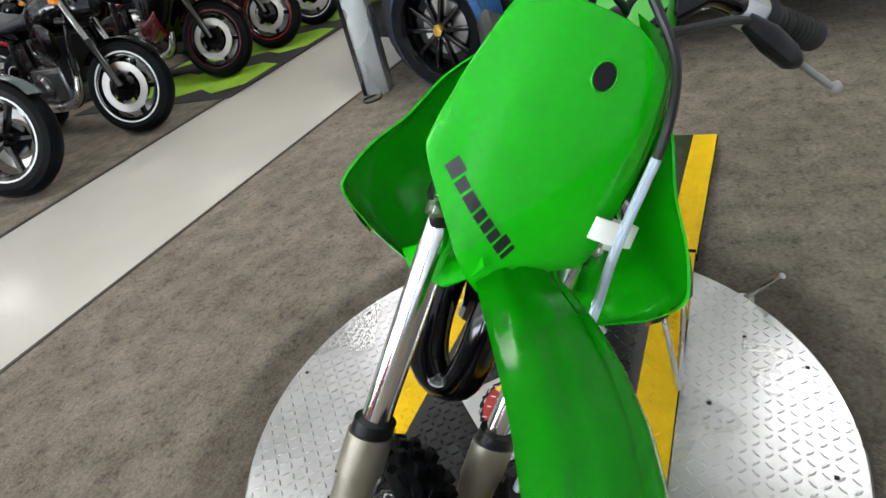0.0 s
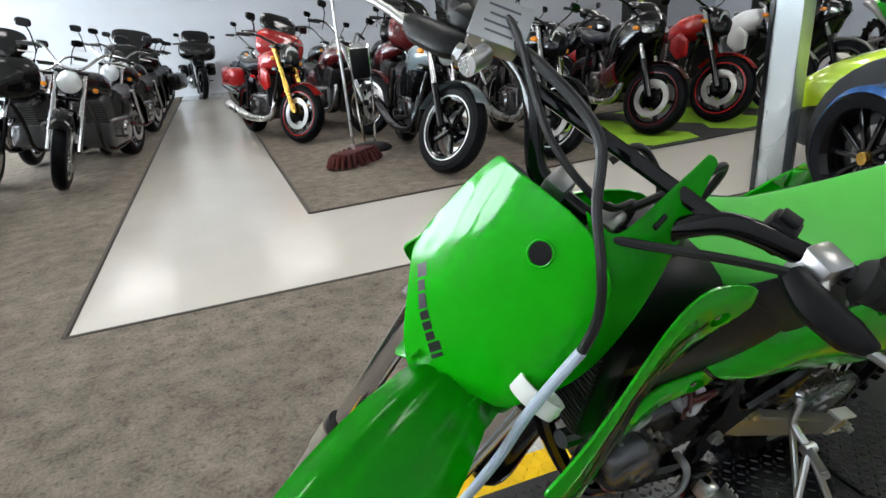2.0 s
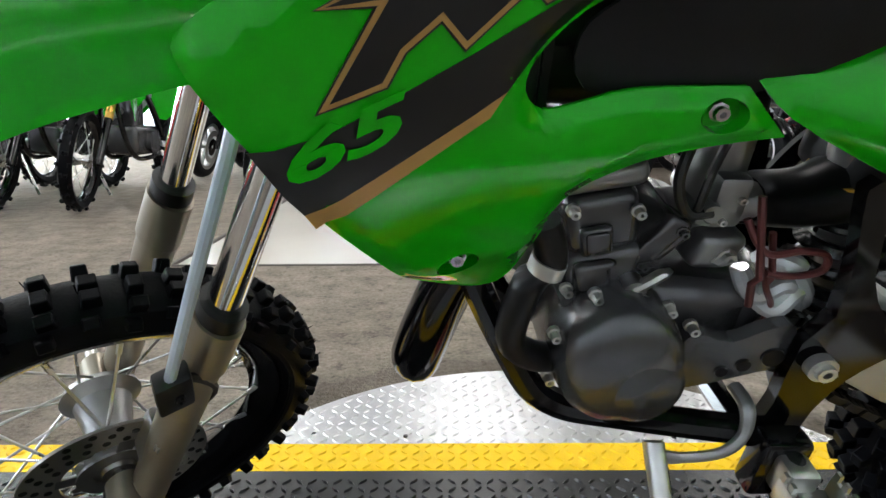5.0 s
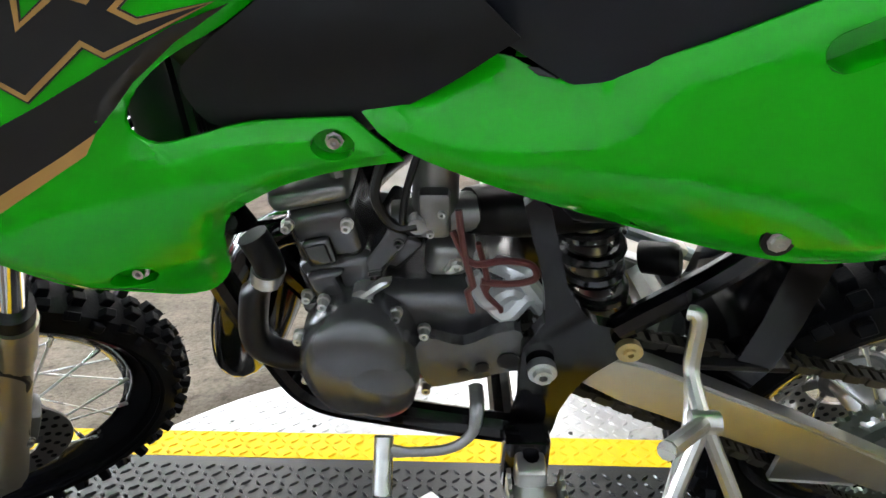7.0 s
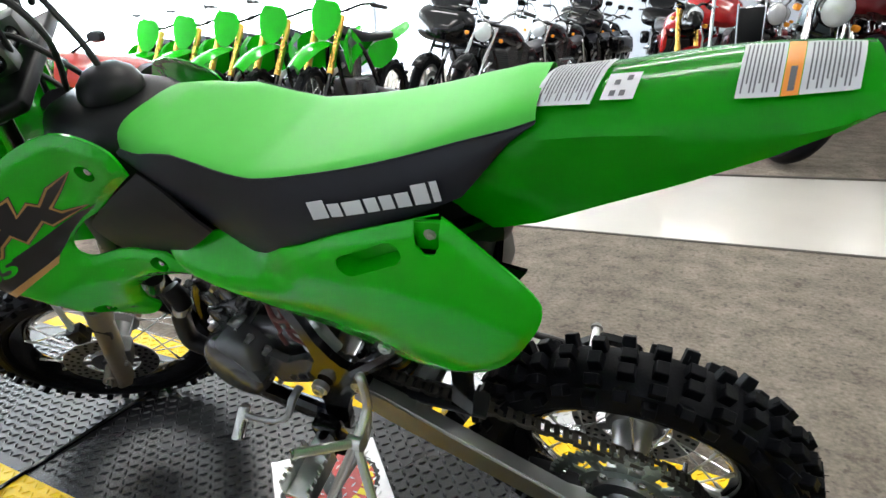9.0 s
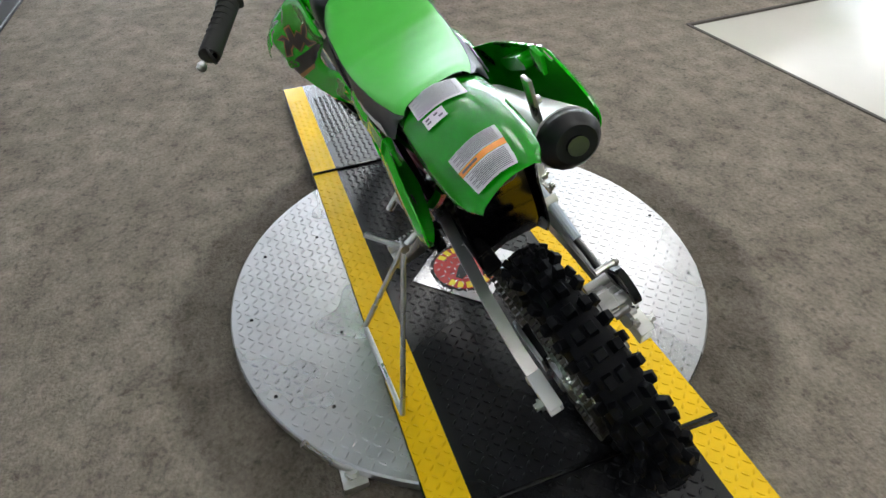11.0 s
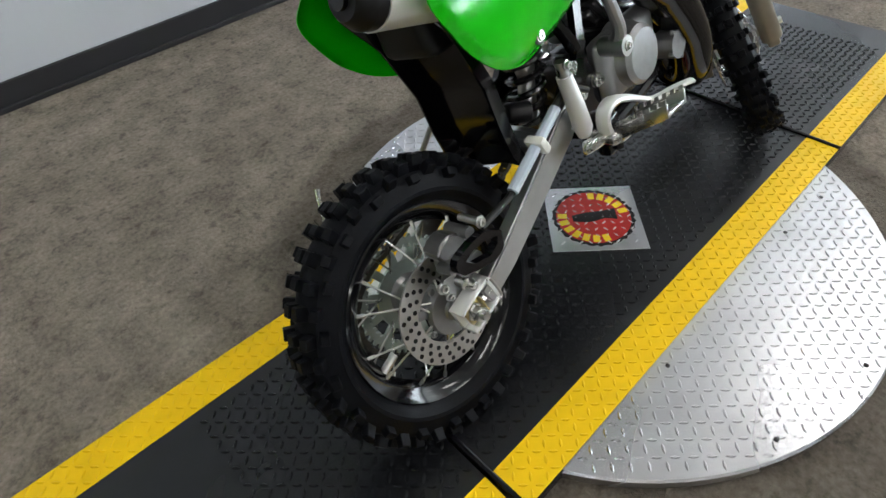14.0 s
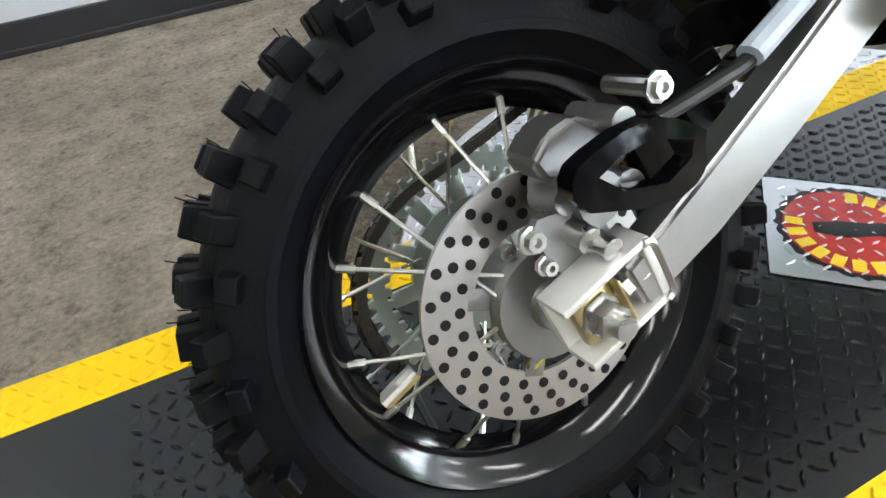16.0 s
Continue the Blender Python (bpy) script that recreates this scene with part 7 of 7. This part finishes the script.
street_bike("white naked bike with black frame on a lime mat", "naked", WHITEP, front_at(-4.48, -3.60, 82, 1.42, 5), accent=BLACKPAINT, turn=30, stripe=WHITEP)
street_bike("black sport bike on a lime mat", "sport", BLACKPAINT, front_at(-5.30, -3.66, 82, 1.42, 5), accent=WHITEP, turn=30)
street_bike("red naked bike with gold forks and red wheels", "naked", REDBIKE, front_at(-0.14, -5.62, 108, 1.42, 4), accent=BLACKPAINT, forkmat=GOLD, turn=22, stripe=REDBIKE)
street_bike("dark red cruiser with chrome forks", "cruiser", DARKRED, front_at(-0.86, -5.52, 105, 1.62, 4), forkmat=DARKCHROME, turn=22)
street_bike("red touring bike with luggage boxes", "touring", DARKRED, front_at(-1.58, -5.66, 105, 1.62, 4), forkmat=DARKCHROME)
street_bike("dark red cruiser with black seat", "cruiser", REDBIKE, front_at(-2.40, -5.76, 105, 1.62, 4), forkmat=DARKCHROME)
street_bike("black naked street bike", "naked", BLACKPAINT, front_at(-3.28, -5.80, 108, 1.42, 4))
street_bike("black sport bike with red panels", "sport", BLACKPAINT, front_at(-4.14, -5.88, 108, 1.42, 4), accent=REDBIKE)
street_bike("red touring bike against the wall", "touring", REDBIKE, front_at(-0.25, -7.60, 105, 1.62, 4), forkmat=DARKCHROME)
street_bike("black cruiser with chrome", "cruiser", BLACKPAINT, front_at(-1.02, -7.80, 105, 1.62, 4), forkmat=DARKCHROME)
street_bike("black touring bike with panniers", "touring", BLACKPAINT, front_at(-2.06, -7.95, 105, 1.62, 4), forkmat=DARKCHROME)
street_bike("black cruiser with chrome", "cruiser", BLACKPAINT, front_at(-0.05, -9.7, 105, 1.62, 4), forkmat=DARKCHROME)
# along the other side of the long aisle
street_bike("black touring bike with batwing fairing", "touring", BLACKPAINT, front_at(2.66, -5.45, 78, 1.62, 4), rim=ALU, turn=14)
street_bike("chrome and black cruiser with spoked wheels", "cruiser", BLACKPAINT, front_at(1.94, -4.88, 80, 1.62, 6), forkmat=DARKCHROME, turn=18)
street_bike("dark red cruiser with chrome", "cruiser", DARKRED, front_at(2.62, -6.6, 78, 1.62, 6), forkmat=DARKCHROME, turn=10)
street_bike("black cruiser with chrome forks", "cruiser", BLACKPAINT, front_at(1.90, -6.65, 80, 1.62, 6), forkmat=DARKCHROME, turn=14)
street_bike("black bobber with low seat", "bobber", BLACKPAINT, front_at(1.95, -7.9, 80, 1.62, 6), turn=14)
street_bike("black touring bike with windscreen", "touring", BLACKPAINT, front_at(2.0, -9.2, 80, 1.62, 6), turn=10)
street_bike("black cruiser with chrome parts", "cruiser", BLACKPAINT, front_at(2.05, -10.5, 80, 1.62, 6), forkmat=DARKCHROME)
street_bike("black cruiser with chrome parts", "bobber", BLACKPAINT, front_at(2.1, -11.8, 80, 1.62, 6))
street_bike("black touring bike facing down the long aisle", "touring", BLACKPAINT, front_at(1.05, -12.9, 95, 1.62, 2), turn=10, forkmat=DARKCHROME)


def far_dirt_bike(label, m, paint=GREEN, turn=14, group="green dirt bikes in a row"):
    e = thing("dirt_bike", label, "motorcycle", m, group)
    wb, rf, rr = 1.40, 0.34, 0.33
    fa, head = Vector((wb, 0, rf)), Vector((wb - 0.36, 0, 1.02))
    S = Matrix.Translation(fa) @ Matrix.Rotation(radians(turn), 4, (head - fa).normalized()) @ Matrix.Translation(-fa)
    for nm, x, r, w, bead, mm in (("front_wheel", wb, rf, 0.085, rf - 0.07, S), ("rear_wheel", 0, rr, 0.11, rr - 0.09, Matrix())):
        h = r - bead
        rim = part(nm, moved(rim_mesh(bead, w * 0.6), mm @ Matrix.Translation((x, 0, r))), BLACKPAINT, e)
        kn = [knob_block(bead + h * 0.80, y * w, 2 * math.pi * k / 30 + (0.1 if y else 0), w * 0.24, w * 0.3, h * 0.2, -y * 1.6) for k in range(30) for y in ((-0.36, 0.36) if k % 2 else (-0.15, 0.15))]
        part("tyre", moved(joined(lathe([(bead, -w * 0.36), (bead + h * 0.5, -w * 0.48), (bead + h * 0.8, -w * 0.3), (bead + h * 0.83, 0), (bead + h * 0.8, w * 0.3), (bead + h * 0.5, w * 0.48), (bead, w * 0.36)], 36), *kn), mm @ Matrix.Translation((x, 0, r))), RUBBER, rim)
        part("spokes", moved(joined(lathe([(0, -0.06), (0.045, -0.05), (0.03, 0), (0.045, 0.05), (0, 0.06)], 16), *[rod((0.04 * math.cos(a), 0.045 * (1 if k % 2 else -1), 0.04 * math.sin(a)), ((bead - 0.01) * math.cos(a + 0.3 * (1 if k % 4 < 2 else -1)), 0, (bead - 0.01) * math.sin(a + 0.3 * (1 if k % 4 < 2 else -1))), 0.002, 4) for k, a in ((k, 2 * math.pi * k / 24) for k in range(24))]), mm @ Matrix.Translation((x, 0, r))), STEEL, rim)
    for s in (-1, 1):
        bot, top = Vector((wb, s * 0.10, rf - 0.02)), Vector((head.x - 0.02, s * 0.10, head.z + 0.05))
        part("fork_slider", moved(rod(bot, bot.lerp(top, 0.42), 0.024, 12), S), BLACKPAINT, e)
        part("fork_tube", moved(rod(bot.lerp(top, 0.40), top, 0.028, 12), S), GOLD, e)
        part("grip", moved(rod((head.x - 0.24, s * 0.41, head.z + 0.15), (head.x - 0.19, s * 0.29, head.z + 0.16), 0.017, 8), S), GRIPRUBBER, e)
        sh = sheet(smooth_outline([(1.20, 0.86), (1.16, 0.70), (1.05, 0.60), (0.95, 0.66), (0.80, 0.74), (0.72, 0.80), (0.86, 0.92), (1.02, 0.96)], 2), lambda x, z: 0.13 + 0.10 * smoothstep(0.85, 1.2, x), 0.004, 0.06)
        sd = sheet(smooth_outline([(0.62, 0.80), (0.60, 0.66), (0.40, 0.60), (0.10, 0.72), (0.08, 0.84), (0.30, 0.86)], 2), lambda x, z: 0.12, 0.004, 0.06)
        mk = sheet([(1.12, 0.86), (0.98, 0.80), (0.84, 0.84), (0.98, 0.90)], lambda x, z: 0.134 + 0.10 * smoothstep(0.85, 1.2, x), 0.002, 0.06)
        for nm, b, mt in (("shroud", sh, paint), ("side_panel", sd, paint), ("shroud_mark", mk, DECALBLACK)):
            part(nm, b if s > 0 else mirror_y(b), mt, e)
        part("frame_spar", tube([(head.x, s * 0.04, head.z - 0.08), (0.75, s * 0.12, 0.80), (0.48, s * 0.12, 0.48)], 0.022, 8), BLACKPAINT, e)
        part("cradle", tube([(head.x, s * 0.03, head.z - 0.12), (1.0, s * 0.08, 0.50), (0.85, s * 0.10, 0.32), (0.48, s * 0.11, 0.34)], 0.018, 8), BLACKPAINT, e)
        part("swingarm", tube([(0, s * 0.11, rr), (0.46, s * 0.09, 0.42)], 0.024, 8), ALU, e)
    hb = [(head.x - 0.25, 0.42, head.z + 0.15), (head.x - 0.17, 0.24, head.z + 0.16), (head.x - 0.05, 0.08, head.z + 0.08)]
    part("handlebar", moved(tube([*hb, *[(x, -y, z) for x, y, z in hb[::-1]]], 0.013, 8), S), BLACKPAINT, e)
    pl = bmesh.new()
    pl.faces.new([pl.verts.new((head.x + 0.14 - 0.25 * (z - 0.9) - 1.0 * y * y, y, z)) for y, z in smooth_outline([(-0.10, 1.16), (-0.13, 1.05), (-0.09, 0.93), (0, 0.86), (0.09, 0.93), (0.13, 1.05), (0.10, 1.16), (0, 1.18)], 3)])
    bmesh.ops.triangulate(pl, faces=pl.faces[:])
    part("number_plate", moved(thicken(pl, Vector((-0.004, 0, 0))), S), paint, e)
    fr = []
    for x, z, w in ((head.x - 0.02, 0.86, 0.05), (head.x + 0.12, 0.88, 0.07), (wb, 0.85, 0.08), (wb + 0.18, 0.80, 0.075), (wb + 0.34, 0.72, 0.05)):
        fr.append([(x, u * w, z - 0.035 * u * u) for u in np.linspace(-1, 1, 7)])
    g = loft(fr, False)
    part("front_fender", moved(thicken(g, Vector((0, 0, -0.004))), S), paint, e)
    rf2 = []
    for x, z, w in ((0.20, 0.88, 0.11), (0.0, 0.93, 0.11), (-0.2, 0.98, 0.09), (-0.34, 1.02, 0.05)):
        rf2.append([(x, u * w, z - 0.05 * u * u) for u in np.linspace(-1, 1, 7)])
    part("rear_fender", thicken(loft(rf2, False), Vector((0, 0, -0.004))), paint, e)
    part("seat", blob([(0.10, 0.09, 0.86, 0.93), (0.35, 0.10, 0.84, 0.92), (0.62, 0.09, 0.84, 0.93), (0.88, 0.05, 0.92, 1.0)]), BLACKVINYL, e, angle=60)
    part("engine", joined(box(0.52, 0.90, -0.12, 0.12, 0.34, 0.56, 0.04, 3), box(0.70, 0.86, -0.09, 0.09, 0.54, 0.78, 0.02), rod((0.66, -0.15, 0.44), (0.66, 0.15, 0.44), 0.09, 20)), ENGINE, e)
    part("exhaust", tube([(0.86, 0, 0.66), (1.0, -0.06, 0.56), (0.92, -0.12, 0.42), (0.5, -0.13, 0.60), (0.1, -0.14, 0.80), (-0.12, -0.14, 0.86)], [0.02, 0.022, 0.022, 0.022, 0.05, 0.05], 12), ALU, e)
    part("kick_stand", joined(rod((0.5, 0.12, 0.36), (0.62, 0.34, 0.0), 0.012, 8), rod((0.62, 0.34, 0.0), (0.52, 0.36, 0.0), 0.010, 8)), STEEL, e)
    return e


first_dirt = far_dirt_bike("green motocross bike with gold forks on its stand", front_at(2.56, -3.20, 92, 1.40, 4))
for k in range(1, 5):
    copy_thing(first_dirt, front_at(2.56 + 0.62 * k, -3.20 - 0.06 * k, 92, 1.40, 4))
for k in range(5):
    copy_thing(first_dirt, front_at(-5.5 - 0.7 * k, -1.66 - 0.1 * k, 40, 1.40, 4))
for k in range(4):
    copy_thing(first_dirt, front_at(-7.3 - 0.7 * k, -4.05 - 0.1 * k, 60, 1.40, 4))


# open three-wheeled roadsters
def roadster(label, paint, m, steer):
    e = thing("roadster", label, "car", m, "low open roadsters")
    def shell(z0, z1, grow, mat_, nm, lab, x_from=-2.7):
        rings = []
        for x, hw, b, t in ((0.95, 0.30, 0.30, 0.44), (0.80, 0.52, 0.26, 0.56), (0.45, 0.70, 0.24, 0.72), (0.0, 0.78, 0.20, 0.84), (-0.5, 0.80, 0.18, 0.90), (-1.1, 0.80, 0.18, 0.92), (-1.7, 0.76, 0.20, 0.94), (-2.3, 0.62, 0.26, 0.92), (-2.7, 0.36, 0.36, 0.80)):
            zb, zt = b + (t - b) * z0, b + (t - b) * z1
            pr = [(hw * 0.86 + grow, zb), (hw + grow, zb + (zt - zb) * 0.15), (hw * 0.99 + grow, zb + (zt - zb) * 0.6), (hw * 0.90 + grow, zb + (zt - zb) * 0.9), (hw * 0.72, zt)]
            rings.append([(x, y, z) for y, z in pr] + [(x, -y, z) for y, z in pr[::-1]])
        return part(nm, loft(rings), mat_, e, lab, angle=50)
    shell(0.0, 0.50, -0.01, MATBLACK, "lower_body", "matt black lower body")
    shell(0.46, 1.0, 0.0, paint, "upper_body", "glossy painted upper body")
    for s in (-1, 1):
        part("wheel_arch", at(lathe([(0, -0.10), (0.40, -0.10), (0.41, 0.0), (0.40, 0.06), (0, 0.06)], 32), 0.0, s * 0.74, 0.36), BLACKPLASTIC, e)
        W = Matrix.Translation((0.0, s * 0.86, 0.325)) @ Matrix.Rotation(radians(steer), 4, "Z")
        ty = part("front_wheel", moved(lathe([(0.23, -0.105), (0.29, -0.115), (0.322, -0.09), (0.325, 0), (0.322, 0.09), (0.29, 0.115), (0.23, 0.105)], 40), W), RUBBER, e, "wide low tyre")
        part("tyre_wrap", moved(lathe([(0.300, -0.112), (0.327, -0.09), (0.330, 0), (0.327, 0.09), (0.300, 0.112)], 40), W), BLUEWRAP, ty, "crinkled blue plastic wrap")
        part("rim", moved(joined(lathe([(0.235, -0.11), (0.215, -0.08), (0.205, 0), (0.215, 0.08), (0.235, 0.11)], 36), lathe([(0, 0.06), (0.05, 0.07), (0.06, 0.05), (0.05, 0.0), (0, 0.0)], 18) if s > 0 else lathe([(0, 0), (0.05, 0), (0.06, -0.05), (0.05, -0.07), (0, -0.06)], 18),
                                 *[moved(box(0.04, 0.225, s * 0.055 - 0.018, s * 0.055 + 0.018, -0.012, 0.012, 0.004), Matrix.Rotation(2 * math.pi * k / 10, 4, "Y")) for k in range(10)]), W), BLACKPAINT, ty, "black ten-spoke rim")
        part("hub_cap", moved(at(lathe([(0, -0.012), (0.03, -0.01), (0.03, 0.01), (0, 0.012)], 18), 0, s * 0.075, 0), W), GOLD, ty)
        part("brake_disc", moved(lathe([(0.06, -0.01), (0.15, -0.01), (0.15, 0.01), (0.06, 0.01)], 28, closed=True), W), DISCSTEEL, ty)
        part("side_vent", joined(*[at(moved(box(-0.03, 0.03, -0.01, 0.012, -0.09, 0.09, 0.008), Matrix.Rotation(radians(20), 4, "Y")), -0.85 - k * 0.11, s * 0.785, 0.76) for k in range(4)]), CHROME, e, "slanted chrome vent fins")
        part("mirror", joined(rod((-0.62, s * 0.62, 0.88), (-0.58, s * 0.84, 0.98), 0.012, 8), at(moved(blob([(-0.03, 0.07, -0.03, 0.03), (0.02, 0.08, -0.05, 0.05), (0.05, 0.04, -0.03, 0.03)], 12), Matrix()), -0.58, s * 0.88, 0.99)), BLACKPLASTIC, e)
        part("sill_line", box(-2.2, -0.5, s * 0.795 - 0.006, s * 0.795 + 0.006, 0.200, 0.209, 0.003), STEEL, e)
    part("cockpit", blob([(-2.0, 0.46, 0.80, 0.96), (-1.6, 0.60, 0.78, 0.975), (-0.9, 0.60, 0.76, 0.955), (-0.65, 0.46, 0.78, 0.93)]), BLACKVINYL, e)
    for s in (-1, 1):
        part("seat", at(blob([(-1.95, 0.18, 0.7, 1.12), (-1.85, 0.20, 0.7, 1.14), (-1.70, 0.14, 0.7, 0.98)]), 0, s * 0.28, 0), BLACKVINYL, e)
    part("windscreen", at(blob([(-0.75, 0.50, 0.90, 1.10), (-0.70, 0.50, 0.90, 1.08), (-0.62, 0.46, 0.90, 0.96)]), 0, 0, 0), BLACKPAINT, e)
    part("rear_wheel", at(lathe([(0, -0.11), (0.22, -0.11), (0.31, -0.10), (0.32, 0), (0.31, 0.10), (0.22, 0.11), (0, 0.11)], 36), -2.25, 0, 0.32), RUBBER, e)
    return e


lime_car = roadster("lime green and black open roadster with wrapped wheels", LIME, pose(-3.10, -1.13, 0.0, 0, 0, -86), -18)
roadster("red and black open roadster with wrapped wheels", REDCAR, pose(4.75, -2.85, 0.0, 0, 0, -84), -14)
tag = thing("price_tag", "white card tag on a blue ribbon hanging on the roadster", "tag", pose(-2.31, -0.35, 0.0))
part("card", box(-0.004, 0.0, -0.07, 0.07, 0.66, 0.86, 0.0015), PAPER, tag)
part("ribbon", blob([(-0.03, 0.03, 0.84, 0.92), (0.0, 0.05, 0.85, 0.98), (0.03, 0.02, 0.90, 0.96)], 12), BLUECLOTH, tag)

# post between carpet and cross aisle
post = thing("display_post", "square pale metal post standing at the aisle edge", "post", pose(-2.22, -1.60, 0, 0, 0, 8))
part("shaft", box(-0.05, 0.05, -0.085, 0.085, 0.0, 3.3, 0.004), PILLARM, post)
part("edge_trim", box(0.05, 0.056, -0.085, -0.06, 0.0, 3.3), BLACKPAINT, post, smooth=False)
part("cable_loop", tube([(0.07, 0.0, 0.006), (0.14, -0.05, 0.006), (0.20, 0.0, 0.006), (0.15, 0.06, 0.006), (0.08, 0.05, 0.02)], 0.006, 8), HOSE, post)

# mats under the street bikes
def floor_mat(x0, x1, y0, y1, yaw, label):
    t = thing("floor_mat", label, "mat", pose(0, 0, 0.0005))
    c = Vector(((x0 + x1) / 2, (y0 + y1) / 2, 0))
    R = Matrix.Translation(c) @ Matrix.Rotation(radians(yaw), 4, "Z") @ Matrix.Translation(-c)
    part("base", moved(box(x0, x1, y0, y1, 0.0, 0.006, 0.002), R), MATBLACK, t)
    rnd = random.Random(5)
    x = x0 + 0.1
    while x < x1 - 0.5:
        w = 0.5 + rnd.random() * 0.3
        bm = bmesh.new()
        pts = []
        n = 7
        for i in range(n + 1):
            pts.append((x + 0.1 * (i % 2), y0 + 0.12 + (y1 - y0 - 0.2) * i / n))
        for i in range(n, -1, -1):
            pts.append((x + w - 0.14 * (i % 2), y0 + 0.12 + (y1 - y0 - 0.2) * i / n))
        bm.faces.new([bm.verts.new((a, b, 0.0072)) for a, b in pts])
        part("green_print", moved(bm, R), MATGREEN, t, smooth=False)
        x += w + 0.25
    return t


floor_mat(-7.2, -2.30, -4.9, -3.14, 3.5, "black rubber mat with jagged lime print under street bikes")

# dust mop lying on the carpet with its pole upright
mop = thing("dust_mop", "maroon dust mop head with a grey pole leaning upright", "mop", pose(-0.40, -4.20, 0, 0, 0, 40))
rings = []
rnd = random.Random(2)
yarn = part("mop_yarn", joined(*[tube([(0.24 * math.cos(a) * f, 0.13 * math.sin(a) * f, 0.10), (0.27 * math.cos(a) * f, 0.15 * math.sin(a) * f, 0.06 + 0.03 * rnd.random()), (0.30 * math.cos(a) * f, 0.18 * math.sin(a) * f, 0.012)], 0.016, 6, 3) for f in (0.35, 0.7, 1.0) for a in (2 * math.pi * k / 26 for k in range(26))]), MOPRED, mop)
tagged(yarn, kind="stuff")
part("mop_frame", box(-0.2, 0.2, -0.09, 0.09, 0.09, 0.12, 0.02), MOPRED, mop)
part("pole", tube([(0, 0, 0.10), (-0.02, -0.02, 0.6), (-0.06, -0.06, 1.35)], 0.012, 8), STEEL, mop)

# green step stool by the dirt bikes
st = thing("step_stool", "green metal step stool with black top", "stool", pose(3.36, -2.95, 0, 0, 0, 20))
for s in (-1, 1):
    part("side", joined(*[rod((s * 0.20 + s * 0.05 * (1 - h), y, h * 0.0), (s * 0.17, y * 0.7, 0.42), 0.016, 8) for y, h in ((-0.17, 0), (0.17, 0))], box(s * 0.20 - 0.01, s * 0.20 + 0.01, -0.13, 0.13, 0.15, 0.19, 0.004)), GREEN, st)
part("panel", joined(box(-0.19, 0.19, -0.150, -0.142, 0.0, 0.10, 0.003), box(-0.19, -0.10, -0.150, -0.142, 0.10, 0.34, 0.003), box(0.10, 0.19, -0.150, -0.142, 0.10, 0.34, 0.003), box(-0.19, 0.19, -0.150, -0.142, 0.34, 0.42, 0.003)), GREEN, st)
part("top", box(-0.22, 0.22, -0.16, 0.16, 0.42, 0.45, 0.008), BLACKPLASTIC, st)

# tall banners at the back of the street bikes
for x, y, w in ((-2.4, -6.5, 0.75), (-5.0, -6.3, 0.9), (-6.9, -6.0, 0.9)):
    b = thing("banner_stand", "tall black banner with lime edge stripe", "banner", pose(x, y, 0, 0, 0, 12), "banners behind the bikes")
    part("panel", box(-w / 2, w / 2, -0.01, 0.01, 0.06, 2.3, 0.003), MATBLACK, b)
    part("stripe", moved(box(-0.05, 0.05, 0.011, 0.014, 0.0, 2.0), Matrix.Translation((w * 0.28, 0, 0.2)) @ Matrix.Rotation(radians(-9), 4, "Y")), MATGREEN, b, smooth=False)
    part("foot", box(-w / 2, w / 2, -0.12, 0.12, 0.0, 0.06, 0.01), BLACKPLASTIC, b)

# board on a two-post stand beside the mop
sg = thing("sign_stand", "small black board on a chrome two-post floor stand", "sign", pose(-0.66, -4.72, 0, 0, 0, 12))
part("base", lathe([(0, 0.0), (0.20, 0.0), (0.21, 0.012), (0.16, 0.05), (0, 0.07)], 28, "Z"), BLACKPLASTIC, sg)
for s in (-1, 1):
    part("upright", tube([(s * 0.05, 0, 0.05), (s * 0.08, 0, 0.4), (s * 0.10, 0, 0.95)], 0.012, 8), CHROME, sg)
part("board", box(-0.09, 0.09, -0.008, 0.012, 0.66, 0.92, 0.004), BLACKPLASTIC, sg)
part("board_frame", box(-0.10, 0.10, -0.012, -0.006, 0.65, 0.93, 0.003), CHROME, sg)
